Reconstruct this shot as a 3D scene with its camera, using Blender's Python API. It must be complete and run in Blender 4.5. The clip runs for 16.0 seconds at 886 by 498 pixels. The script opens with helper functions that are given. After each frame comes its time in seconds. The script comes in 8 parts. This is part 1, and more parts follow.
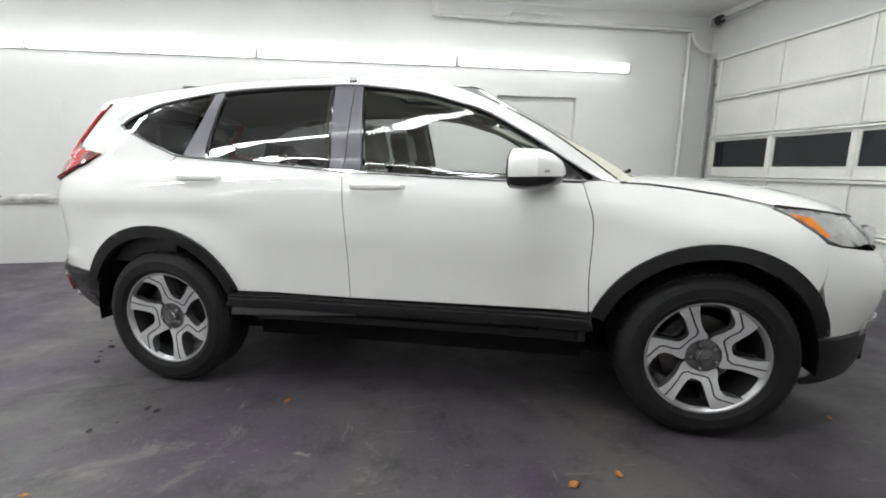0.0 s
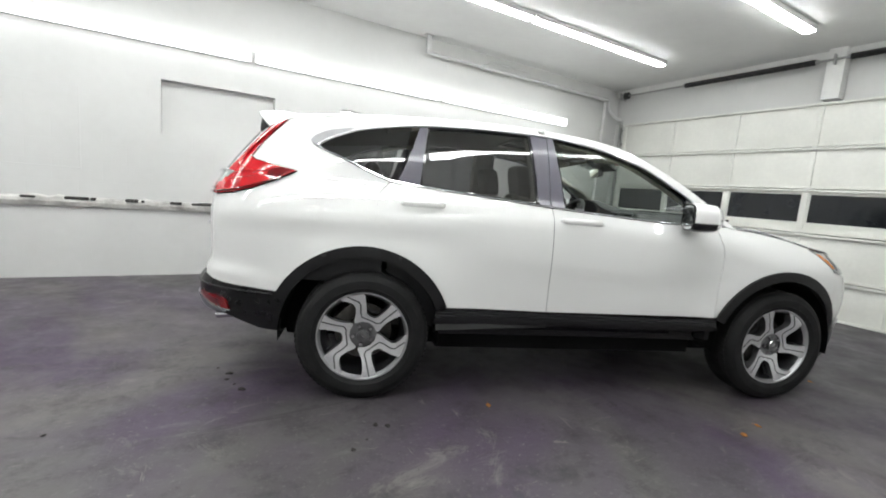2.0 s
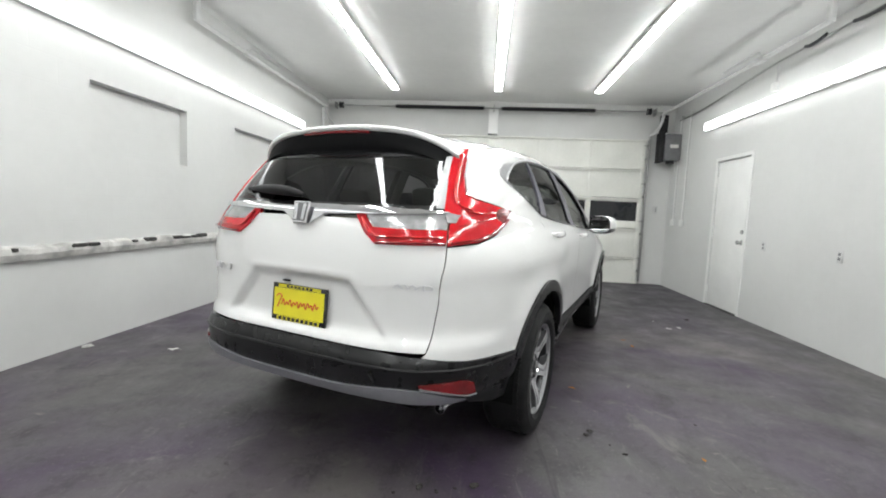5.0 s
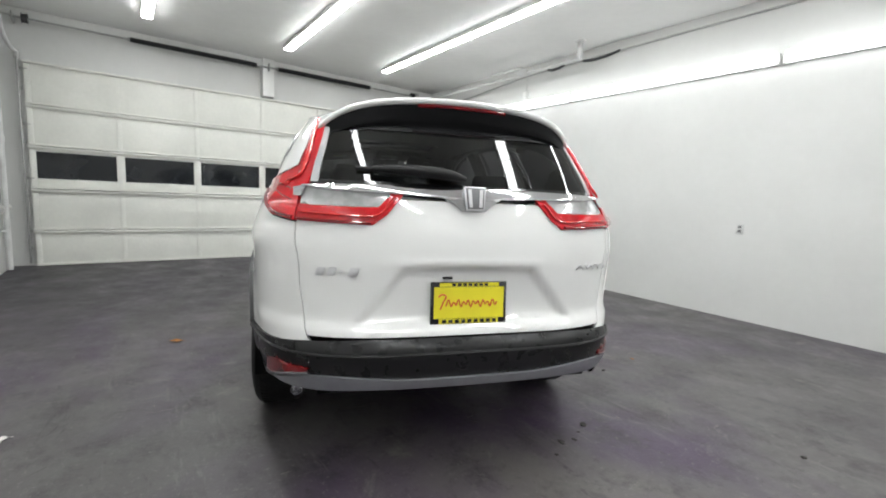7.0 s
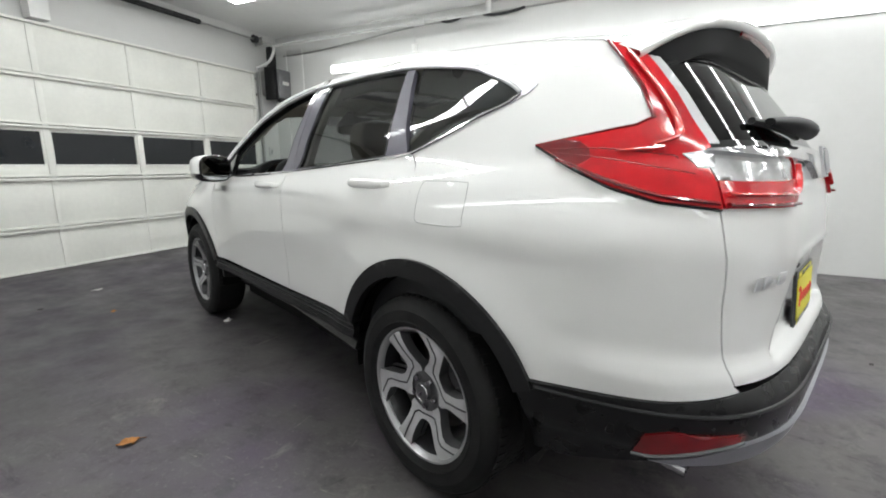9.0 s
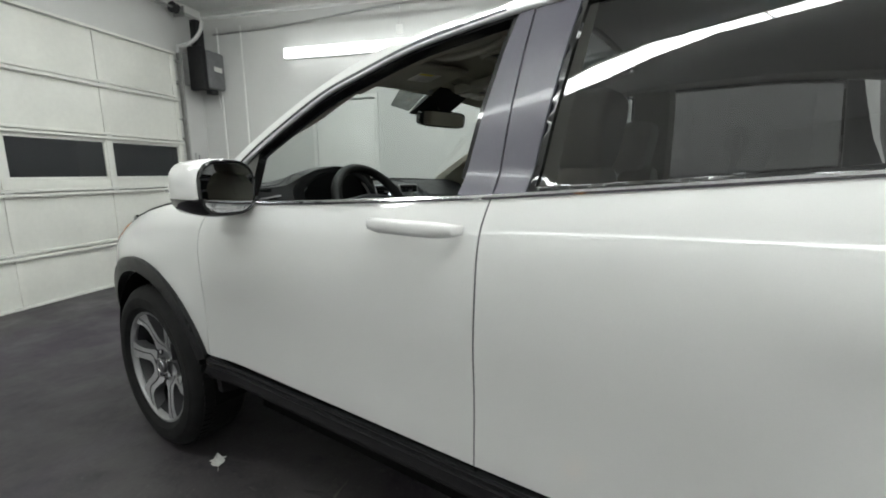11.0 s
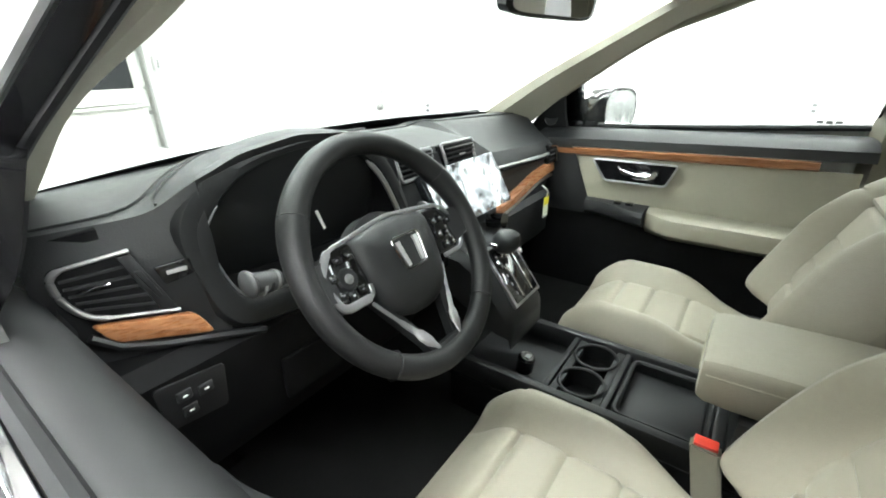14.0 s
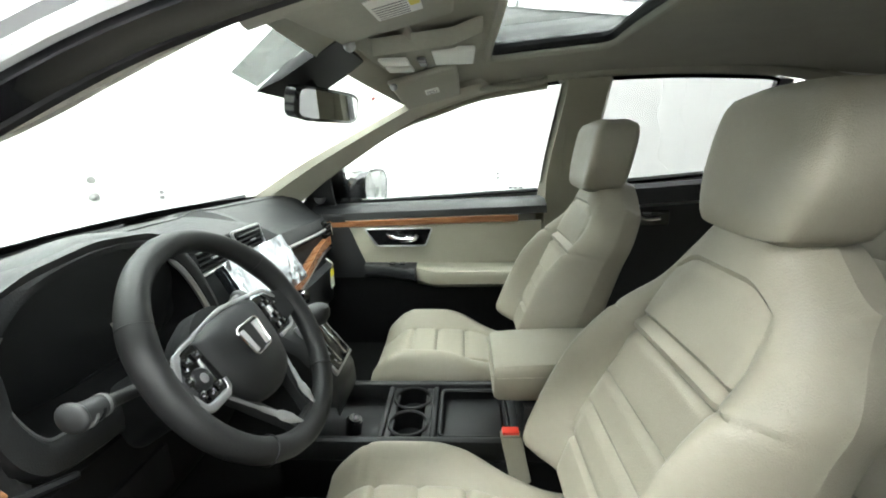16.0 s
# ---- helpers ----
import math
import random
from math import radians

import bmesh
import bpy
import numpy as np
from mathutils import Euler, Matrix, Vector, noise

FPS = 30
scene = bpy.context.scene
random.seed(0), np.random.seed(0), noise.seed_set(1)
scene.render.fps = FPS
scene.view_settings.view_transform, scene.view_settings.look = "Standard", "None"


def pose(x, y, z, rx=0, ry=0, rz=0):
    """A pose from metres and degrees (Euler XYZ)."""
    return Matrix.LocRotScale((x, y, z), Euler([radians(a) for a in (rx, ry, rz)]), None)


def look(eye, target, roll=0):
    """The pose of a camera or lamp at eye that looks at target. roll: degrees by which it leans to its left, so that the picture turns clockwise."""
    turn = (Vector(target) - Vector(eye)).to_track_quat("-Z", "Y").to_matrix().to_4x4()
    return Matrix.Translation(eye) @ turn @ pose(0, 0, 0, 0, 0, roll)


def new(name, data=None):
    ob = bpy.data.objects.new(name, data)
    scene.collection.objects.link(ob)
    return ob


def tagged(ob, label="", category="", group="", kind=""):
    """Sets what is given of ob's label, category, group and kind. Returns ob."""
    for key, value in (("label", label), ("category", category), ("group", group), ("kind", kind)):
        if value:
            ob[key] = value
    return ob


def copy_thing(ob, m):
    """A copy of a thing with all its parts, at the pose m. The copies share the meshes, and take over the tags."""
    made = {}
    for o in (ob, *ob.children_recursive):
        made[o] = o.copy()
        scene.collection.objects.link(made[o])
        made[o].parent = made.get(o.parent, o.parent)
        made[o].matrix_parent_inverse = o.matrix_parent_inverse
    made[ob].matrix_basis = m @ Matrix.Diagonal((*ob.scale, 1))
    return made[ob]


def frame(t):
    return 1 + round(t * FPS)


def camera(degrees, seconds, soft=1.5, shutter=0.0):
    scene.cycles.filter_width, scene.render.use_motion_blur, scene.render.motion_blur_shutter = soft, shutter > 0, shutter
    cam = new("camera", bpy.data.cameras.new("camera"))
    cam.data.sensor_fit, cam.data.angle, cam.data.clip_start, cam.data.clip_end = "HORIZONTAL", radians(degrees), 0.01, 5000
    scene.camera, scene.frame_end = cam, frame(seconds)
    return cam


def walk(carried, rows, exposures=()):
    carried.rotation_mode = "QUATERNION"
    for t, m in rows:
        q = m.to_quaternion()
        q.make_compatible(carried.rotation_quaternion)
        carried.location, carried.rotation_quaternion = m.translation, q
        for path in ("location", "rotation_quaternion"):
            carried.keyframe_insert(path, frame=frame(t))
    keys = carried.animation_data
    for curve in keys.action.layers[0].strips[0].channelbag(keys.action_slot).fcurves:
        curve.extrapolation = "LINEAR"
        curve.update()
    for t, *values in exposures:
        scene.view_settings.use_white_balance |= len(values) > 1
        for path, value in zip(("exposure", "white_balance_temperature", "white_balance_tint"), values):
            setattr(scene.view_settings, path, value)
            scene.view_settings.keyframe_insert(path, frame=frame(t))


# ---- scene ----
cam = camera(91.6, 16.0, soft=1.9)
PATH = [
    (0, (0.548, -2.802, 1.165), (0.179, -0.871, 0.796), 0.1),
    (0.5, (0.102, -2.938, 1.161), (-0.025, -0.971, 0.824), -0.2),
    (1, (-0.329, -3.111, 1.167), (-0.359, -1.14, 0.825), 1.3),
    (1.5, (-0.81, -3.158, 1.165), (-0.663, -1.187, 0.859), 4.0),
    (2, (-1.323, -3.224, 1.185), (-0.986, -1.269, 0.928), 4.7),
    (2.5, (-1.786, -3.108, 1.18), (-1.176, -1.217, 0.952), 6.6),
    (3, (-2.267, -2.959, 1.179), (-1.445, -1.154, 0.925), 5.0),
    (3.5, (-2.687, -2.665, 1.192), (-1.619, -0.989, 0.972), 2.3),
    (4, (-3.091, -2.301, 1.215), (-1.746, -0.833, 1.02), 2.0),
    (4.5, (-3.406, -1.885, 1.231), (-1.825, -0.673, 1.053), 1.4),
    (5, (-3.713, -1.426, 1.229), (-1.923, -0.552, 1.051), 2.6),
    (5.2, (-3.813, -1.258, 1.239), (-1.974, -0.498, 1.036), 3.8),
    (6.25, (-3.99, -0.19, 1.215), (-2.0, -0.17, 0.99), 2.9),
    (7.3, (-3.771, 0.857, 1.194), (-1.931, 0.112, 0.946), 1.7),
    (7.5, (-3.662, 1.015, 1.187), (-1.875, 0.15, 0.941), 0.7),
    (8, (-3.317, 1.368, 1.189), (-1.658, 0.28, 0.937), 0.4),
    (8.5, (-2.901, 1.646, 1.195), (-1.398, 0.361, 0.896), -0.7),
    (9, (-2.428, 1.83, 1.186), (-1.011, 0.472, 0.802), -0.0),
    (9.5, (-1.97, 1.999, 1.172), (-0.725, 0.486, 0.773), 1.3),
    (10, (-1.483, 1.96, 1.17), (-0.285, 0.396, 0.827), 1.4),
    (10.2, (-1.295, 1.936, 1.149), (-0.151, 0.325, 0.836), 0.2),
    (11.0, (-0.72, 1.66, 1.20), (0.40, 0.02, 0.85), -0.4),
    (11.7, (-0.31, 1.30, 1.265), (0.72, -0.36, 0.855), -1.2),
    (12.3, (-0.031, 1.029, 1.319), (0.939, -0.653, 0.840), -1.6),
    (12.4, (-0.011, 0.978, 1.321), (1.006, -0.651, 0.761), -1.7),
    (12.5, (-0.003, 0.951, 1.322), (0.994, -0.666, 0.696), -1.7),
    (12.7, (0.028, 0.904, 1.319), (1.040, -0.658, 0.581), -2.0),
    (13, (0.037, 0.876, 1.322), (1.106, -0.626, 0.545), -2.8),
    (13.5, (0.053, 0.866, 1.316), (1.136, -0.604, 0.5), -1.5),
    (14, (0.044, 0.877, 1.318), (1.123, -0.62, 0.547), -1.0),
    (14.5, (0.044, 0.904, 1.334), (0.935, -0.742, 0.627), -0.0),
    (15, (0.076, 0.96, 1.347), (0.647, -0.855, 0.73), -0.8),
    (15.5, (0.098, 0.999, 1.351), (0.383, -0.903, 0.804), -1.3),
    (16, (0.104, 1.018, 1.351), (0.201, -0.921, 0.87), -1.5),
]
EXPOSURES = [(0.0, 0.08, 6500, 10), (10.2, 0.06, 6500, 10), (12.3, -0.55, 6500, 1), (12.7, -0.42, 6500, 3), (13.0, 1.0, 6500, 9), (13.5, 2.2, 6500, 8), (14.0, 2.38, 6500, 7), (15.0, 2.4, 6500, 6), (16.0, 2.28, 6500, 6)]
walk(cam, [(t, look(eye, aim, lean)) for t, eye, aim, lean in PATH], EXPOSURES)

# ---------------------------------------------------------------- world and light
world = bpy.data.worlds.new("garage_world")
scene.world = world
world.use_nodes = True
world.node_tree.nodes["Background"].inputs[0].default_value = (0.8, 0.85, 0.9, 1)
world.node_tree.nodes["Background"].inputs[1].default_value = 0.02
TUBE_GLOW = 31.0
WALL_GLOW = 3.8


# ---------------------------------------------------------------- materials
def material(name, color, rough=0.5, metal=0.0, coat=0.0, spread=0.0, grain=0.0, scale=8.0, bump=0.0, bump_scale=60.0,
             rough_var=0.0, spec=0.5, tint=None, stretch=None):
    """A principled surface: colour varied at two scales, roughness varied, fine relief."""
    m = bpy.data.materials.new(name)
    m.use_nodes = True
    nt = m.node_tree
    b = nt.nodes["Principled BSDF"]
    b.inputs["Base Color"].default_value = (*color, 1)
    b.inputs["Roughness"].default_value = rough
    b.inputs["Metallic"].default_value = metal
    b.inputs["Coat Weight"].default_value = coat
    b.inputs["Coat Roughness"].default_value = 0.03
    b.inputs["Specular IOR Level"].default_value = spec
    tc = nt.nodes.new("ShaderNodeTexCoord")
    src = tc.outputs["Object"]
    if stretch:
        mp = nt.nodes.new("ShaderNodeMapping")
        mp.inputs["Scale"].default_value = stretch
        nt.links.new(src, mp.inputs["Vector"])
        src = mp.outputs["Vector"]

    def tex(sc, detail=4):
        n = nt.nodes.new("ShaderNodeTexNoise")
        n.inputs["Scale"].default_value = sc
        n.inputs["Detail"].default_value = detail
        nt.links.new(src, n.inputs["Vector"])
        return n.outputs["Fac"]

    if spread or grain:
        big, fine = tex(scale), tex(scale * 14, 6)
        mix = nt.nodes.new("ShaderNodeMix")
        mix.data_type = "RGBA"
        other = tint or tuple(c * (1 - spread) for c in color)
        mix.inputs[6].default_value = (*color, 1)
        mix.inputs[7].default_value = (*other, 1)
        ramp = nt.nodes.new("ShaderNodeMapRange")
        ramp.inputs[1].default_value, ramp.inputs[2].default_value = 0.38, 0.68
        nt.links.new(big, ramp.inputs[0])
        nt.links.new(ramp.outputs[0], mix.inputs[0])
        mul = nt.nodes.new("ShaderNodeMix")
        mul.data_type = "RGBA"
        mul.blend_type = "MULTIPLY"
        mul.inputs[0].default_value = 1.0
        gr = nt.nodes.new("ShaderNodeMapRange")
        gr.inputs[3].default_value, gr.inputs[4].default_value = 1 - grain, 1 + grain
        nt.links.new(fine, gr.inputs[0])
        nt.links.new(mix.outputs[2], mul.inputs[6])
        nt.links.new(gr.outputs[0], mul.inputs[7])
        nt.links.new(mul.outputs[2], b.inputs["Base Color"])
    if rough_var:
        rr = nt.nodes.new("ShaderNodeMapRange")
        rr.inputs[3].default_value, rr.inputs[4].default_value = max(0.02, rough - rough_var), min(1, rough + rough_var)
        nt.links.new(tex(scale * 2.3), rr.inputs[0])
        nt.links.new(rr.outputs[0], b.inputs["Roughness"])
    if bump:
        bp = nt.nodes.new("ShaderNodeBump")
        bp.inputs["Strength"].default_value = bump
        bp.inputs["Distance"].default_value = 0.002
        nt.links.new(tex(bump_scale, 3), bp.inputs["Height"])
        nt.links.new(bp.outputs[0], b.inputs["Normal"])
    return m


def glass(name, tint, rough=0.0, base=0.05):
    """Thin glass: sees straight through with a tint, and mirrors by its Fresnel gloss."""
    m = bpy.data.materials.new(name)
    m.use_nodes = True
    nt = m.node_tree
    nt.nodes.clear()
    out = nt.nodes.new("ShaderNodeOutputMaterial")
    tr = nt.nodes.new("ShaderNodeBsdfTransparent")
    tr.inputs[0].default_value = (*tint, 1)
    gl = nt.nodes.new("ShaderNodeBsdfGlossy")
    gl.inputs["Roughness"].default_value = rough
    lw = nt.nodes.new("ShaderNodeLayerWeight")
    lw.inputs[0].default_value = 0.5
    pw = nt.nodes.new("ShaderNodeMath")
    pw.operation = "POWER"
    pw.inputs[1].default_value = 5.0
    fr = nt.nodes.new("ShaderNodeMapRange")
    fr.inputs[3].default_value, fr.inputs[4].default_value = base, 1.0
    nt.links.new(lw.outputs["Facing"], pw.inputs[0])
    nt.links.new(pw.outputs[0], fr.inputs[0])
    mx = nt.nodes.new("ShaderNodeMixShader")
    nt.links.new(fr.outputs[0], mx.inputs[0])
    nt.links.new(tr.outputs[0], mx.inputs[1])
    nt.links.new(gl.outputs[0], mx.inputs[2])
    nt.links.new(mx.outputs[0], out.inputs[0])
    return m


def glow(name, color, strength):
    m = bpy.data.materials.new(name)
    m.use_nodes = True
    b = m.node_tree.nodes["Principled BSDF"]
    b.inputs["Base Color"].default_value = (0.9, 0.9, 0.9, 1)
    b.inputs["Emission Color"].default_value = (*color, 1)
    b.inputs["Emission Strength"].default_value = strength
    return m


def block_wall(name):
    """White paint over concrete block: faint mortar courses, roller texture and scuffs."""
    m = material(name, (0.625, 0.625, 0.61), 0.42, spread=0.07, grain=0.03, scale=0.9, rough_var=0.1)
    nt = m.node_tree
    b = nt.nodes["Principled BSDF"]
    tc = nt.nodes.new("ShaderNodeTexCoord")
    sep = nt.nodes.new("ShaderNodeSeparateXYZ")
    add = nt.nodes.new("ShaderNodeMath")
    com = nt.nodes.new("ShaderNodeCombineXYZ")
    nt.links.new(tc.outputs["Object"], sep.inputs[0])
    nt.links.new(sep.outputs[0], add.inputs[0])
    nt.links.new(sep.outputs[1], add.inputs[1])
    nt.links.new(add.outputs[0], com.inputs[0])
    nt.links.new(sep.outputs[2], com.inputs[1])
    br = nt.nodes.new("ShaderNodeTexBrick")
    br.inputs["Scale"].default_value = 1.0
    br.inputs["Brick Width"].default_value = 0.406
    br.inputs["Row Height"].default_value = 0.203
    br.inputs["Mortar Size"].default_value = 0.006
    br.inputs["Mortar Smooth"].default_value = 0.6
    nt.links.new(com.outputs[0], br.inputs["Vector"])
    b1 = nt.nodes.new("ShaderNodeBump")
    b1.invert = True
    b1.inputs["Strength"].default_value = 0.12
    b1.inputs["Distance"].default_value = 0.004
    nt.links.new(br.outputs["Fac"], b1.inputs["Height"])
    nz = nt.nodes.new("ShaderNodeTexNoise")
    nz.inputs["Scale"].default_value = 90
    nt.links.new(tc.outputs["Object"], nz.inputs["Vector"])
    b2 = nt.nodes.new("ShaderNodeBump")
    b2.inputs["Strength"].default_value = 0.15
    b2.inputs["Distance"].default_value = 0.003
    nt.links.new(nz.outputs["Fac"], b2.inputs["Height"])
    nt.links.new(b1.outputs[0], b2.inputs["Normal"])
    nt.links.new(b2.outputs[0], b.inputs["Normal"])
    return m


def concrete_floor(name):
    """Dark painted concrete: worn pale scuffs, tyre tracks, violet cast, half-gloss in patches, shade painted in
    towards the garage door.
    """
    m = bpy.data.materials.new(name)
    m.use_nodes = True
    nt = m.node_tree
    b = nt.nodes["Principled BSDF"]
    tc = nt.nodes.new("ShaderNodeTexCoord")

    def tex(sc, detail, rough=0.6, stretch=None, warp=0.0):
        n = nt.nodes.new("ShaderNodeTexNoise")
        n.inputs["Scale"].default_value = sc
        n.inputs["Detail"].default_value = detail
        n.inputs["Roughness"].default_value = rough
        n.inputs["Distortion"].default_value = warp
        src = tc.outputs["Object"]
        if stretch:
            mp = nt.nodes.new("ShaderNodeMapping")
            mp.inputs["Scale"].default_value = stretch
            nt.links.new(src, mp.inputs["Vector"])
            src = mp.outputs["Vector"]
        nt.links.new(src, n.inputs["Vector"])
        return n.outputs["Fac"]

    def ramp(fac, a, c):
        r = nt.nodes.new("ShaderNodeMapRange")
        r.inputs[1].default_value, r.inputs[2].default_value = a, c
        nt.links.new(fac, r.inputs[0])
        return r.outputs[0]

    def mix(fac, a, c):
        n = nt.nodes.new("ShaderNodeMix")
        n.data_type = "RGBA"
        nt.links.new(fac, n.inputs[0])
        for sock, v in ((6, a), (7, c)):
            if isinstance(v, tuple):
                n.inputs[sock].default_value = (*v, 1)
            else:
                nt.links.new(v, n.inputs[sock])
        return n.outputs[2]

    base = mix(ramp(tex(0.8, 5), 0.4, 0.62), (0.066, 0.061, 0.062), (0.094, 0.088, 0.086))
    base = mix(ramp(tex(0.42, 4, 0.6, warp=0.7), 0.44, 0.60), base, (0.053, 0.036, 0.064))
    base = mix(ramp(tex(0.33, 5, 0.65, warp=0.4), 0.54, 0.64), base, (0.101, 0.092, 0.089))
    base = mix(ramp(tex(5, 6, 0.75), 0.50, 0.70), base, (0.026, 0.024, 0.026))
    base = mix(ramp(tex(2.2, 8, 0.78, warp=0.8), 0.585, 0.74), base, (0.182, 0.166, 0.154))
    base = mix(ramp(tex(1.1, 8, 0.8, (1, 7, 1)), 0.58, 0.74), base, (0.144, 0.134, 0.132))
    base = mix(ramp(tex(42, 4, 0.7), 0.58, 0.74), base, (0.139, 0.127, 0.125))
    base = mix(ramp(tex(2.4, 4, 0.65, (8, 1.1, 1), 0.5), 0.675, 0.76), base, (0.202, 0.182, 0.168))
    base = mix(ramp(tex(3.4, 5, 0.7, (1.2, 6, 1), 1.2), 0.66, 0.72), base, (0.163, 0.149, 0.134))
    base = mix(ramp(tex(9, 7, 0.8, warp=0.6), 0.60, 0.70), base, (0.029, 0.025, 0.025))
    base = mix(ramp(tex(1.7, 6, 0.7, (1, 3.5, 1), 0.9), 0.62, 0.69), base, (0.025, 0.022, 0.025))
    # Shade put into the colour: the floor darkens towards the garage door.
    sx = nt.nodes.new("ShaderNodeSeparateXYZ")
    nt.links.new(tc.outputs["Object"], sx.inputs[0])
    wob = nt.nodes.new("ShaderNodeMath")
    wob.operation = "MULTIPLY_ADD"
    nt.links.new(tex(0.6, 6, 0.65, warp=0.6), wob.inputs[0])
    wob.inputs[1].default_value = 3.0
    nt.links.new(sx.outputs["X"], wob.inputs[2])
    east_shade = nt.nodes.new("ShaderNodeMapRange")
    east_shade.inputs[1].default_value, east_shade.inputs[2].default_value = 1.8, 3.6
    east_shade.inputs[4].default_value = 0.78
    nt.links.new(wob.outputs[0], east_shade.inputs[0])
    base = mix(east_shade.outputs[0], base, (0.021, 0.017, 0.025))
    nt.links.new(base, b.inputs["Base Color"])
    rr = nt.nodes.new("ShaderNodeMapRange")
    rr.inputs[1].default_value, rr.inputs[2].default_value = 0.3, 0.7
    rr.inputs[3].default_value, rr.inputs[4].default_value = 0.30, 0.62
    nt.links.new(tex(2.6, 6, 0.7), rr.inputs[0])
    nt.links.new(rr.outputs[0], b.inputs["Roughness"])
    bp = nt.nodes.new("ShaderNodeBump")
    bp.inputs["Strength"].default_value = 0.35
    bp.inputs["Distance"].default_value = 0.004
    nt.links.new(tex(22, 8, 0.7), bp.inputs["Height"])
    nt.links.new(bp.outputs[0], b.inputs["Normal"])
    return m


def wood(name, run=(2.0, 30.0, 30.0)):
    m = material(name, (0.30, 0.135, 0.06), 0.28, coat=0.3, spread=0.5, grain=0.25, scale=5.0, tint=(0.19, 0.075, 0.032),
                 stretch=run, rough_var=0.06)
    return m


def leather(name, color):
    m = material(name, color, 0.5, spread=0.05, grain=0.05, scale=6, bump=0.35, bump_scale=420, rough_var=0.07)
    return m


WALL = block_wall("painted_block")
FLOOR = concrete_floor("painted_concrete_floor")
CEIL = material("ceiling_board", (0.80, 0.80, 0.785), 0.55, spread=0.08, grain=0.04, scale=0.7, bump=0.2, bump_scale=40)
WHITE = material("white_enamel", (0.78, 0.78, 0.76), 0.35, spread=0.08, grain=0.04, scale=2.5, bump=0.1, bump_scale=30)
DOORSKIN = material("garage_door_skin", (0.76, 0.76, 0.71), 0.4, spread=0.10, grain=0.06, scale=1.6, bump=0.25, bump_scale=50)
STEEL = material("dull_steel", (0.42, 0.42, 0.41), 0.42, metal=0.8, spread=0.2, grain=0.1, scale=9)
GALV = material("painted_conduit", (0.62, 0.62, 0.61), 0.4, metal=0.1, spread=0.15, grain=0.06, scale=6)
SPRING = material("oiled_spring", (0.045, 0.045, 0.047), 0.45, metal=0.5, spread=0.4, grain=0.2, scale=30)
NIGHT = material("dark_window_glass", (0.012, 0.014, 0.017), 0.08, spread=0.3, grain=0.1, scale=3)
TUBE = glow("ceiling_tube", (0.97, 1.0, 1.0), TUBE_GLOW)
WALLTUBE = glow("wall_tube", (0.97, 1.0, 1.0), WALL_GLOW)
GREYBOX = material("grey_plastic", (0.16, 0.16, 0.165), 0.5, spread=0.2, grain=0.08, scale=14)
DARK = material("dark_plastic", (0.010, 0.010, 0.011), 0.5, spread=0.3, grain=0.1, scale=20, spec=0.3)
PLASTER = material("chipped_ledge", (0.62, 0.61, 0.58), 0.7, spread=0.5, grain=0.15, scale=7, bump=0.6, bump_scale=35)
GRIME = material("grimy_gap", (0.05, 0.048, 0.045), 0.8, spread=0.6, grain=0.2, scale=12, bump=0.5)
LEAF = material("dry_leaf", (0.42, 0.17, 0.03), 0.7, spread=0.4, grain=0.2, scale=40)
PAPER = material("paper_scrap", (0.7, 0.69, 0.66), 0.7, spread=0.15, grain=0.1, scale=60)
CLOD = material("dirt_clod", (0.035, 0.031, 0.028), 0.8, spread=0.4, grain=0.3, scale=60, bump=0.8)

PAINT = material("white_pearl_paint", (0.80, 0.80, 0.785), 0.60, spec=0.08, coat=1.0, spread=0.015, grain=0.008, scale=300)
PAINT.node_tree.nodes["Principled BSDF"].inputs["Coat IOR"].default_value = 2.0
CLAD = material("black_cladding", (0.014, 0.014, 0.0147), 0.36, spread=0.2, grain=0.1, scale=8, bump=0.25, bump_scale=500, rough_var=0.06, spec=0.28)
BUMPERBLACK = material("black_bumper_plastic", (0.010, 0.010, 0.0106), 0.28, spec=0.32, spread=0.08, grain=0.03, scale=8, bump=0.08, bump_scale=500, rough_var=0.04)
CLADGLOSS = material("semi_gloss_sill", (0.013, 0.013, 0.0138), 0.22, spread=0.2, grain=0.1, scale=8, rough_var=0.06)
UNDERWING = material("matt_black_underside", (0.004, 0.004, 0.0045), 0.6, spread=0.2, grain=0.1, scale=14, spec=0.12)
GLOSSBLACK = material("gloss_black", (0.010, 0.010, 0.011), 0.09, coat=0.6, spread=0.2, grain=0.05, scale=10)
PILLAR = material("satin_pillar_film", (0.105, 0.10, 0.125), 0.30, coat=0.25, spread=0.1, grain=0.05, scale=12)
CHROME = material("chrome", (0.70, 0.70, 0.715), 0.08, metal=1.0, spread=0.03, grain=0.02, scale=20)
SATIN = material("satin_silver", (0.66, 0.66, 0.67), 0.32, metal=0.7, spread=0.06, grain=0.03, scale=20)
SILVERGREY = material("pale_silver_plastic", (0.46, 0.46, 0.465), 0.34, metal=0.25, coat=0.3, spread=0.06, grain=0.03, scale=20)
SKID = material("silver_skid_paint", (0.33, 0.335, 0.36), 0.35, metal=0.6, spread=0.1, grain=0.05, scale=14)
RUBBER = material("tyre_rubber", (0.012, 0.012, 0.0122), 0.62, spread=0.35, grain=0.15, scale=10, bump=0.3, bump_scale=240, rough_var=0.1, spec=0.25)
UNDER = material("underbody_black", (0.006, 0.006, 0.006), 0.8, spec=0.1, spread=0.4, grain=0.2, scale=6)
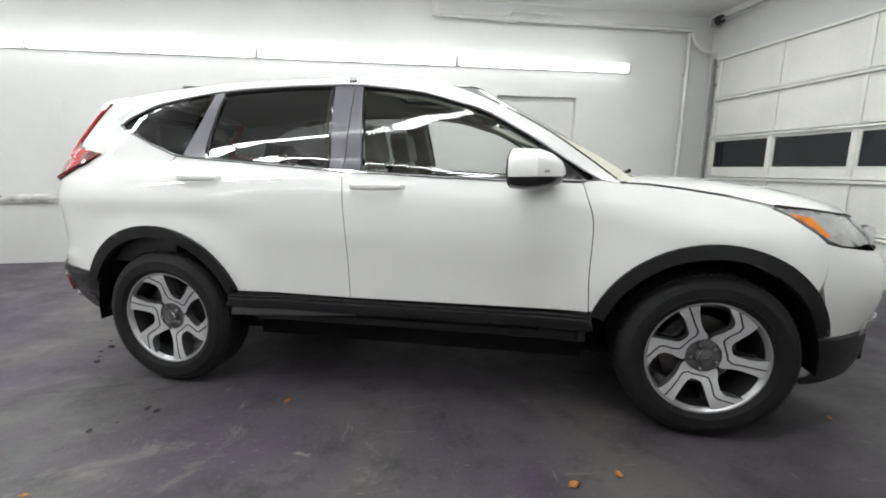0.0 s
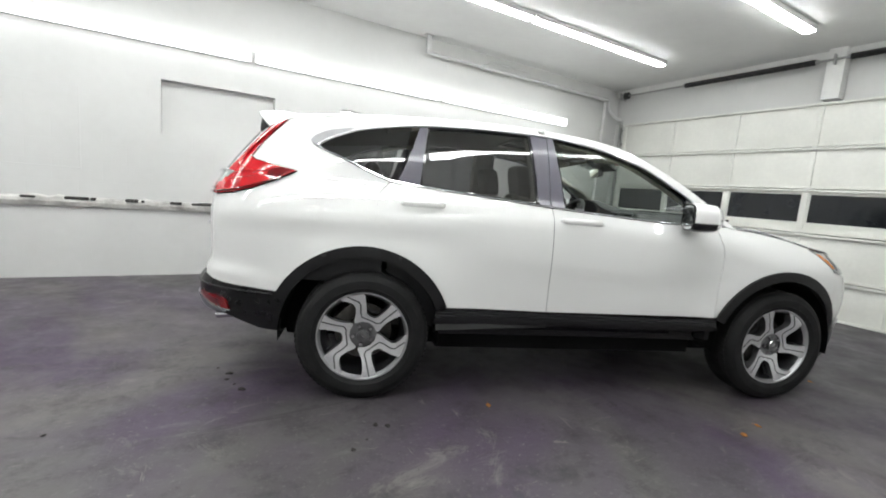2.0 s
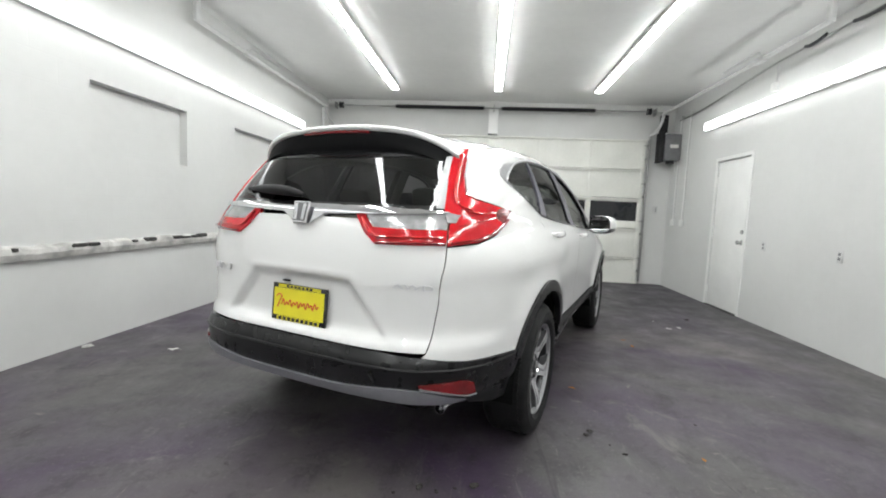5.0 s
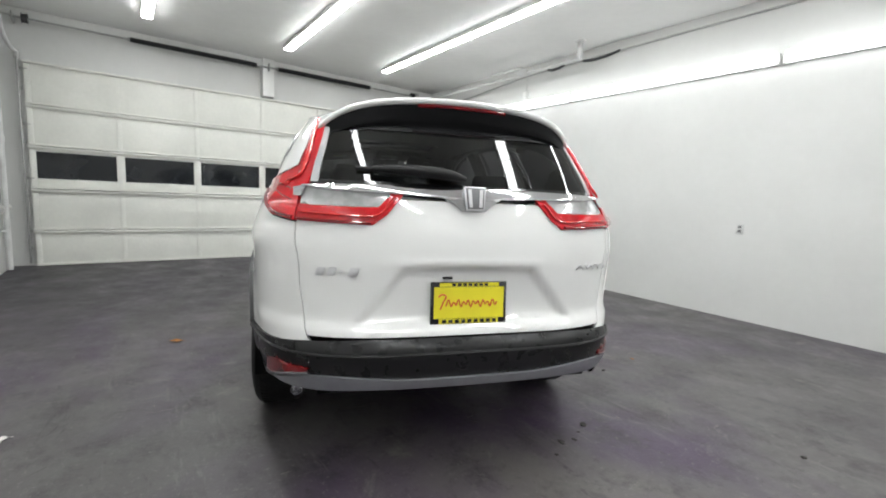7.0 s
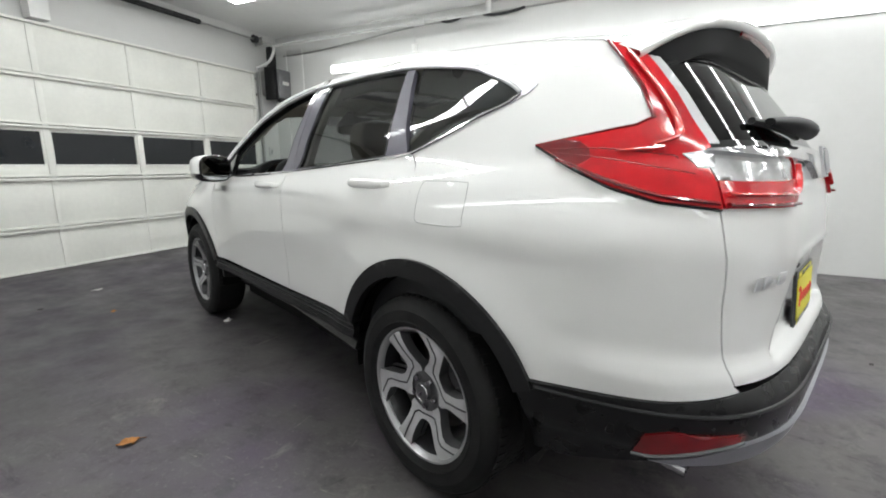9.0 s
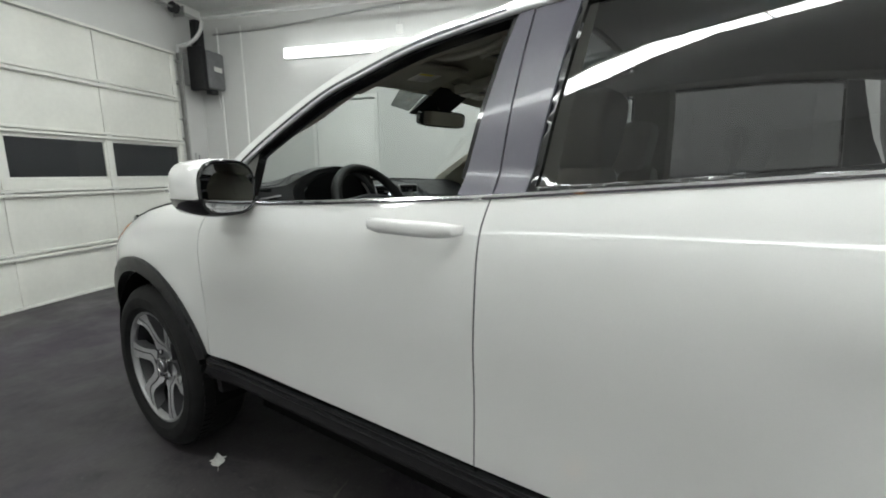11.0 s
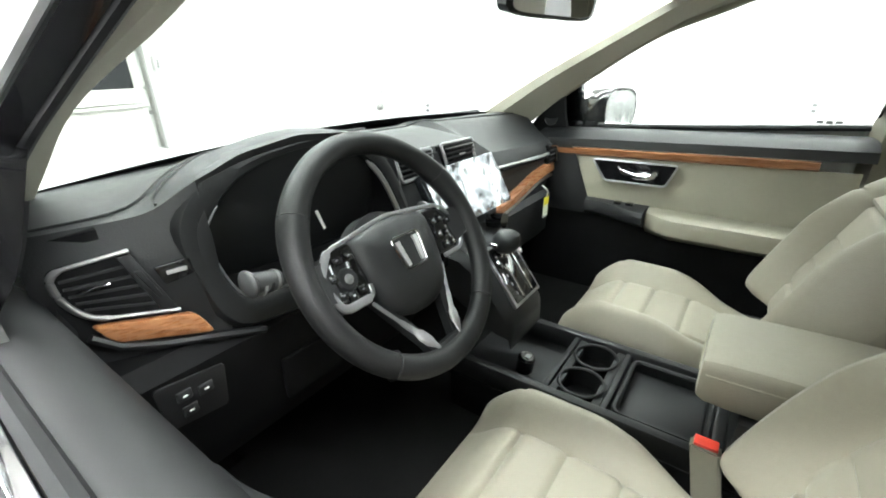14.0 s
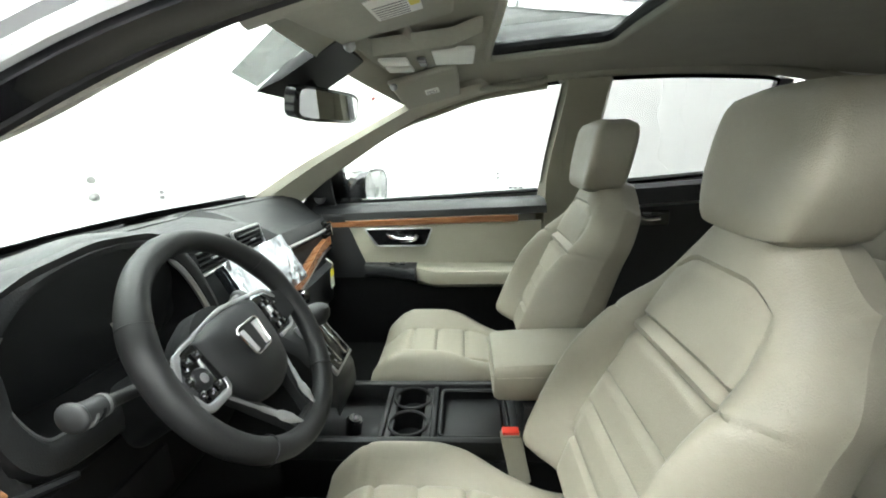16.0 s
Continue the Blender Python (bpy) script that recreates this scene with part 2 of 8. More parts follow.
ALLOY = material("machined_alloy", (0.70, 0.70, 0.71), 0.17, metal=0.5, spread=0.08, grain=0.05, scale=30)
ALLOYRIM = material("grey_rim_lip", (0.42, 0.42, 0.43), 0.3, metal=0.7, spread=0.12, grain=0.08, scale=24)
HUBGREY = material("hub_grey", (0.12, 0.12, 0.125), 0.3, metal=0.5, coat=0.3, spread=0.15, grain=0.1, scale=20)
SPOKEFLANK = material("grey_spoke_flank", (0.12, 0.12, 0.125), 0.32, metal=0.4, coat=0.3, spread=0.15, grain=0.1, scale=18)
ALLOYDARK = material("dark_alloy_paint", (0.022, 0.022, 0.025), 0.35, metal=0.4, coat=0.3, spread=0.2, grain=0.1, scale=14)
DISC = material("brake_disc", (0.09, 0.085, 0.08), 0.4, metal=0.9, spread=0.3, grain=0.15, scale=25)
REDLENS = material("red_lens", (0.60, 0.010, 0.017), 0.14, coat=0.4, spec=0.35, spread=0.2, grain=0.05, scale=9, tint=(0.42, 0.007, 0.012))
REDDEEP = material("deep_red_lens", (0.20, 0.005, 0.008), 0.12, coat=1.0, spread=0.3, grain=0.1, scale=20)
REDBRIGHT = material("red_light_guide", (0.66, 0.03, 0.03), 0.16, coat=1.0, spread=0.2, grain=0.1, scale=30)
CLEARLENS = material("clear_lens", (0.44, 0.44, 0.445), 0.20, metal=0.3, coat=1.0, spread=0.25, grain=0.1, scale=25)
AMBER = material("amber_lens", (0.75, 0.22, 0.02), 0.12, coat=1.0, spread=0.2, grain=0.1, scale=30)
YELLOW = material("plate_yellow", (0.78, 0.70, 0.03), 0.35, spread=0.06, grain=0.03, scale=12)
REDINK = material("plate_red_ink", (0.62, 0.05, 0.03), 0.4, spread=0.1, grain=0.05, scale=30)
PRIVACY = glass("privacy_glass", (0.30, 0.303, 0.305), base=0.085)
REARGLASS = glass("dark_rear_glass", (0.075, 0.075, 0.08), 0.0, 0.05)
CLEAR = glass("clear_glass", (0.74, 0.78, 0.76))
SHADE = glass("grey_shade_film", (0.30, 0.31, 0.305))
SCREENGLASS = glass("windscreen_glass", (0.74, 0.78, 0.76))
MIRROR = material("mirror_silver", (0.88, 0.89, 0.90), 0.02, metal=1.0, spread=0.02, grain=0.01, scale=5)

IVORY = leather("ivory_leather", (0.262, 0.240, 0.192))
IVORYVINYL = material("ivory_vinyl", (0.26, 0.246, 0.194), 0.5, spread=0.05, grain=0.04, scale=7, bump=0.3, bump_scale=380)
STITCH = material("seam_thread", (0.30, 0.28, 0.22), 0.7, spread=0.2, grain=0.1, scale=80)
CLOTH = material("headliner_cloth", (0.34, 0.33, 0.278), 0.85, spread=0.06, grain=0.08, scale=10, bump=0.4, bump_scale=600)
DASH = material("soft_black_dash", (0.0125, 0.0130, 0.0142), 0.50, spec=0.42, spread=0.15, grain=0.08, scale=9, bump=0.35, bump_scale=520, rough_var=0.05)
DASHMID = material("charcoal_dash_panel", (0.0125, 0.0130, 0.0140), 0.45, spec=0.34, spread=0.15, grain=0.06, scale=9, bump=0.25, bump_scale=520)
WHEELHIDE = material("black_wheel_leather", (0.0100, 0.0100, 0.0105), 0.50, spec=0.30, spread=0.2, grain=0.06, scale=15, bump=0.10, bump_scale=420)
PILLARVINYL = material("ivory_pillar_plastic", (0.42, 0.405, 0.335), 0.6, spread=0.05, grain=0.05, scale=8, bump=0.3, bump_scale=450)
STALK = material("grey_stalk_plastic", (0.040, 0.041, 0.042), 0.5, spread=0.1, grain=0.05, scale=20)
CARPET = material("black_carpet", (0.008, 0.008, 0.0086), 0.95, spec=0.1, spread=0.4, grain=0.3, scale=30, bump=0.7, bump_scale=500)
PIANO = material("piano_black", (0.008, 0.008, 0.009), 0.08, coat=0.8, spread=0.2, grain=0.05, scale=12)
DISPLAY = material("display_glass", (0.010, 0.011, 0.013), 0.05, coat=0.5, spread=0.2, grain=0.05, scale=12)
FILM = material("crinkled_film", (0.50, 0.52, 0.55), 0.10, metal=0.8, spread=0.5, grain=0.3, scale=16, bump=1.0, bump_scale=30, tint=(0.09, 0.095, 0.11))
WOOD = wood("brown_wood_trim")
WOODX = wood("brown_wood_inlay", (14.0, 2.0, 34.0))
SILVER = material("brushed_silver_trim", (0.42, 0.42, 0.43), 0.30, metal=0.85, spread=0.1, grain=0.05, scale=25)
RED = material("red_button", (0.70, 0.05, 0.03), 0.4, spread=0.1, grain=0.05, scale=30)
LABEL = material("white_label", (0.72, 0.72, 0.68), 0.5, spread=0.05, grain=0.03, scale=30)
INK = material("grey_ink", (0.20, 0.20, 0.20), 0.6, spread=0.2, grain=0.1, scale=60)
TAGYELLOW = material("tag_yellow", (0.72, 0.62, 0.03), 0.5, spread=0.08, grain=0.04, scale=30)
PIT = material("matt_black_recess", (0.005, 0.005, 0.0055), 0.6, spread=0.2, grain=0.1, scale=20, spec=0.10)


# ---------------------------------------------------------------- geometry helpers
def part(name, bm, mat, parent=None, label="", smooth=True, mats=()):
    """Link a bmesh as one mesh object under a thing or a part."""
    me = bpy.data.meshes.new(name)
    bmesh.ops.recalc_face_normals(bm, faces=bm.faces)
    bm.to_mesh(me)
    bm.free()
    for m in (mat, *mats):
        me.materials.append(m)
    if smooth:
        me.shade_smooth()
        me.set_sharp_from_angle(angle=radians(38))
    ob = new(name, me)
    if parent is not None:
        ob.parent = parent
    if label:
        tagged(ob, label)
    return ob


def thing(name, m, label, category, group="", kind=""):
    ob = new(name)
    ob.matrix_world = m
    ob.empty_display_size = 0.1
    return tagged(ob, label, category, group, kind)


def solid(name, bm, mat, m, label, category="", group="", kind="", smooth=True):
    ob = part(name, bm, mat, None, "", smooth)
    ob.matrix_world = m
    return tagged(ob, label, category, group, kind)


def merge(bm, other, m=None):
    """Add another bmesh into bm."""
    me = bpy.data.meshes.new("tmp")
    if m is not None:
        bmesh.ops.transform(other, matrix=m, verts=other.verts)
    other.to_mesh(me)
    other.free()
    bm.from_mesh(me)
    bpy.data.meshes.remove(me)
    return bm


def box(x0, x1, y0, y1, z0, z1, bevel=0.0, segs=2, bm=None):
    b = bmesh.new()
    bmesh.ops.create_cube(b, size=1)
    bmesh.ops.transform(b, matrix=Matrix.Translation(((x0 + x1) / 2, (y0 + y1) / 2, (z0 + z1) / 2)) @ Matrix.Diagonal((x1 - x0, y1 - y0, z1 - z0, 1)), verts=b.verts)
    if bevel:
        bmesh.ops.bevel(b, geom=b.edges[:], offset=bevel, segments=segs, profile=0.5, affect="EDGES")
    return merge(bm, b) if bm is not None else b


def rod(p, q, r, segs=16, r2=None, bm=None):
    p, q = Vector(p), Vector(q)
    b = bmesh.new()
    bmesh.ops.create_cone(b, cap_ends=True, segments=segs, radius1=r, radius2=r if r2 is None else r2, depth=(q - p).length)
    m = Matrix.Translation((p + q) / 2) @ (q - p).to_track_quat("Z", "Y").to_matrix().to_4x4()
    bmesh.ops.transform(b, matrix=m, verts=b.verts)
    return merge(bm, b) if bm is not None else b


def ball(c, r, sx=1, sy=1, sz=1, bm=None, u=20, v=12):
    b = bmesh.new()
    bmesh.ops.create_uvsphere(b, u_segments=u, v_segments=v, radius=r)
    bmesh.ops.transform(b, matrix=Matrix.Translation(c) @ Matrix.Diagonal((sx, sy, sz, 1)), verts=b.verts)
    return merge(bm, b) if bm is not None else b


def lathe(profile, segs=48, m=None, bm=None):
    """Turn (radius, height) pairs about z."""
    b = bmesh.new()
    rings = []
    for r, h in profile:
        rings.append([b.verts.new((r * math.cos(2 * math.pi * i / segs), r * math.sin(2 * math.pi * i / segs), h)) for i in range(segs)])
    for a, c in zip(rings, rings[1:]):
        for i in range(segs):
            j = (i + 1) % segs
            b.faces.new((a[i], a[j], c[j], c[i]))
    if m is not None:
        bmesh.ops.transform(b, matrix=m, verts=b.verts)
    return merge(bm, b) if bm is not None else b


def loft(rings, closed=True, caps=True, bm=None):
    """Skin rings of equal length."""
    b = bmesh.new()
    vs = [[b.verts.new(p) for p in ring] for ring in rings]
    n = len(vs[0])
    for a, c in zip(vs, vs[1:]):
        for i in range(n if closed else n - 1):
            j = (i + 1) % n
            b.faces.new((a[i], a[j], c[j], c[i]))
    if caps and closed:
        b.faces.new(vs[0][::-1])
        b.faces.new(vs[-1])
    return merge(bm, b) if bm is not None else b


def sweep(points, r, segs=10, bm=None, closed=False, flat=1.0, up=(0, 0, 1)):
    """A round or flattened bar along a path."""
    pts = [Vector(p) for p in points]
    rings = []
    n = len(pts)
    up = Vector(up)
    for i, p in enumerate(pts):
        d = (pts[(i + 1) % n] - pts[i - 1]) if closed else (pts[min(i + 1, n - 1)] - pts[max(i - 1, 0)])
        d.normalize()
        u = up if abs(d.dot(up)) < 0.97 else Vector((1, 0, 0))
        s = d.cross(u).normalized()
        t = s.cross(d)
        rr = r[i] if isinstance(r, (list, tuple)) else r
        rings.append([p + s * rr * math.cos(2 * math.pi * k / segs) + t * rr * flat * math.sin(2 * math.pi * k / segs) for k in range(segs)])
    if closed:
        rings.append(rings[0])
        return loft(rings, True, False, bm)
    return loft(rings, True, True, bm)


def curve(points, n=8, closed=False):
    """Points on a Catmull-Rom curve."""
    p = [Vector(q) for q in points]
    out = []
    m = len(p)
    for i in range(m if closed else m - 1):
        a = p[(i - 1) % m] if closed or i else p[0] * 2 - p[1]
        b, c = p[i], p[(i + 1) % m]
        d = p[(i + 2) % m] if closed or i + 2 < m else p[-1] * 2 - p[-2]
        for k in range(n):
            t = k / n
            out.append(0.5 * ((2 * b) + (c - a) * t + (2 * a - 5 * b + 4 * c - d) * t * t + (3 * b - a - 3 * c + d) * t ** 3))
    if not closed:
        out.append(p[-1])
    return out


def plate(outline, depth, m=None, bevel=0.0, bm=None):
    """A flat shape in xy, extruded along z from 0 to depth."""
    b = bmesh.new()
    f = b.faces.new([b.verts.new((p[0], p[1], 0)) for p in outline])
    r = bmesh.ops.extrude_face_region(b, geom=[f])
    bmesh.ops.translate(b, vec=(0, 0, depth), verts=[v for v in r["geom"] if isinstance(v, bmesh.types.BMVert)])
    if bevel:
        top = [e for e in b.edges if all(abs(v.co.z - depth) < 1e-6 for v in e.verts)]
        bmesh.ops.bevel(b, geom=top, offset=bevel, segments=2, profile=0.5, affect="EDGES")
    if m is not None:
        bmesh.ops.transform(b, matrix=m, verts=b.verts)
    return merge(bm, b) if bm is not None else b


def lettering(name, text, size, depth, mat, m, parent, label=""):
    """Raised letters in the built-in font as a mesh."""
    cu = bpy.data.curves.new(name, "FONT")
    cu.body, cu.size, cu.extrude, cu.align_x, cu.align_y = text, size, depth, "CENTER", "CENTER"
    tmp = bpy.data.objects.new(name, cu)
    me = bpy.data.meshes.new_from_object(tmp)
    bpy.data.objects.remove(tmp)
    me.materials.append(mat)
    ob = new(name, me)
    ob.parent = parent
    ob.matrix_local = m
    if label:
        tagged(ob, label)
    return ob


# ---------------------------------------------------------------- the garage
ROOM = pose(0, 0, 0, 0, 0, 20.5)
N, S, E, W, TOP = 3.2, -3.42, 4.51, -6.6, 3.33
NICHES = [(-2.69, -1.53), (-0.705, 0.43), (1.31, 2.48)]
NZ0, NZ1, ND = 1.58, 2.155, 0.085


def room_obj(name, bm, mat, label, category="", group="", kind="", smooth=False):
    return solid(name, bm, mat, ROOM, label, category, group, kind, smooth)


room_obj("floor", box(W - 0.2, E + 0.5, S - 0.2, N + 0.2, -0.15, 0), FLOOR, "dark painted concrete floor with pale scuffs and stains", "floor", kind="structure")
room_obj("ceiling", box(W - 0.2, E + 0.5, S - 0.2, N + 0.2, TOP, TOP + 0.15), CEIL, "white painted ceiling boards", "ceiling", kind="structure")

# north wall with bricked-up window recesses
bm = bmesh.new()
xs = [W - 0.2] + [v for n in NICHES for v in n] + [E + 0.5]
for i in range(len(xs) - 1):
    if i % 2 == 0:
        box(xs[i], xs[i + 1], N, N + 0.2, 0, TOP, bm=bm)
    else:
        box(xs[i], xs[i + 1], N, N + 0.2, 0, NZ0, bm=bm)
        box(xs[i], xs[i + 1], N, N + 0.2, NZ1, TOP, bm=bm)
        box(xs[i], xs[i + 1], N + ND, N + 0.2, NZ0, NZ1, bm=bm)
bmesh.ops.remove_doubles(bm, verts=bm.verts, dist=0.0005)
room_obj("wall_north", bm, WALL, "white painted block wall with bricked-up window recesses", "wall", kind="structure")
b = bmesh.new()
for k in range(2):
    box(-4.06, -3.38, N - 0.004, N - 0.001, 1.13 + 0.81 * k, 1.142 + 0.81 * k, 0.001, 1, bm=b)
for x in (-4.06, -3.392):
    box(x, x + 0.012, N - 0.004, N - 0.001, 1.143, 1.939, 0.001, 1, bm=b)
room_obj("trim_patched_opening", b, WALL, "painted-over outline of a filled opening", "trim", kind="structure")
# south wall with a steel side door
DX0, DX1, DZ = 2.06, 2.87, 2.13
bm = bmesh.new()
box(W - 0.2, DX0, S - 0.2, S, 0, TOP, bm=bm)
box(DX1, E + 0.5, S - 0.2, S, 0, TOP, bm=bm)
box(DX0, DX1, S - 0.2, S, DZ, TOP, bm=bm)
room_obj("wall_south", bm, WALL, "white painted block wall with a side door", "wall", kind="structure")
side_door = thing("door_1", ROOM @ pose((DX0 + DX1) / 2, S - 0.02, 0), "closed white painted steel side door in the block wall", "door", kind="structure")
part("door_leaf", box(-0.405, 0.405, -0.03, 0.005, 0.012, DZ - 0.012, 0.004), WHITE, side_door)
part("threshold", box(-0.41, 0.41, -0.03, 0.05, 0.0, 0.012, 0.003), GRIME, side_door, "dark worn metal threshold")
for zz in (0.25, 1.05, 1.85):
    part("hinge", rod((0.395, 0.012, zz - 0.05), (0.395, 0.012, zz + 0.05), 0.009), WHITE, side_door)
kb = rod((-0.34, 0.0, 0.98), (-0.34, 0.05, 0.98), 0.012)
ball((-0.34, 0.062, 0.98), 0.028, sy=0.75, bm=kb)
rod((-0.34, 0.005, 0.98), (-0.34, 0.010, 0.98), 0.034, bm=kb)
part("door_knob", kb, STEEL, side_door, "round dull steel knob")
part("deadbolt", rod((-0.34, 0.0, 1.12), (-0.34, 0.022, 1.12), 0.028), STEEL, side_door)
b = box(DX0 - 0.05, DX0 - 0.004, S - 0.002, S + 0.012, 0, DZ + 0.05, 0.003)
box(DX1 + 0.004, DX1 + 0.05, S - 0.002, S + 0.012, 0, DZ + 0.05, 0.003, bm=b)
box(DX0 - 0.004, DX1 + 0.004, S - 0.002, S + 0.012, DZ + 0.004, DZ + 0.05, 0.003, bm=b)
room_obj("trim_door_frame", b, WHITE, "white painted steel door frame", "trim", kind="structure")

room_obj("wall_west", box(W - 0.2, W, S, N, 0, TOP), WALL, "plain white painted block wall", "wall", kind="structure")

# east wall: header over the door and piers beside it
GD0, GD1, GDZ = -2.92, 2.95, 2.70
bm = box(E + 0.06, E + 0.3, S, GD0, 0, TOP)
box(E + 0.06, E + 0.3, GD1, N, 0, TOP, bm=bm)
box(E + 0.06, E + 0.3, GD0, GD1, GDZ - 0.05, TOP, bm=bm)
room_obj("wall_east", bm, WALL, "white painted wall and header round the garage door", "wall", kind="structure")
room_obj("backdrop_night", box(E + 0.75, E + 0.8, S, N, 0, TOP), NIGHT, "dark night outside the door windows", "backdrop", kind="structure")
room_obj("trim_header_beam", box(E - 0.10, E + 0.058, -0.16, 0.02, GDZ + 0.02, TOP - 0.002, 0.005), WHITE, "white centre plate that carries the spring shaft", "trim", kind="structure")
room_obj("trim_ceiling_ledge", box(E - 0.02, E + 0.058, S + 0.003, N - 0.003, TOP - 0.10, TOP - 0.002, 0.006), WHITE, "white painted board under the ceiling", "trim", kind="structure")

# sectional garage door
gd = thing("garage_door", ROOM @ pose(E, (GD0 + GD1) / 2, 0), "closed white sectional garage door with a row of dark windows", "garage door")
HALF = (GD1 - GD0) / 2
ROWS = [(0.0, 0.485), (0.49, 1.045), (1.05, 1.615), (1.62, 2.145), (2.15, 2.70)]
COL = 2 * HALF / 6
for k, (z0, z1) in enumerate(ROWS):
    if k != 2:
        sec = part("section", box(0, 0.045, -HALF, HALF, z0, z1, 0.006), DOORSKIN, gd)
    else:
        wz0, wz1 = z0 + 0.125, z1 - 0.055
        b = box(0, 0.045, -HALF, HALF, z0, wz0, 0.003)
        box(0, 0.045, -HALF, HALF, wz1, z1, 0.003, bm=b)
        for c in range(7):
            y = -HALF + c * COL
            w = 0.05 if 0 < c < 6 else 0.07
            box(0, 0.045, max(-HALF, y - w), min(HALF, y + w), wz0, wz1, 0.003, bm=b)
        sec = part("section", b, DOORSKIN, gd)
        for c in range(6):
            y0, y1 = -HALF + c * COL + 0.05, -HALF + (c + 1) * COL - 0.05
            part("window_pane", box(0.020, 0.026, y0, y1, wz0, wz1), NIGHT, sec, "dark glass pane", smooth=False)
            f = box(-0.004, 0.012, y0 - 0.012, y1 + 0.012, wz1 - 0.014, wz1 + 0.012, 0.002)
            box(-0.004, 0.012, y0 - 0.012, y1 + 0.012, wz0 - 0.012, wz0 + 0.014, 0.002, bm=f)
            part("window_frame", f, DOORSKIN, sec)
    # struts at top and bottom of each section, stiles in between
    st = box(-0.045, -0.001, -HALF, HALF, z1 - 0.032, z1 - 0.004, 0.004)
    box(-0.03, -0.001, -HALF, HALF, z0 + 0.004, z0 + 0.028, 0.004, bm=st)
    part("strut", st, DOORSKIN, sec, "horizontal white strut")
    for c in range(7):
        y = min(max(-HALF + c * COL, -HALF + 0.035), HALF - 0.035)
        part("stile", box(-0.014, -0.001, y - 0.03, y + 0.03, z0 + 0.03, z1 - 0.034, 0.002), DOORSKIN, sec)
        if 0 < k:
            hg = rod((-0.02, y - 0.03, z0 - 0.002), (-0.02, y + 0.03, z0 - 0.002), 0.008, 8)
            box(-0.022, -0.012, y - 0.026, y + 0.026, z0 - 0.03, z0 + 0.03, 0.002, bm=hg)
            part("hinge", hg, GALV, sec)
part("bottom_seal", box(-0.012, 0.05, -HALF, HALF, -0.001, 0.014, 0.003), GRIME, gd, "black rubber bottom seal")

for side, y in (("s", GD0), ("n", GD1)):
    q = -1 if side == "s" else 1
    tr = thing("door_track", ROOM @ pose(E - 0.045, y + q * 0.045, 0), "vertical steel roller track beside the garage door", "door track", "garage door tracks")
    part("rail", box(-0.03, 0.03, -0.012, 0.012, 0.05, 2.72, 0.004), STEEL, tr)
    for zz in (0.25, 0.95, 1.65, 2.35):
        part("bracket", box(0.032, 0.104, -0.02, 0.02, zz - 0.02, zz + 0.02, 0.003), STEEL, tr)
        rl = rod((0, -0.014 * q, zz + 0.24), (0, -0.09 * q, zz + 0.24), 0.006, 8)
        rod((0, -0.02 * q, zz + 0.24), (0, -0.04 * q, zz + 0.24), 0.022, 14, bm=rl)
        part("roller", rl, STEEL, tr)
    back = q * 0.085
    pts = [(0, 0, 2.70)] + [(-0.32 * math.sin(a), back * math.sin(a), 2.78 + 0.32 * (1 - math.cos(a))) for a in [k * math.pi / 16 for k in range(0, 9)]] + [(-1.6, back, 3.10), (-2.8, back, 3.10), (0.43 - E + 0.045, back, 3.10)]
    part("curved_rail", sweep(pts, 0.027, 10, flat=0.85), GALV, tr, "white painted horizontal roller rail")
    hx = 0.43 - E + 0.045
    part("hanger", box(hx - 0.035, hx + 0.035, back - 0.022, back + 0.022, 3.085, TOP - 0.001, 0.004), GALV, tr, "hanger bracket at the rail's end")
    part("hanger_foot", box(hx - 0.06, hx + 0.06, back - 0.05, back + 0.05, TOP - 0.012, TOP - 0.001, 0.003), GALV, tr)
    part("splice_plate", box(hx + 0.92, hx + 1.10, back - 0.034, back + 0.034, 3.066, 3.134, 0.006), GALV, tr)
    part("sway_brace", sweep([(hx + 1.0, back, 3.14), (hx + 1.06, back, 3.20), (hx + 1.8, back, 3.20)], 0.014, 8), GALV, tr)

SH = 3.185
ts = thing("torsion_spring_shaft", ROOM @ pose(E - 0.13, 0, SH), "black coiled torsion springs on a steel shaft over the door", "torsion springs")
part("shaft", rod((0, -3.02, 0), (0, 3.02, 0), 0.013), STEEL, ts)
for y0, y1 in ((0.12, 1.80), (-1.92, -0.22)):
    L = y1 - y0
    prof = []
    nn = int(L / 0.012)
    for k in range(nn):
        prof += [(0.030, y0 + L * k / nn), (0.037, y0 + L * (k + 0.5) / nn)]
    prof.append((0.030, y1))
    part("spring", lathe(prof, 16, pose(0, 0, 0, -90)), SPRING, ts, "oiled black coil spring")
    for yy in (y0, y1):
        part("spring_cone", rod((0, yy - 0.03, 0), (0, yy + 0.03, 0), 0.026, 14), STEEL, ts)
for y in (-2.88, 2.88):
    part("cable_drum", lathe([(0.01, -0.03), (0.06, -0.03), (0.055, -0.01), (0.05, 0.02), (0.065, 0.03), (0.01, 0.03)], 24, pose(0, y, 0, -90)), SPRING, ts)
for y in (-3.0, -0.07, 3.0):
    part("bearing_plate", box(-0.03, 0.128, y - 0.008, y + 0.008, -0.06, 0.06, 0.003), STEEL, ts)

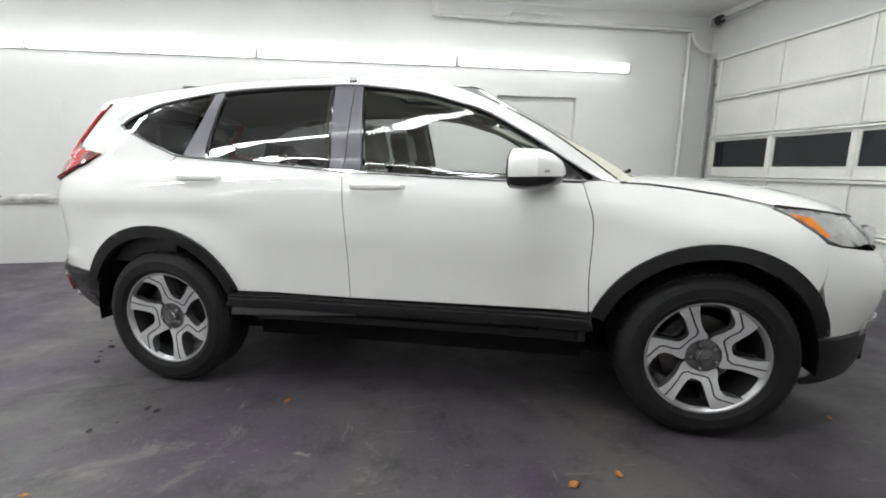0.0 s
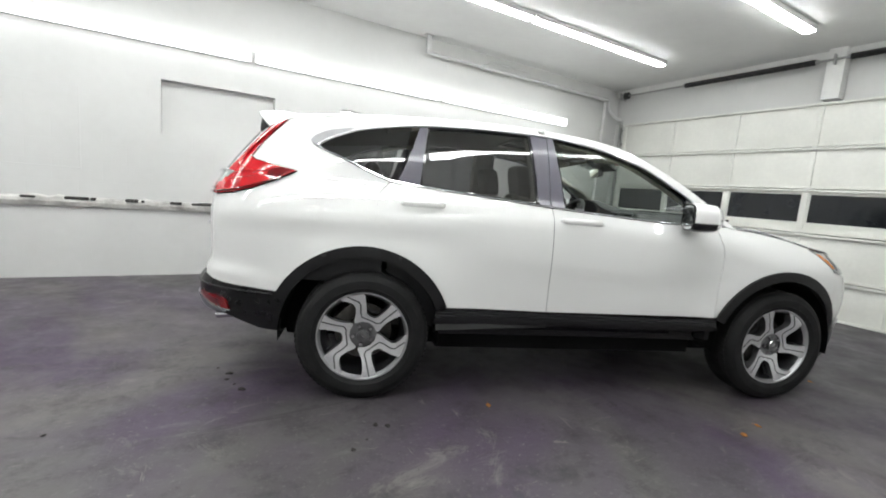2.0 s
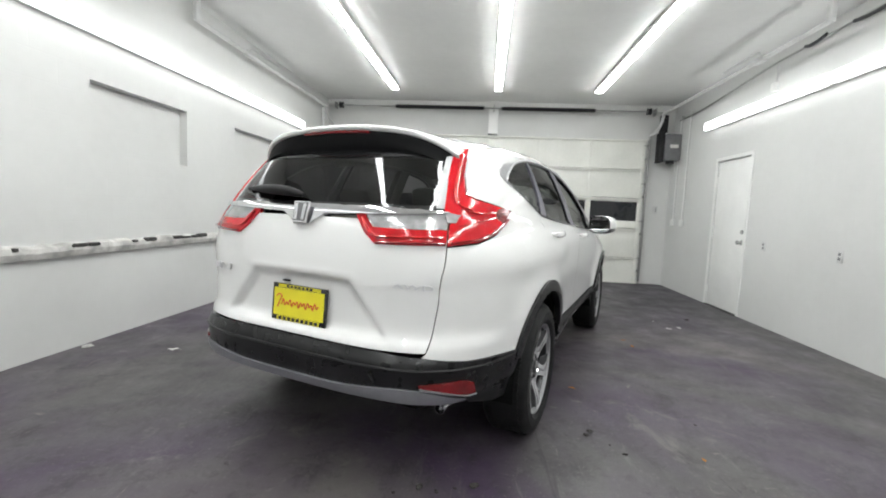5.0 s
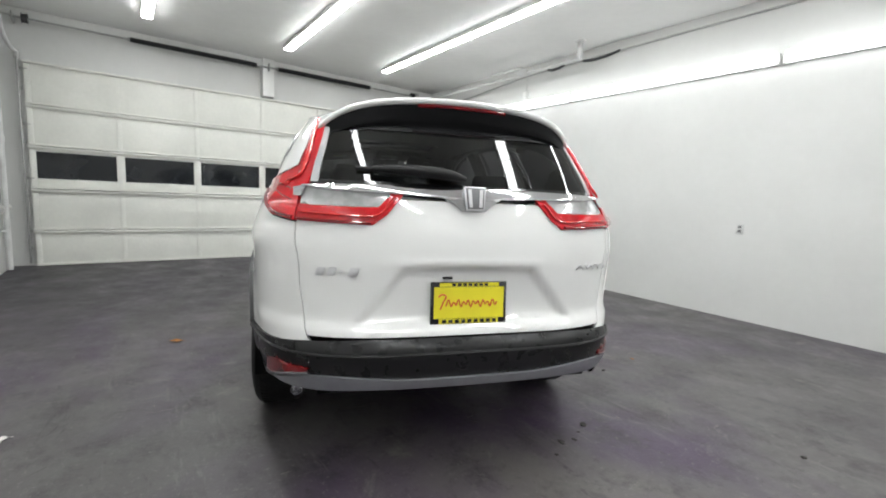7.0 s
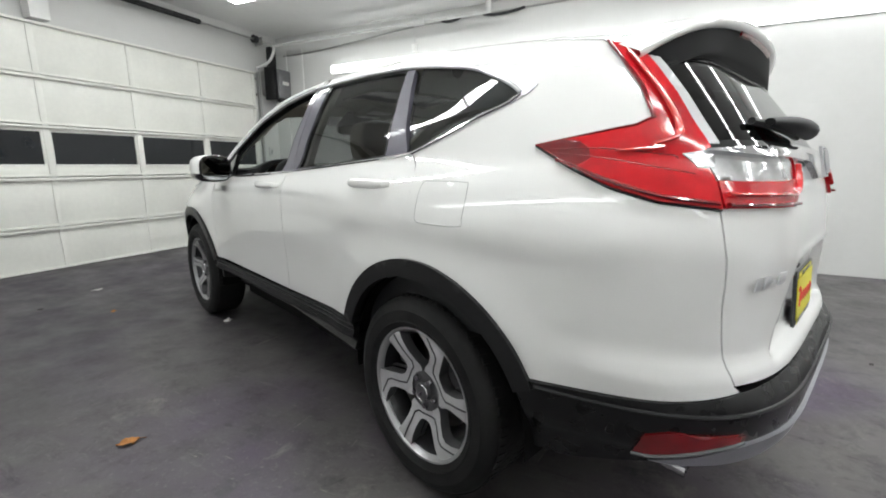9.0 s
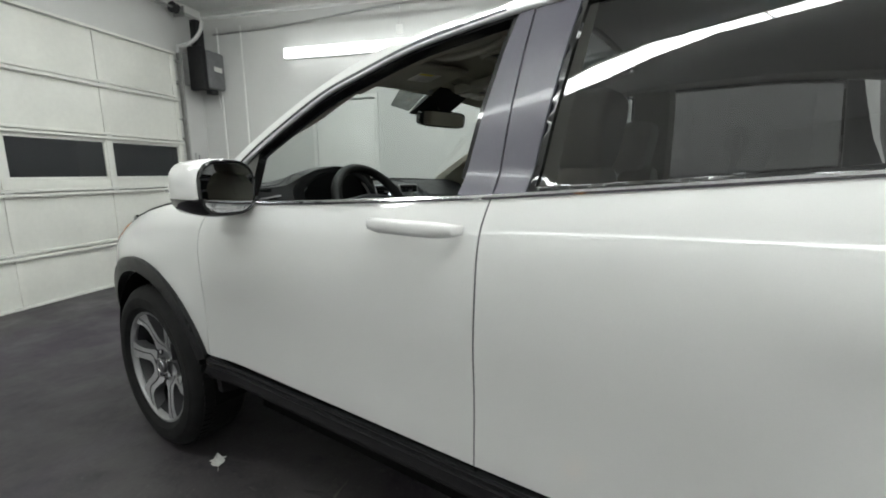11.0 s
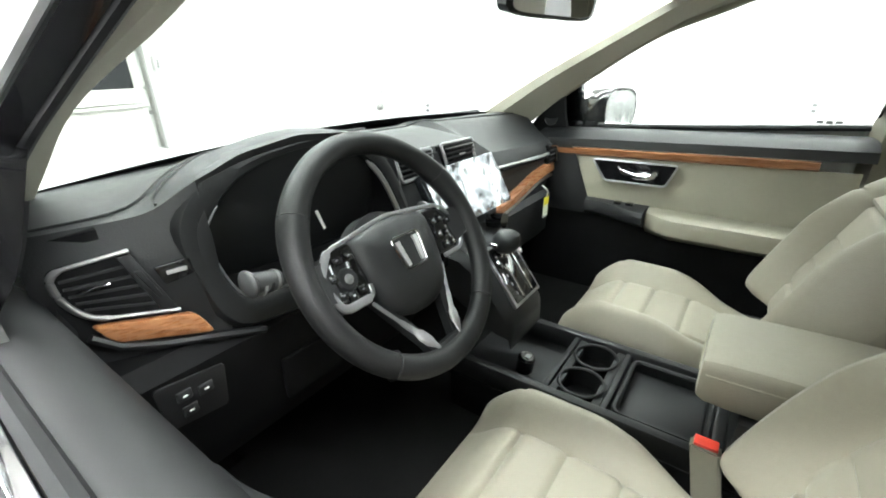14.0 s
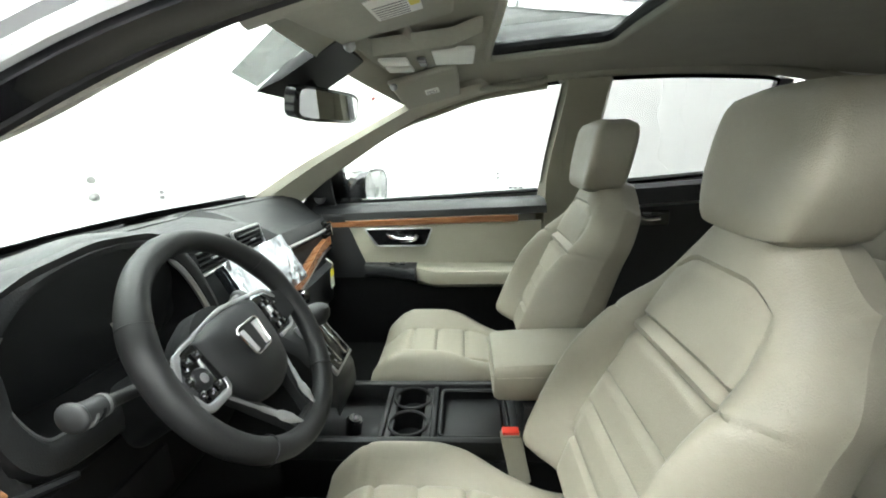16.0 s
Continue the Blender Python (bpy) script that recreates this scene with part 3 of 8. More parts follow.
# wall-mounted door opener on the end of the shaft
op = thing("garage_door_opener", ROOM @ pose(E - 0.20, -3.24, 2.25), "grey wall-mounted garage door opener beside the shaft", "door opener")
part("motor_housing", box(-0.13, 0.12, -0.18, 0.10, 0.05, 0.52, 0.03, 3), GREYBOX, op, "grey moulded motor housing")
part("gear_case", box(-0.10, 0.12, 0.102, 0.18, 0.02, 0.55, 0.015), DARK, op, "black gear case")
part("motor_can", rod((-0.02, -0.04, 0.0), (-0.02, -0.04, 0.048), 0.07, 24), DARK, op)
part("maker_label", box(-0.134, -0.131, -0.12, 0.02, 0.27, 0.33), LABEL, op, "pale label plate", smooth=False)
part("wall_bracket", box(0.122, 0.255, -0.12, 0.12, 0.1, 0.5, 0.004), STEEL, op)
part("chain_guard", box(-0.05, 0.05, 0.05, 0.17, 0.55, 0.86, 0.01), DARK, op)
part("power_cable", sweep(curve([(-0.05, -0.1, 0.05), (-0.06, -0.12, -0.12), (0.02, -0.2, -0.15), (0.1, -0.235, 0.1), (0.1, -0.24, 0.6)], 6), 0.007, 8), WHITE, op)


# fluorescent fixtures
def fixture(m, length, label, group, wall):
    """Two-lamp strip fixture: tray, two tubes end to end, caps; z is away from the mount."""
    f = thing("fluorescent_light", m, label, "light fixture", group)
    if wall:
        part("tray", box(-length / 2, length / 2, -0.055, 0.055, 0.002, 0.045, 0.006), WHITE, f)
        for k in (-1, 1):
            a, c = (-length / 2 + 0.012, -0.006) if k < 0 else (0.006, length / 2 - 0.012)
            part("tube", box(a, c, -0.062, 0.062, 0.047, 0.105, 0.028, 4), WALLTUBE, f, "glowing white wrap-round diffuser")
    else:
        part("tray", box(-length / 2, length / 2, -0.064, 0.064, 0.002, 0.058, 0.006), WHITE, f)
        for k in (-1, 1):
            a, c = (-length / 2 + 0.01, -0.006) if k < 0 else (0.006, length / 2 - 0.01)
            part("tube", box(a, c, -0.058, 0.058, 0.0585, 0.074, 0.007, 2), TUBE, f, "glowing white diffuser")
    for x in (-length / 2, length / 2):
        part("end_cap", box(x - 0.008, x + 0.008, -0.05, 0.05, 0.0, 0.05, 0.003), WHITE, f)
    return f


NL = "glowing fluorescent strip light on the white block wall"
CL = "glowing fluorescent strip light under the ceiling"
for xa, xb in ((-6.5, -4.31), (-4.26, -1.81), (-1.76, 0.71), (0.76, 3.22)):
    fixture(ROOM @ pose((xa + xb) / 2, N, 2.56, 90), xb - xa, NL, "wall strip lights", True)
for xa, xb in ((0.78, 3.24), (-1.73, 0.74), (-4.25, -1.78), (-6.5, -4.29)):
    fixture(ROOM @ pose((xa + xb) / 2, S, 2.70, -90), xb - xa, NL, "wall strip lights", True)
for y in (1.63, -0.12, -1.76):
    for xa, xb in ((1.06, 3.50), (-1.44, 1.02), (-3.94, -1.48), (-6.44, -3.98)):
        fixture(ROOM @ pose((xa + xb) / 2, y, TOP, 180), xb - xa, CL, "ceiling strip lights", False)

# ledge along the north wall, paint flaked off its edge
rng = random.Random(4)
bm = bmesh.new()
n = 150
rings = []
for i in range(n + 1):
    x = W + 0.01 + (E - W - 0.05) * i / n
    j = rng.uniform(-0.012, 0.012)
    d = 0.055 + rng.uniform(-0.012, 0.008)
    rings.append([Vector((x, N + 0.002, 0.74)), Vector((x, N - d * 0.7, 0.745)), Vector((x, N - d, 0.79 + j * 0.4)), Vector((x, N - d * 0.8, 0.825 + j)), Vector((x, N + 0.002, 0.845 + j))])
loft(rings, True, True, bm)
room_obj("trim_wall_ledge", bm, PLASTER, "chipped white painted ledge along the block wall", "trim", kind="structure", smooth=False)
bm = bmesh.new()
for i in range(60):
    x = rng.uniform(W + 0.2, 3.6)
    if -3.9 < x < 0.9 or rng.random() < 0.4:
        w = rng.uniform(0.02, 0.13)
        box(x, x + w, N - 0.058 - rng.uniform(0, 0.006), N - 0.02, 0.812, 0.838 + rng.uniform(-0.008, 0.010), 0.006, 1, bm=bm)
room_obj("trim_flaked_patches", bm, GRIME, "dark patches where the ledge paint has flaked off", "trim", kind="stuff", smooth=False)


# conduits and pipes under the ceiling
def run(name, pts, r, label, mat=GALV, cat="conduit", group=""):
    b = sweep(curve(pts, 4) if len(pts) > 2 else pts, r, 10)
    return room_obj(name, b, mat, label, cat, group, smooth=True)


pp = thing("wall_pipe", ROOM @ pose(4.15, N, 0), "white painted upright pipe on the block wall beside the garage door", "pipe")
part("pipe", rod((0, -0.05, 0.02), (0, -0.05, 3.07), 0.030, 14), GALV, pp)
for z in (0.5, 1.5, 2.5):
    part("clip", box(-0.04, 0.04, -0.045, -0.001, z, z + 0.03, 0.004), GALV, pp)
part("coupling", rod((0, -0.05, 1.62), (0, -0.05, 1.70), 0.040, 14), GALV, pp)
run("electric_cable", [(4.3, S + 0.02, 3.02), (3.4, S + 0.02, 3.04), (2.4, S + 0.02, 3.12), (1.72, S + 0.02, 3.17), (0.8, S + 0.02, 3.19), (-1.0, S + 0.02, 3.21), (-4.0, S + 0.02, 3.22)], 0.012, "thin grey cable along the block wall", STEEL)
run("electric_cable", [(1.70, S + 0.018, 3.17), (1.70, S + 0.018, 2.93)], 0.008, "thin grey cable dropping to a strip light")
o = thing("junction_box", ROOM @ pose(1.70, S, 2.88), "small white outlet box above a strip light", "junction box")
part("box", box(-0.04, 0.04, 0.001, 0.055, -0.05, 0.05, 0.006), WHITE, o)
part("cover", box(-0.036, 0.036, 0.056, 0.060, -0.046, 0.046, 0.002), WHITE, o)
for k, (x0, x1) in enumerate(((0.05, 0.62), (0.95, 1.25))):
    run("cable_loop", [(x0, S + 0.03, 3.20), (x0 + (x1 - x0) * 0.3, S + 0.05, 3.165), (x0 + (x1 - x0) * 0.7, S + 0.045, 3.16), (x1, S + 0.03, 3.185)], 0.018, "slack loop of dark cable tied to the wall cable", SPRING, "cable", "cable loops")
for x, z in ((-1.57, 0.985), (-2.78, 0.99), (0.48, 0.96), (1.63, 0.97)):
    o = thing("wall_socket", ROOM @ pose(x, S, z), "small grey socket plate on the block wall", "wall socket", "wall sockets")
    part("cover_plate", box(-0.036, 0.036, 0.001, 0.008, -0.058, 0.058, 0.003), GALV, o)
    for dz in (-0.022, 0.022):
        part("outlet", box(-0.016, 0.016, 0.008, 0.011, dz - 0.014, dz + 0.014, 0.002), GREYBOX, o)
for x, z in ((3.88, 1.20), (4.24, 1.20)):
    o = thing("switch_box", ROOM @ pose(x, S, z), "white switch box with a conduit on the block wall", "switch", "switch boxes")
    part("box", box(-0.04, 0.04, 0.001, 0.05, -0.06, 0.06, 0.006), WHITE, o)
    part("toggle", box(-0.006, 0.006, 0.05, 0.062, -0.012, 0.012, 0.002), WHITE, o)
    part("conduit", rod((0, 0.02, 0.06), (0, 0.02, 1.90), 0.011, 10), WHITE, o)
o = thing("door_control", ROOM @ pose(E + 0.06, -3.2, 1.42), "small grey door control box on the pier", "control box")
part("box", box(-0.04, -0.001, -0.035, 0.035, -0.07, 0.07, 0.006), GALV, o)
for dz in (-0.03, 0.0, 0.03):
    part("push_button", rod((-0.04, 0, dz), (-0.048, 0, dz), 0.010, 12), GREYBOX, o)


# litter on the floor
def crumb(x, y, mat, w, name, label, cat, seed, group, tall=0.3):
    r = random.Random(seed)
    b = bmesh.new()
    bmesh.ops.create_icosphere(b, subdivisions=2, radius=w / 2)
    for v in b.verts:
        k = 1 + r.uniform(-0.35, 0.35)
        v.co = Vector((v.co.x * k * r.uniform(0.8, 1.2), v.co.y * k * 0.75, max(0, v.co.z * k * tall + w * tall * 0.3)))
    ob = solid(name, b, mat, pose(x, y, 0.0005, 0, 0, r.uniform(0, 360)), label, cat, group, smooth=False)
    return ob


def leaf(x, y, w, seed, mat=LEAF, name="dry_leaf", label="curled orange dry leaf on the floor", cat="leaf", group="floor leaves"):
    r = random.Random(seed)
    b = bmesh.new()
    rows = []
    for i in range(8):
        t = i / 7
        hw = (math.sin(math.pi * min(1, t * 1.05 + 0.02)) ** 0.7) * w * 0.33 * (1 + 0.3 * math.sin(t * 17 + seed))
        lift = 0.002 + 0.22 * w * (t - 0.45) ** 2
        rows.append([Vector(((t - 0.5) * w, hw * s, lift + abs(s) * w * (0.10 + 0.05 * math.sin(9 * t + seed)))) for s in (-1, -0.5, 0, 0.5, 1)])
    loft(rows, False, False, b)
    g = bmesh.ops.solidify(b, geom=b.faces[:], thickness=0.0012)
    sweep([(-0.5 * w, 0, 0.004 + 0.05 * w), (-0.8 * w, 0.03 * w, 0.003)], 0.0012, 5, bm=b)
    return solid(name, b, mat, pose(x, y, 0.001, 0, 0, r.uniform(0, 360)), label, cat, group)


for k, (x, y, w) in enumerate([(-0.28, 1.66, 0.085), (-0.60, -0.98, 0.045), (0.76, -1.32, 0.05), (0.94, -1.23, 0.04), (-2.88, 1.41, 0.04), (2.0, -0.63, 0.035), (1.87, 1.45, 0.06), (-1.19, -1.75, 0.03)]):
    leaf(x, y, w, k + 3)
for k, (x, y, w) in enumerate([(0.997, 0.845, 0.085), (-1.92, 2.59, 0.11), (-1.60, 2.0, 0.075), (2.74, 1.46, 0.07), (1.74, -1.66, 0.07), (1.87, -1.76, 0.06), (2.05, -1.5, 0.03), (-4.0, 1.88, 0.05)]):
    leaf(x, y, w, k + 23, PAPER, "paper_scrap", "small crumpled white paper scrap on the floor", "paper", "paper scraps")
for k, (x, y, w) in enumerate([(-1.24, -1.17, 0.05), (-2.11, -0.58, 0.06), (-1.98, -0.79, 0.065), (-1.18, -1.18, 0.05), (2.4, -1.87, 0.10), (-2.1, -0.66, 0.04), (-1.34, -1.38, 0.045), (2.36, 1.88, 0.06), (-2.47, -1.71, 0.05), (-2.67, -1.23, 0.035), (-2.2, -0.5, 0.03), (-2.04, -0.72, 0.028), (-0.76, -1.74, 0.03), (-1.28, -1.3, 0.025)]):
    crumb(x, y, CLOD, w * 0.65, "dirt_clod", "dark crumbled clod of dirt on the floor", "dirt", k, "dirt clods")


# ---------------------------------------------------------------- the car's skin as a smooth wrap-round surface
# x forward, y to the driver's side, z up; the wheelbase's middle stands over the origin.
def table(pts, blur=0.03):
    """A smooth curve through (u, v) pairs, flattened a little at the corners."""
    step = 0.004
    p = np.array(pts, float)
    lo, hi = p[0, 0] - 0.3, p[-1, 0] + 0.3
    g = np.arange(lo, hi, step)
    v = np.interp(g, p[:, 0], p[:, 1])
    v = np.where(g < p[0, 0], p[0, 1] + (g - p[0, 0]) * (p[1, 1] - p[0, 1]) / (p[1, 0] - p[0, 0]), v)
    v = np.where(g > p[-1, 0], p[-1, 1] + (g - p[-1, 0]) * (p[-1, 1] - p[-2, 1]) / (p[-1, 0] - p[-2, 0]), v)
    k = max(1, int(blur / step))
    ker = np.ones(2 * k + 1) / (2 * k + 1)
    for _ in range(3):
        v = np.convolve(np.pad(v, k, mode="edge"), ker, mode="valid")
    return lambda q: float(np.interp(q, g, v))


half_width = table([(0.15, 0.80), (0.25, 0.845), (0.33, 0.868), (0.45, 0.885), (0.55, 0.897), (0.70, 0.908), (0.85, 0.915), (0.97, 0.916), (1.02, 0.9145), (1.05, 0.909), (1.075, 0.901),
                    (1.10, 0.890), (1.15, 0.862), (1.165, 0.842), (1.30, 0.795), (1.45, 0.726), (1.55, 0.668), (1.62, 0.60), (1.70, 0.50)], 0.014)
belt = table([(-2.4, 1.172), (-0.3, 1.172), (0.2, 1.15), (0.84, 1.118), (1.1, 1.085), (1.5, 1.01), (2.0, 0.94), (2.3, 0.90)], 0.1)
rear_end = table([(0.20, -2.16), (0.30, -2.22), (0.40, -2.29), (0.5, -2.325), (0.6, -2.32), (0.645, -2.285), (0.70, -2.268), (0.8, -2.265), (0.95, -2.27),
                  (1.05, -2.262), (1.15, -2.24), (1.2, -2.222), (1.25, -2.19), (1.35, -2.12), (1.45, -2.045), (1.55, -1.965), (1.65, -1.88)], 0.025)
front_end = table([(0.15, 2.00), (0.2, 2.04), (0.3, 2.12), (0.45, 2.205), (0.6, 2.25), (0.75, 2.235), (0.85, 2.17), (0.93, 2.08), (1.0, 2.01), (1.1, 1.92)], 0.03)
RC, RN = -0.9, 4.4
FC, FN = 0.95, 3.4
RU, FU = 0.5 ** (1 / RN), 0.5 ** (1 / FN)
R1, R2, F1, F2 = 1.13, 0.72, 1.0, 0.70
S_REAR, S_FRONT = RC - R1 - R2, FC + F1 + F2
WHEELS = ((1.33, 0.365), (-1.33, 0.365))


def step01(a, c, v):
    t = min(1.0, max(0.0, (v - a) / (c - a)))
    return t * t * (3 - 2 * t)


def width_at(x, z):
    zz = z + (1.15 - belt(x)) * step01(0.5, 1.1, z)
    w = half_width(zz)
    for cx, cz in WHEELS:
        r = math.hypot(x - cx, z - cz)
        if r < 0.95:
            w += 0.016 * math.exp(-((max(r, 0.5) - 0.5) / 0.10) ** 2) * step01(1.05, 0.8, z)
    if x < -0.65:
        w += 0.011 * max(0.0, 1 - abs(z - 0.995) / 0.085) * step01(-0.66, -1.02, x)
    if x > 0.80:
        w += 0.007 * max(0.0, 1 - abs(z - 0.90 - 0.06 * (1.3 - x)) / 0.08) * step01(0.80, 1.1, x)
    if -0.95 < x < 0.9:
        w -= 0.008 * math.exp(-((z - 0.70) / 0.12) ** 2) * step01(-0.95, -0.6, x) * step01(0.9, 0.6, x)
    return w


def skin(s, z, side=1):
    """The point of the skin at the run s (x along the flank, then round the corner) and the height z."""
    if RC <= s <= FC:
        return Vector((s, side * width_at(s, z), z))
    if s < RC:
        c, n, u0, l1, l2, a, sg = RC, RN, RU, R1, R2, RC - rear_end(z), -1
        q = (RC - s) / R1 if s >= RC - R1 else 1 + (RC - R1 - s) / R2
    else:
        c, n, u0, l1, l2, a, sg = FC, FN, FU, F1, F2, front_end(z) - FC, 1
        q = (s - FC) / F1 if s <= FC + F1 else 1 + (s - FC - F1) / F2
    if q <= 1:
        u = q * u0
        v = (1 - u ** n) ** (1 / n)
    else:
        v = u0 * max(0.0, 2 - q)
        u = (1 - v ** n) ** (1 / n)
    x = c + sg * a * u
    return Vector((x, side * width_at(x, z) * v, z))


def run_x(x, z):
    """The run s of the flank's point at x and z."""
    if RC <= x <= FC:
        return x
    if x < RC:
        u = min(1.0, (RC - x) / (RC - rear_end(z)))
        q = u / RU if u <= RU else 2 - (max(0.0, 1 - u ** RN)) ** (1 / RN) / RU
        return RC - R1 * q if q <= 1 else RC - R1 - R2 * (q - 1)
    u = min(1.0, (x - FC) / (front_end(z) - FC))
    q = u / FU if u <= FU else 2 - (max(0.0, 1 - u ** FN)) ** (1 / FN) / FU
    return FC + F1 * q if q <= 1 else FC + F1 + F2 * (q - 1)


def run_y(y, z, rear=True):
    """The run s of the tail's (or the nose's) point at the half-width y and z."""
    x = rear_end(z) + 0.05 if rear else front_end(z) - 0.05
    v = min(1.0, abs(y) / width_at(x, z))
    n, u0 = (RN, RU) if rear else (FN, FU)
    q = 2 - v / u0 if v <= u0 else ((1 - v ** n) ** (1 / n)) / u0
    if rear:
        return RC - R1 * q if q <= 1 else RC - R1 - R2 * (q - 1)
    return FC + F1 * q if q <= 1 else FC + F1 + F2 * (q - 1)
from mathutils import geometry as planar

CAR = thing("parked_suv", pose(0, 0, 0), "white compact suv with black lower cladding parked on the garage floor", "car")


def sub(name, parent, label=""):
    """An empty that gathers the sub-parts of one part of the car."""
    ob = new(name)
    ob.empty_display_size = 0.05
    ob.parent = CAR
    if label:
        tagged(ob, label)
    return ob


def dense(pts, gap=0.02, closed=True):
    out = []
    n = len(pts)
    for i in range(n if closed else n - 1):
        a, c = pts[i], pts[(i + 1) % n]
        k = max(1, int(math.hypot(c[0] - a[0], c[1] - a[1]) / gap))
        out += [(a[0] + (c[0] - a[0]) * j / k, a[1] + (c[1] - a[1]) * j / k) for j in range(k)]
    if not closed:
        out.append(pts[-1])
    return out


def bend(pts, n=6, closed=False):
    return [(v.x, v.y) for v in curve([(p[0], p[1], 0) for p in pts], n, closed)]


def inset(poly, d):
    """Shrink a closed outline by d."""
    area = sum(poly[i - 1][0] * poly[i][1] - poly[i][0] * poly[i - 1][1] for i in range(len(poly)))
    sg = 1 if area > 0 else -1
    out = []
    n = len(poly)
    for i in range(n):
        a, p, c = Vector(poly[i - 1]), Vector(poly[i]), Vector(poly[(i + 1) % n])
        e1, e2 = (p - a), (c - p)
        if e1.length < 1e-9 or e2.length < 1e-9:
            out.append(tuple(p))
            continue
        e1.normalize(), e2.normalize()
        n1, n2 = Vector((-e1.y, e1.x)) * sg, Vector((-e2.y, e2.x)) * sg
        m = n1 + n2
        k = m.length_squared / 2
        out.append(tuple(p + m / max(k, 0.5) * d))
    return out


def inside_mask(px, py, poly):
    p = np.array(poly)
    x1, y1 = p[:, 0], p[:, 1]
    x2, y2 = np.roll(x1, -1), np.roll(y1, -1)
    hit = ((y1[:, None] > py) != (y2[:, None] > py)) & (px < (x2 - x1)[:, None] * (py - y1[:, None]) / ((y2 - y1)[:, None] + 1e-12) + x1[:, None])
    return hit.sum(0) % 2 == 1


def edge_gap(px, py, poly):
    p = np.array(poly)
    q = np.roll(p, -1, 0)
    d = q - p
    t = ((px[None] - p[:, :1]) * d[:, :1] + (py[None] - p[:, 1:]) * d[:, 1:]) / ((d ** 2).sum(1)[:, None] + 1e-12)
    t = np.clip(t, 0, 1)
    return np.hypot(px[None] - p[:, :1] - t * d[:, :1], py[None] - p[:, 1:] - t * d[:, 1:]).min(0)


def region(outer, holes=(), grid=0.03):
    """Fill an outline with an even net of triangles."""
    loops = [outer, *holes]
    pts, edges = [], []
    for lp in loops:
        k = len(pts)
        pts += [tuple(q) for q in lp]
        edges += [(k + i, k + (i + 1) % len(lp)) for i in range(len(lp))]
    a = np.array(outer)
    gx, gy = np.meshgrid(np.arange(a[:, 0].min(), a[:, 0].max(), grid), np.arange(a[:, 1].min(), a[:, 1].max(), grid))
    gx = gx + (np.arange(gx.shape[0]) % 2)[:, None] * grid * 0.5
    gx, gy = gx.ravel(), gy.ravel()
    ok = inside_mask(gx, gy, outer)
    for h in holes:
        ok &= ~inside_mask(gx, gy, h)
    gx, gy = gx[ok], gy[ok]
    if len(gx):
        ok = np.ones(len(gx), bool)
        for lp in loops:
            ok &= edge_gap(gx, gy, lp) > grid * 0.4
        pts += list(zip(gx[ok], gy[ok]))
    vs, _, fs, _, _, _ = planar.delaunay_2d_cdt([Vector(p) for p in pts], edges, [], 0, 1e-6)
    c = np.array([[sum(vs[i].x for i in f) / 3, sum(vs[i].y for i in f) / 3] for f in fs])
    ok = inside_mask(c[:, 0], c[:, 1], outer)
    for h in holes:
        ok &= ~inside_mask(c[:, 0], c[:, 1], h)
    return [tuple(v) for v in vs], [tuple(f) for f, k in zip(fs, ok) if k]


def flank(side):
    return lambda s, z: skin(s, z, side)


def tail(t, z):
    """The tail, by the run t from its middle (driver's side positive)."""
    return skin(S_REAR + abs(t), z, 1 if t >= 0 else -1)


def nose(t, z):
    return skin(S_FRONT - abs(t), z, 1 if t >= 0 else -1)


def lift(f, u, v, off=0.0, side=0):
    """A point on the surface f pushed off along its outward normal."""
    p = f(u, v)
    if not off:
        return p
    e = 0.004
    n = (f(u + e, v) - f(u - e, v)).cross(f(u, v + e) - f(u, v - e)).normalized()
    if n.dot(p - Vector((max(-1.2, min(1.0, p.x)), 0, min(p.z, 0.9)))) < 0:
        n = -n
    return p + n * off


def shell(outer, f, off=0.0, depth=0.012, holes=(), grid=0.03, relief=None, bm=None):
    """A panel of the skin with its edge turned in by depth."""
    vs, fs = region(outer, holes, grid)
    b = bm if bm is not None else bmesh.new()
    top, low = {}, {}
    for i, (u, v) in enumerate(vs):
        o = off + (relief(u, v) if relief else 0.0)
        top[i] = b.verts.new(lift(f, u, v, o))
    count = {}
    for tri in fs:
        try:
            b.faces.new([top[i] for i in tri])
        except ValueError:
            continue
        for k in range(3):
            e = (tri[k], tri[(k + 1) % 3])
            key = tuple(sorted(e))
            count.setdefault(key, []).append(e)
    if depth:
        rim = [es[0] for es in count.values() if len(es) == 1]
        hi = {}
        for i in {k for e in rim for k in e}:
            u, v = vs[i]
            hi[i] = b.verts.new(top[i].co)
            o = off + (relief(u, v) if relief else 0.0)
            low[i] = b.verts.new(lift(f, u, v, o - depth))
        for i, j in rim:
            b.faces.new((hi[j], hi[i], low[i], low[j]))
    loose = [v for v in b.verts if not v.link_faces]
    for v in loose:
        b.verts.remove(v)
    return b


def skin_part(name, bm, mat, parent, label="", mats=()):
    """Like part(), but every panel is smooth and its edges are split already."""
    me = bpy.data.meshes.new(name)
    bm.to_mesh(me)
    bm.free()
    for m in (mat, *mats):
        me.materials.append(m)
    me.shade_smooth()
    ob = new(name, me)
    ob.parent = parent
    if label:
        tagged(ob, label)
    return ob


def xz(pts):
    """Side-view points (x, z) as runs along the skin."""
    return [(run_x(x, z), z) for x, z in pts]


def arc(cx, cz, r, a0, a1, n=28):
    return [(cx + r * math.cos(radians(a0 + (a1 - a0) * i / n)), cz + r * math.sin(radians(a0 + (a1 - a0) * i / n))) for i in range(n + 1)]


FW, RW = (1.315, 0.365), (-1.345, 0.37)
ARCH = 0.495
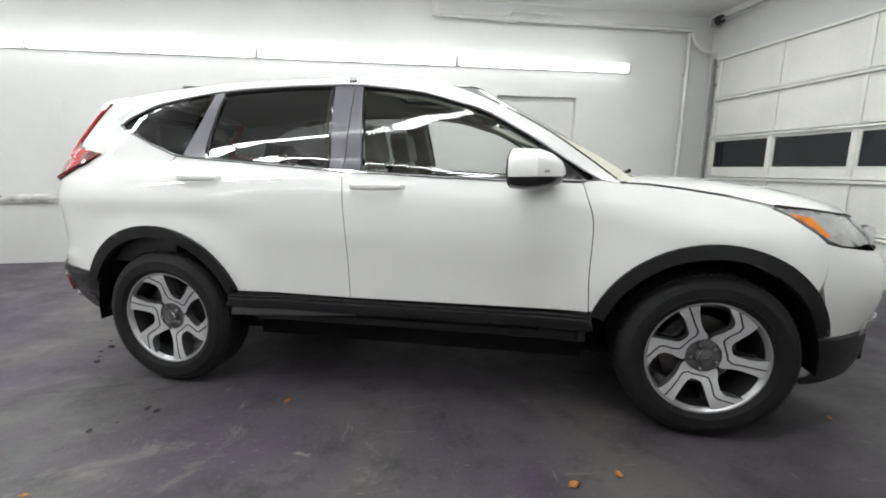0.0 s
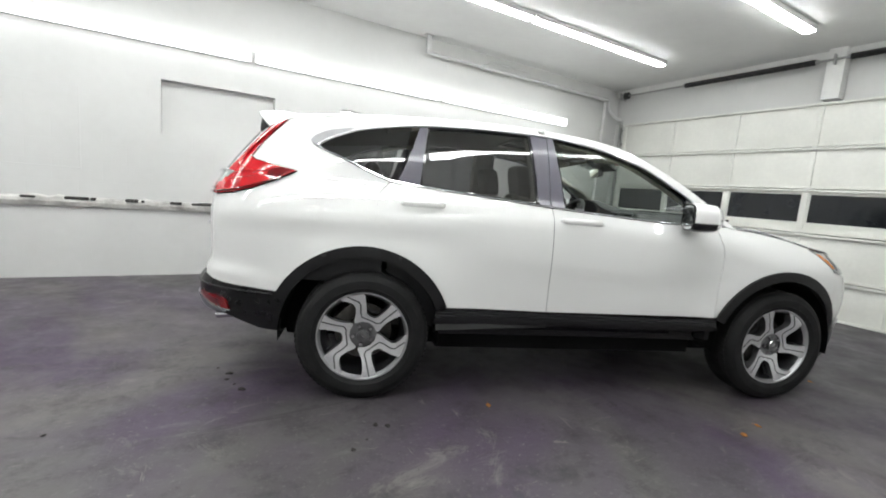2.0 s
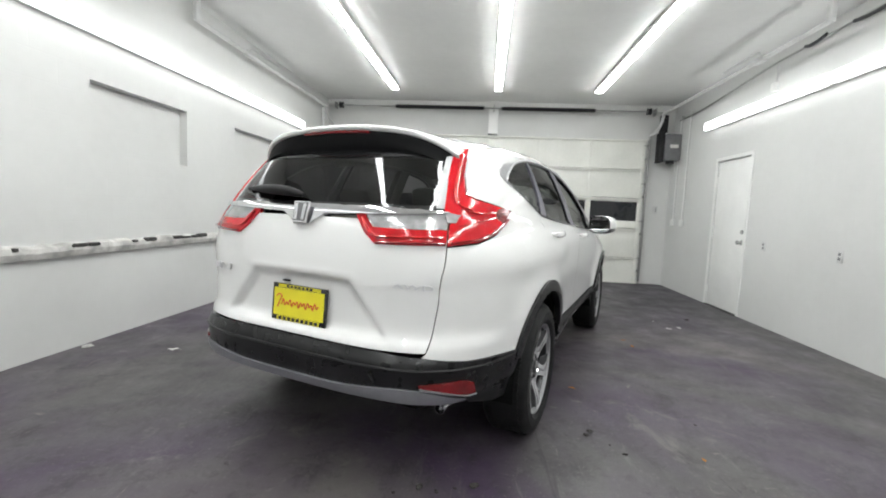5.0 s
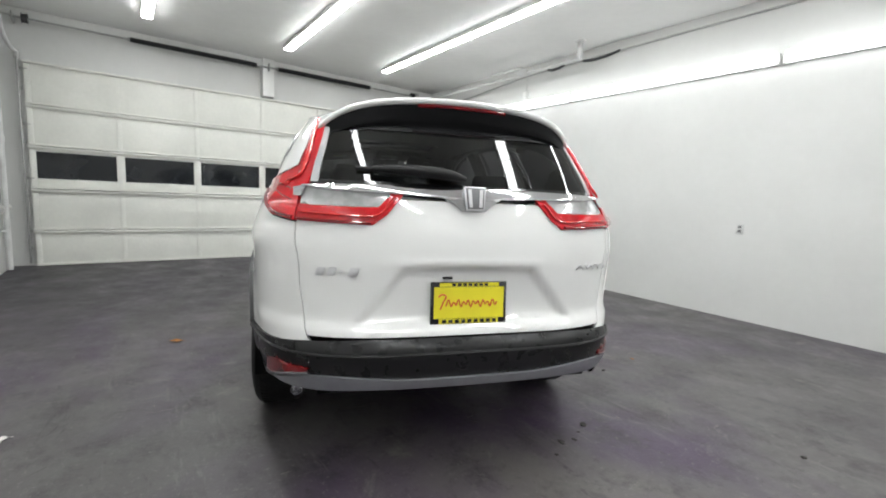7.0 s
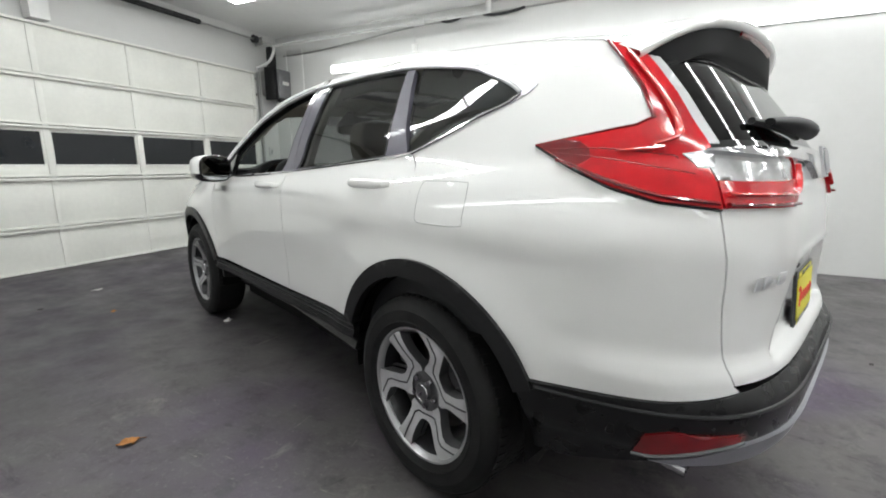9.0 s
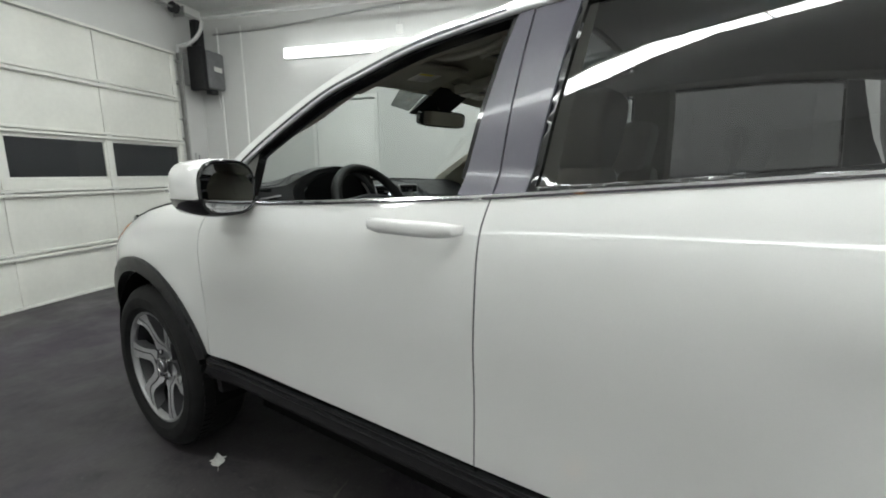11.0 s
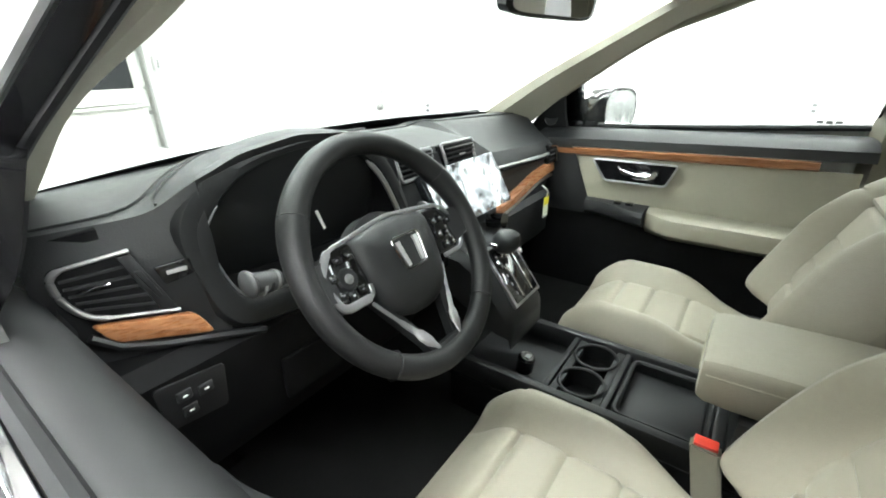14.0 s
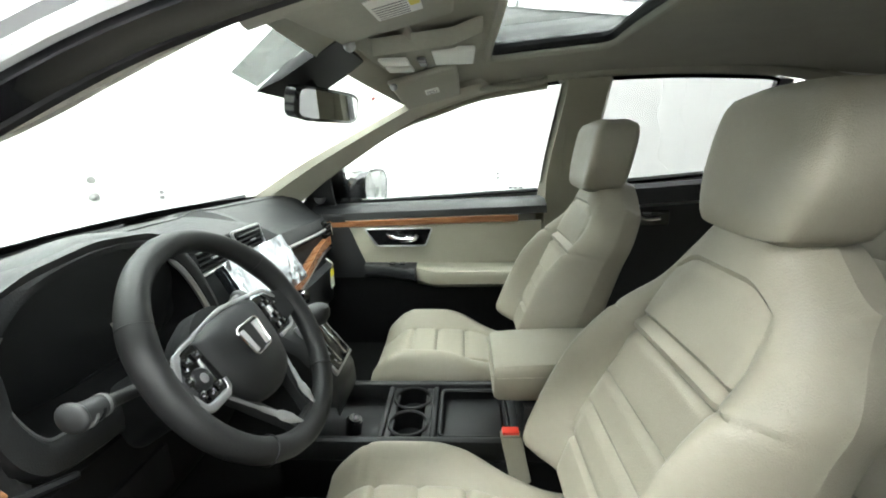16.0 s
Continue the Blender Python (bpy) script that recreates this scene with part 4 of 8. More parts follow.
# side-view lines shared by neighbouring panels
GAP_A = bend([(0.835, 0.545), (0.828, 0.70), (0.832, 0.93), (0.80, 1.055), (0.785, 1.104)])          # fender to front door
GAP_B = [(-0.278, 0.54), (-0.282, 0.80), (-0.295, 1.09), (-0.303, 1.153)]                           # front to rear door
GAP_C = bend([(-1.215, 0.85), (-1.255, 0.98), (-1.295, 1.10), (-1.275, 1.17), (-1.225, 1.228)])     # rear door to quarter
BELT = [(0.785, 1.104), (0.45, 1.116), (0.2, 1.126), (-0.303, 1.153)]
BELT_R = [(-0.303, 1.153), (-0.7, 1.183), (-1.069, 1.213), (-1.225, 1.228)]
A_LINE = bend([(0.86, 1.118), (0.691, 1.223), (0.568, 1.305), (0.361, 1.423), (0.20, 1.480), (0.044, 1.526), (-0.12, 1.552), (-0.303, 1.572), (-0.6, 1.578), (-0.861, 1.570), (-1.10, 1.552),
               (-1.376, 1.505), (-1.50, 1.462), (-1.58, 1.424), (-1.625, 1.393)])
Q_LOW = bend([(-1.625, 1.393), (-1.585, 1.366), (-1.501, 1.335), (-1.376, 1.283), (-1.262, 1.240), (-1.225, 1.228)])
ROOF_LINE = bend([(0.94, 1.105), (0.80, 1.212), (0.62, 1.338), (0.40, 1.462), (0.22, 1.540), (0.05, 1.580), (-0.15, 1.603), (-0.4, 1.617), (-0.8, 1.618), (-1.1, 1.605), (-1.4, 1.578), (-1.62, 1.555), (-1.80, 1.532)])
ROOF_Z = table(sorted((x, z) for x, z in ROOF_LINE), 0.012)


def both(make):
    for side, word in ((-1, "right"), (1, "left")):
        make(side, flank(side))


# ---- tail lamp outlines in side view / tail view, as runs
def ry(y, z):
    return (run_y(y, z), z)


LAMP = [(run_x(-1.725, 1.236), 1.236), (run_x(-1.86, 1.262), 1.262), (run_x(-1.955, 1.282), 1.282), (run_x(-1.985, 1.30), 1.30), (run_x(-1.935, 1.385), 1.385), (run_x(-1.868, 1.465), 1.465), (run_x(-1.815, 1.522), 1.522),
        ry(0.568, 1.505), ry(0.582, 1.44), ry(0.600, 1.36), ry(0.624, 1.268), ry(0.634, 1.22), ry(0.664, 1.19), ry(0.672, 1.14), ry(0.682, 1.082), (run_x(-2.05, 1.098), 1.098), (run_x(-1.95, 1.128), 1.128), (run_x(-1.83, 1.180), 1.180)]
GATE_EDGE = [ry(0.682, 1.082), ry(0.678, 0.97), ry(0.668, 0.85), ry(0.650, 0.72), ry(0.636, 0.648)]
CLAD_TOP_REAR = [ry(0.0, 0.640), ry(0.45, 0.640), ry(0.62, 0.632), (run_x(-2.10, 0.612), 0.612), (run_x(-1.92, 0.604), 0.604), (run_x(-1.775, 0.598), 0.598)]


def ledge(u, v):
    """The swelling just above the rear bumper, fading towards the wheel."""
    return 0.012 * math.exp(-((v - 0.668) / 0.032) ** 2) * step01(run_x(-1.82, 0.66), run_x(-2.02, 0.66), u)


def body_side(side, f):
    # fender
    arcf = arc(FW[0], FW[1], ARCH, 158, 36)
    out = GAP_A + [(0.80, 1.112), (0.86, 1.116), (0.94, 1.105), (1.05, 1.098), (1.2, 1.078), (1.35, 1.054), (1.50, 1.020), (1.60, 0.975), (1.70, 0.905), (1.742, 0.868), (1.745, 0.75)] + arcf[::-1]
    skin_part("front_fender", shell(inset(dense(xz(out)), 0.0022), f), PAINT, CAR)
    # doors
    fd = sub("front_door", CAR, "white front door with its window wound down" if side == 1 else "white front door with a closed window")
    out = list(reversed(GAP_A)) + GAP_B + BELT[::-1][1:]
    skin_part("door_skin", shell(inset(dense(out), 0.0022), f), PAINT, fd)
    rd = sub("rear_door", CAR, "white rear door with privacy glass")
    arcr = arc(RW[0], RW[1], ARCH, 21, 75)
    out = [(-0.278, 0.54)] + GAP_B[1:] + BELT_R[1:] + GAP_C[::-1][1:-1] + arcr[::-1]
    skin_part("door_skin", shell(inset(dense(out), 0.0022), f), PAINT, rd)
    for gap in (GAP_B, GAP_C):
        part("door_seam", sweep([lift(f, run_x(x, z), z, -0.0045) for x, z in dense(gap, 0.03, False)], 0.0045, 6), GREYBOX, rd, "shut line of the door")
    # quarter panel with the corner of the bumper
    arcq = arc(RW[0], RW[1], ARCH, 75, 150)
    up = [p for p in ROOF_LINE if p[0] < -0.31]
    upper = dense(xz(GAP_C[1:] + [(x, z) for x, z in Q_LOW[::-1][1:]]), closed=False)
    lamp_edge = [LAMP[i] for i in range(0, 7)]
    lamp_low = [LAMP[i] for i in (14, 15, 16, 17)]
    out = dense(xz(arcq[::-1]), closed=False) + upper
    out += [(run_x(x, z), z) for x, z in A_LINE[::-1] if x < -0.31][1:]
    out += dense(xz(up), closed=False) + [lamp_edge[6]] + dense(lamp_edge[::-1], 0.02, False)[1:]
    out += dense([LAMP[0]] + lamp_low[::-1] + GATE_EDGE[1:], 0.02, False)[1:] + dense(CLAD_TOP_REAR[2:], 0.02, False) + [(run_x(x, z), z) for x, z in arcq[-1:]]
    skin_part("quarter_panel", shell(inset(out, 0.0020), f, grid=0.026, relief=ledge), PAINT, CAR)
    # cant rail and A pillar
    out = [(run_x(x, z), z) for x, z in ROOF_LINE if x > -0.31] + [(run_x(x, z), z) for x, z in A_LINE[::-1] if x > -0.31] 
    skin_part("a_pillar", shell(inset(dense(out), 0.0006), f, depth=0.035), PAINT, CAR)
    # window surround: black frames, glass, pillar trims
    front = [(0.785, 1.104), (0.45, 1.116), (0.2, 1.126), (-0.215, 1.149), (-0.23, 1.30), (-0.262, 1.569)] + [p for p in A_LINE[::-1] if -0.25 < p[0] < 0.84]
    fo = dense(front)
    fi = inset(fo, 0.011 if side > 0 else 0.006)
    keep = [i for i, (x, z) in enumerate(fo) if z > belt(x) + 0.016]
    cutat = next((k for k in range(len(keep) - 1) if keep[k + 1] != keep[k] + 1), None)
    keep = keep if cutat is None else keep[cutat + 1:] + keep[:cutat + 1]
    skin_part("window_frame", shell([fo[i] for i in keep] + [fi[i] for i in keep[::-1]], f, -0.004, 0.022 if side > 0 else 0.03), GLOSSBLACK, fd, "black window frame")
    if side > 0:
        rim = [p for p in A_LINE if -0.25 < p[0] < 0.80]
        skin_part("frame_seal", shell(rim + [(x + 0.011, z + 0.018) for x, z in rim[::-1]], f, 0.0035, 0.006, grid=0.02), DARK, CAR, "black rubber seal along the roof edge")
    else:
        part("frame_trim", sweep([lift(f, x, z, -0.036) + Vector((0, 0, -0.004)) for x, z in [p for p in A_LINE if -0.22 < p[0] < 0.80]], 0.011, 8), IVORYVINYL, fd, "ivory trim over the door seal")
    if side == -1:
        skin_part("window_glass", shell([(x, z - 0.030 if z < belt(x) + 0.03 else z) for x, z in inset(dense(front), 0.012)], f, -0.018, 0.004), CLEAR, fd, "clear window glass")
    rear = [(-0.375, 1.161), (-0.7, 1.183), (-1.069, 1.213), (-1.066, 1.35), (-1.058, 1.553)] + [p for p in A_LINE[::-1] if -1.05 < p[0] < -0.40] + [(-0.41, 1.573)]
    skin_part("window_frame", shell(dense(rear), f, -0.004, 0.02, holes=[inset(dense(rear), 0.012)]), GLOSSBLACK, rd, "black window frame")
    skin_part("window_glass", shell(inset(dense(rear), 0.010), f, -0.012, 0.004), PRIVACY, rd, "dark privacy glass")
    quart = [(-1.20, 1.2275)] + [p for p in Q_LOW[::-1][1:]] + [p for p in A_LINE[::-1] if p[0] < -1.125][1:] + [(-1.12, 1.549), (-1.165, 1.33)]
    skin_part("quarter_window", shell(dense(xz(quart)), f, -0.006, 0.006), PRIVACY, CAR, "dark quarter window glass")
    bp = [(-0.215, 1.152), (-0.303, 1.156), (-0.303, 1.572), (-0.262, 1.569), (-0.23, 1.30)]
    skin_part("pillar_trim", shell(inset(dense(bp), 0.002), f, -0.001, 0.02), PILLAR, fd, "grey satin pillar trim")
    bp = [(-0.303, 1.156), (-0.375, 1.161), (-0.41, 1.573), (-0.303, 1.572)]
    skin_part("pillar_trim", shell(inset(dense(bp), 0.002), f, -0.001, 0.02), PILLAR, rd, "grey satin pillar trim")
    bp = [(-1.069, 1.213), (-1.200, 1.2265), (-1.165, 1.33), (-1.12, 1.549), (-1.058, 1.553), (-1.066, 1.35)]
    skin_part("pillar_trim", shell(inset(dense(bp), 0.002), f, -0.001, 0.02), PILLAR, rd, "grey satin pillar trim")
    # chrome line round the windows
    lower = [(0.80, 1.116)] + BELT[1:] + BELT_R[1:] + [(x, z) for x, z in Q_LOW[::-1][1:]]
    part("window_chrome", sweep([lift(f, *p, 0.002) - Vector((0, 0, 0.003)) for p in dense(xz(lower), 0.05, False)], 0.0085, 8, flat=0.8), CHROME, CAR, "chrome strip round the windows")
    part("window_chrome", sweep([lift(f, run_x(x, z), z, 0.002) for x, z in A_LINE], 0.007, 8), SATIN, CAR, "chrome strip round the windows")
    wedge = [(-1.625, 1.397), (-1.585, 1.36), (-1.60, 1.362), (-1.655, 1.392), (-1.672, 1.413), (-1.655, 1.440), (-1.58, 1.478), (-1.47, 1.500), (-1.40, 1.508), (-1.376, 1.507), (-1.50, 1.464), (-1.58, 1.426)]
    skin_part("chrome_corner", shell(dense(xz(wedge)), f, 0.004, 0.006, grid=0.02), SILVER, CAR, "satin silver corner behind the quarter window")
    if side < 0:
        b = bmesh.new()
        for k in range(3):
            shell([(-0.150 + 0.022 * k, 1.160), (-0.133 + 0.022 * k, 1.160), (-0.133 + 0.022 * k, 1.170), (-0.150 + 0.022 * k, 1.170)], f, -0.016, 0.0, grid=0.02, bm=b)
        tagged(skin_part("glass_print", b, GREYBOX, fd, "small grey printed bars on the glass"), kind="stuff")
    # rubber strip at the foot of the window
    part("belt_seal", sweep([lift(f, x, z - 0.006, 0.0) - Vector((0, side * 0.014, 0)) for x, z in dense(BELT, 0.06, False)], 0.009, 8), DARK, fd, "black rubber belt seal")
    # sill and arch cladding
    sill = [(0.845, 0.545), (0.70, 0.530), (-0.278, 0.533), (-0.93, 0.545), (-0.945, 0.44), (-0.90, 0.345), (0.80, 0.345), (0.86, 0.44)]
    sc = sub("sill_cladding", CAR, "black plastic sill cladding")
    skin_part("sill_panel", shell(dense(sill), f, 0.010, 0.03, relief=lambda u, v: -0.10 * step01(0.462, 0.395, v) + 0.014 * math.exp(-((v - 0.478) / 0.014) ** 2)), CLADGLOSS, sc)
    part("sill_groove", sweep([lift(f, x, 0.508, 0.008) for x in np.linspace(-0.93, 0.84, 30)], 0.006, 6), DARK, sc)
    part("sill_groove", sweep([lift(f, x, 0.527, 0.008) for x in np.linspace(-0.93, 0.84, 30)], 0.004, 6), DARK, sc)
    rows = []
    for x in np.linspace(-0.93, -0.26, 14):
        k = (x + 0.93) / 0.67
        zt, zb, yo = 0.482 - 0.026 * k, 0.418 + 0.030 * k, 0.912 - 0.026 * k
        rows.append([Vector((x, side * y, z)) for y, z in ((0.888, zt), (yo - 0.004, zb + 0.012), (yo, zb), (yo - 0.012, zb - 0.010), (0.84, zb - 0.004), (0.84, zt))])
    part("sill_wing", loft(rows), CLADGLOSS, sc, "glossy rear wing of the sill")
    # The lip's near-black colour stands in for the shadow under the sill.
    part("step_foot", loft([[Vector((x, side * y, z)) for y, z in ((0.80, 0.43), (0.79, 0.40), (0.77, 0.37), (0.72, 0.345), (0.70, 0.43))] for x in np.linspace(-0.92, 0.80, 16)]), UNDERWING, sc, "dark lower lip of the sill")
    part("mud_flap", loft([[Vector((0.80 + dx, side * y, z)) for y, z in ((0.90, 0.52), (0.895, 0.40), (0.78, 0.38), (0.78, 0.52))] for dx in (0, 0.03)]), CLAD, sc)
    for (cx, cz), a0, a1, nm in ((FW, 160, 14, "front_arch_cladding"), (RW, 156, 22, "rear_arch_cladding")):
        o = arc(cx, cz, ARCH + 0.008, a0, a1) + arc(cx, cz, ARCH - 0.052, a1, a0)
        skin_part(nm, shell(dense(xz(o)), f, 0.016, 0.035, grid=0.022, relief=lambda u, v, cx=cx, cz=cz: 0.0), CLAD, CAR, "black wheel arch cladding")
        # liner of the wheel well
        rings = []
        for i in range(30):
            a = radians(186 - 192 * i / 29)
            px, pz = cx + 0.44 * math.cos(a), max(0.14, cz + 0.44 * math.sin(a))
            rings.append([Vector((px, side * y, pz)) for y in (0.885, 0.80, 0.56)])
        wl = loft(rings, False, False)
        part("wheel_well", wl, UNDER, CAR, "black wheel well liner")
        disc = [Vector((cx + 0.44 * math.cos(radians(186 - 192 * i / 29)), side * 0.56, max(0.14, cz + 0.44 * math.sin(radians(186 - 192 * i / 29))))) for i in range(30)]
        b = bmesh.new()
        b.faces.new([b.verts.new(p) for p in disc])
        part("inner_arch", b, UNDER, CAR)
    # door handles
    for x0, x1, z, par in ((-0.255, 0.008, 1.083, fd), (-1.172, -0.928, 1.117, rd)):
        h = sub("door_handle", par)
        pts = [(x0, 0.000), (x0 + 0.012, 0.022), (x0 + 0.05, 0.034), ((x0 + x1) / 2, 0.038), (x1 - 0.05, 0.034), (x1 - 0.012, 0.022), (x1, 0.0)]
        rings = []
        for (x, o), k in zip(pts, (0.5, 0.8, 1, 1, 1, 0.8, 0.5)):
            c = lift(f, x, z, 0)
            zz = z + 0.002 * (x - x0)
            rings.append([Vector((x, c.y + side * (o + 0.009 * math.cos(t)), zz + 0.017 * k * math.sin(t))) for t in [2 * math.pi * i / 12 for i in range(12)]])
        part("grip", loft(rings), PAINT, h)
        cup = arc((x0 + x1) / 2, z + 0.004, 1, 0, 360, 24)
        cup = [((x0 + x1) / 2 + (cx - (x0 + x1) / 2) * 0.075, z + 0.004 + (cz - z - 0.004) * 0.030) for cx, cz in cup[:-1]]
        skin_part("finger_cup", shell(cup, f, 0.0015, 0.0, grid=0.012, relief=lambda u, v, m=(x0 + x1) / 2, z=z: -0.0005), PAINT, h)
    # door mirror
    mr = sub("door_mirror", fd, "white and black door mirror")
    base = Vector((0.64, side * 0.845, 1.145))
    cx, cy, cz = 0.570, side * 0.985, 1.162

    def mring(x, ky, kz, dy=0.0, dz=0.0):
        return [Vector((x + 0.035, cy + side * dy + side * 0.105 * ky * (abs(math.cos(t)) ** 0.62) * (1 if math.cos(t) > 0 else -1), cz + dz + 0.083 * kz * (abs(math.sin(t)) ** 0.7) * (1 if math.sin(t) > 0 else -1))) for t in [2 * math.pi * i / 28 for i in range(28)]]
    face = Matrix.Translation((0.565, cy, cz)) @ Matrix.Rotation(radians(side * (20 if side < 0 else 14)), 4, "Z") @ Matrix.Translation((-0.565, -cy, -cz))
    rings = [mring(0.470, 0.96, 0.94), mring(0.480, 1.0, 1.0), mring(0.51, 1.0, 1.0, 0, 0.0), mring(0.56, 0.96, 0.95, -0.003), mring(0.61, 0.84, 0.82, -0.010, -0.004), mring(0.65, 0.58, 0.56, -0.022, -0.012), mring(0.668, 0.20, 0.20, -0.03, -0.016)]
    b = loft([[face.lerp(Matrix(), step01(0.535, 0.635, r[0].x)) @ p for p in r] for r in rings], True, True)
    up = bmesh.new()
    merge(up, b)
    for fc in up.faces:
        c = fc.calc_center_median()
        c = face.inverted() @ c
        fc.material_index = 0 if c.z > cz - 0.028 and c.x > 0.509 and (abs(c.y) > abs(cy) - 0.06 or c.x > 0.595) else 1
    part("mirror_shell", up, PAINT, mr, mats=(GLOSSBLACK,))
    gl = bmesh.new()
    gl.faces.new([gl.verts.new(face @ p) for p in mring(0.4625, 0.88, 0.86)])
    bmesh.ops.solidify(gl, geom=gl.faces[:], thickness=0.004)
    part("mirror_glass", gl, MIRROR, mr, "mirror glass")
    part("mirror_bezel", sweep([face @ p for p in mring(0.466, 0.92, 0.90)], 0.006, 8, closed=True), GLOSSBLACK, mr)
    ft = loft([[Vector((x, side * y, z)) for x, z in ((0.54, 1.100), (0.68, 1.098), (0.66, 1.125), (0.56, 1.132))] for y in (0.84, 0.87, 0.91, 0.95)])
    part("mirror_foot", ft, GLOSSBLACK, mr)
    part("turn_lamp", box(0.57, 0.635, min(cy + side * 0.085, cy + side * 0.098), max(cy + side * 0.085, cy + side * 0.098), cz - 0.012, cz - 0.002, 0.003), CLEARLENS, mr)
    sail = [(0.60, 1.128), (0.80, 1.112), (0.625, 1.268), (0.60, 1.265)]
    skin_part("mirror_sail", shell(dense([(x, z) for x, z in sail]), f, -0.002, 0.03), GLOSSBLACK, fd, "black mirror triangle")


both(body_side)

# fuel flap on the driver's side
fl = [(-1.35, 1.128), (-1.37, 1.134), (-1.52, 1.134), (-1.545, 1.12), (-1.55, 1.03), (-1.535, 1.004), (-1.38, 1.00), (-1.35, 1.008), (-1.343, 1.03), (-1.343, 1.11)]
fl = bend(fl, 4, True)
skin_part("fuel_flap", shell(dense(xz(fl)), flank(1), 0.0006, 0.003, grid=0.02), PAINT, CAR)
part("fuel_flap_seam", sweep([lift(flank(1), run_x(x, z), z, 0.0002) for x, z in fl], 0.0010, 5, closed=True), GREYBOX, CAR, "dark seam round the fuel flap")

# ---- roof, windscreen, bonnet as bowed patches between the flanks' edges
roof_mid = table([(0.32, 1.600), (0.15, 1.632), (0, 1.650), (-0.4, 1.676), (-0.9, 1.676), (-1.4, 1.658), (-1.8, 1.626), (-2.04, 1.602)][::-1], 0.05)


def edge_pt(x, side=1):
    return skin(run_x(x, ROOF_Z(x)), ROOF_Z(x), side)


def patch(rows, bm=None, thick=0.0):
    b = loft(rows, False, False)
    if thick:
        bmesh.ops.solidify(b, geom=b.faces[:], thickness=thick)
    return merge(bm, b) if bm is not None else b


def bowed(edge, mid, n=24, p=2.2):
    """A row from one edge over the middle to the other edge."""
    out = []
    for i in range(n + 1):
        u = -1 + 2 * i / n
        k = 1 - abs(u) ** p
        out.append(Vector((edge.x + (mid[0] - edge.x) * k, edge.y * u, edge.z + (mid[1] - edge.z) * k)))
    return out


# sunroof opening in the roof
SUN = (-0.55, 0.06, 0.40)
xs = [0.20, 0.12, SUN[1], -0.05, -0.15, -0.25, -0.35, -0.45, SUN[0], -0.65, -0.8, -0.95, -1.1, -1.25, -1.4, -1.55, -1.68, -1.80]
rows = []
for x in xs:
    k = step01(-0.2, 0.2, x)
    rows.append(bowed(edge_pt(x), (x + 0.10 * k, roof_mid(x + 0.10 * k)), 24, 2.4))
b = loft(rows, False, False)
cut = [fc for fc in b.faces if SUN[0] - 0.02 < fc.calc_center_median().x < SUN[1] + 0.05 and abs(fc.calc_center_median().y) < SUN[2]]
bmesh.ops.delete(b, geom=cut, context="FACES")
ROOF_ROWS = rows
skin_part("roof_panel", b, PAINT, CAR)
b = loft([[p - Vector((0, 0, 0.008)) for p in r if abs(p.y) < SUN[2] + 0.05] for r in rows[2:9]], False, False)
bmesh.ops.solidify(b, geom=b.faces[:], thickness=0.004)
part("sunroof_glass", b, glass("sunroof_glass_tint", (0.13, 0.14, 0.14)), CAR, "tinted sunroof glass", smooth=True)
part("roof_fin", loft([[Vector((-1.45 + dx, dy * w, roof_mid(-1.55) - 0.006 + h)) for dx, dy, h in ((0.09, 0, 0), (0.02, 1, 0), (-0.12, 1, 0), (-0.14, 0, 0), (-0.12, -1, 0), (0.02, -1, 0))] if w > 0.01 else [Vector((-1.45 + dx * 0.35 - 0.08, dy * 0.004, roof_mid(-1.55) + 0.055)) for dx, dy in ((0.09, 0), (0.02, 1), (-0.12, 1), (-0.14, 0), (-0.12, -1), (0.02, -1))] for w in (0.032, 0.003)]), PAINT, CAR, "shark fin aerial")
# windscreen
scr = []
for x, z in [p for p in ROOF_LINE if 0.19 < p[0] <= 0.95]:
    t = (0.95 - x) / 0.75
    e = skin(run_x(x, z), z)
    scr.append(bowed(e + Vector((0, -0.004, 0.002)), (1.10 + (0.30 - 1.10) * t, 1.125 + (1.606 - 1.125) * (t ** 0.93)), 24, 2.0))
SCREEN_ROWS = scr
b = loft(scr, False, False)
part("windscreen", b, SCREENGLASS, CAR, "clear windscreen")
b = bmesh.new()
loft([[p + Vector((-0.004, 0, -0.006)) for p in r] for r in ([bowed(Vector((e[0].x, e[-1].y * 1.0, e[0].z)), (e[12].x, e[12].z), 24, 2.0) for e in scr[:4]])], False, False, b)
part("screen_frit", b, GLOSSBLACK, CAR, "black band at the foot of the windscreen")
part("cowl", loft([bowed(Vector((0.90, 0.80, 1.095)), (1.08, 1.105), 16), bowed(Vector((1.02, 0.80, 1.085)), (1.20, 1.10), 16)], False, False), CLAD, CAR, "black cowl under the windscreen")
for yb, yt in ((0.30, -0.42), (-0.35, -0.70)):
    wp = sub("wiper", CAR)
    part("wiper_arm", sweep(curve([(1.10, yb + 0.35, 1.115), (1.06, yb + 0.1, 1.135), (1.03, yb - 0.2, 1.15)], 5), 0.008, 6), DARK, wp)
    part("wiper_blade", sweep(curve([(1.06, yb + 0.22, 1.132), (1.05, yb - 0.1, 1.150), (1.00, yb - 0.36, 1.155)], 5), 0.009, 6), DARK, wp)
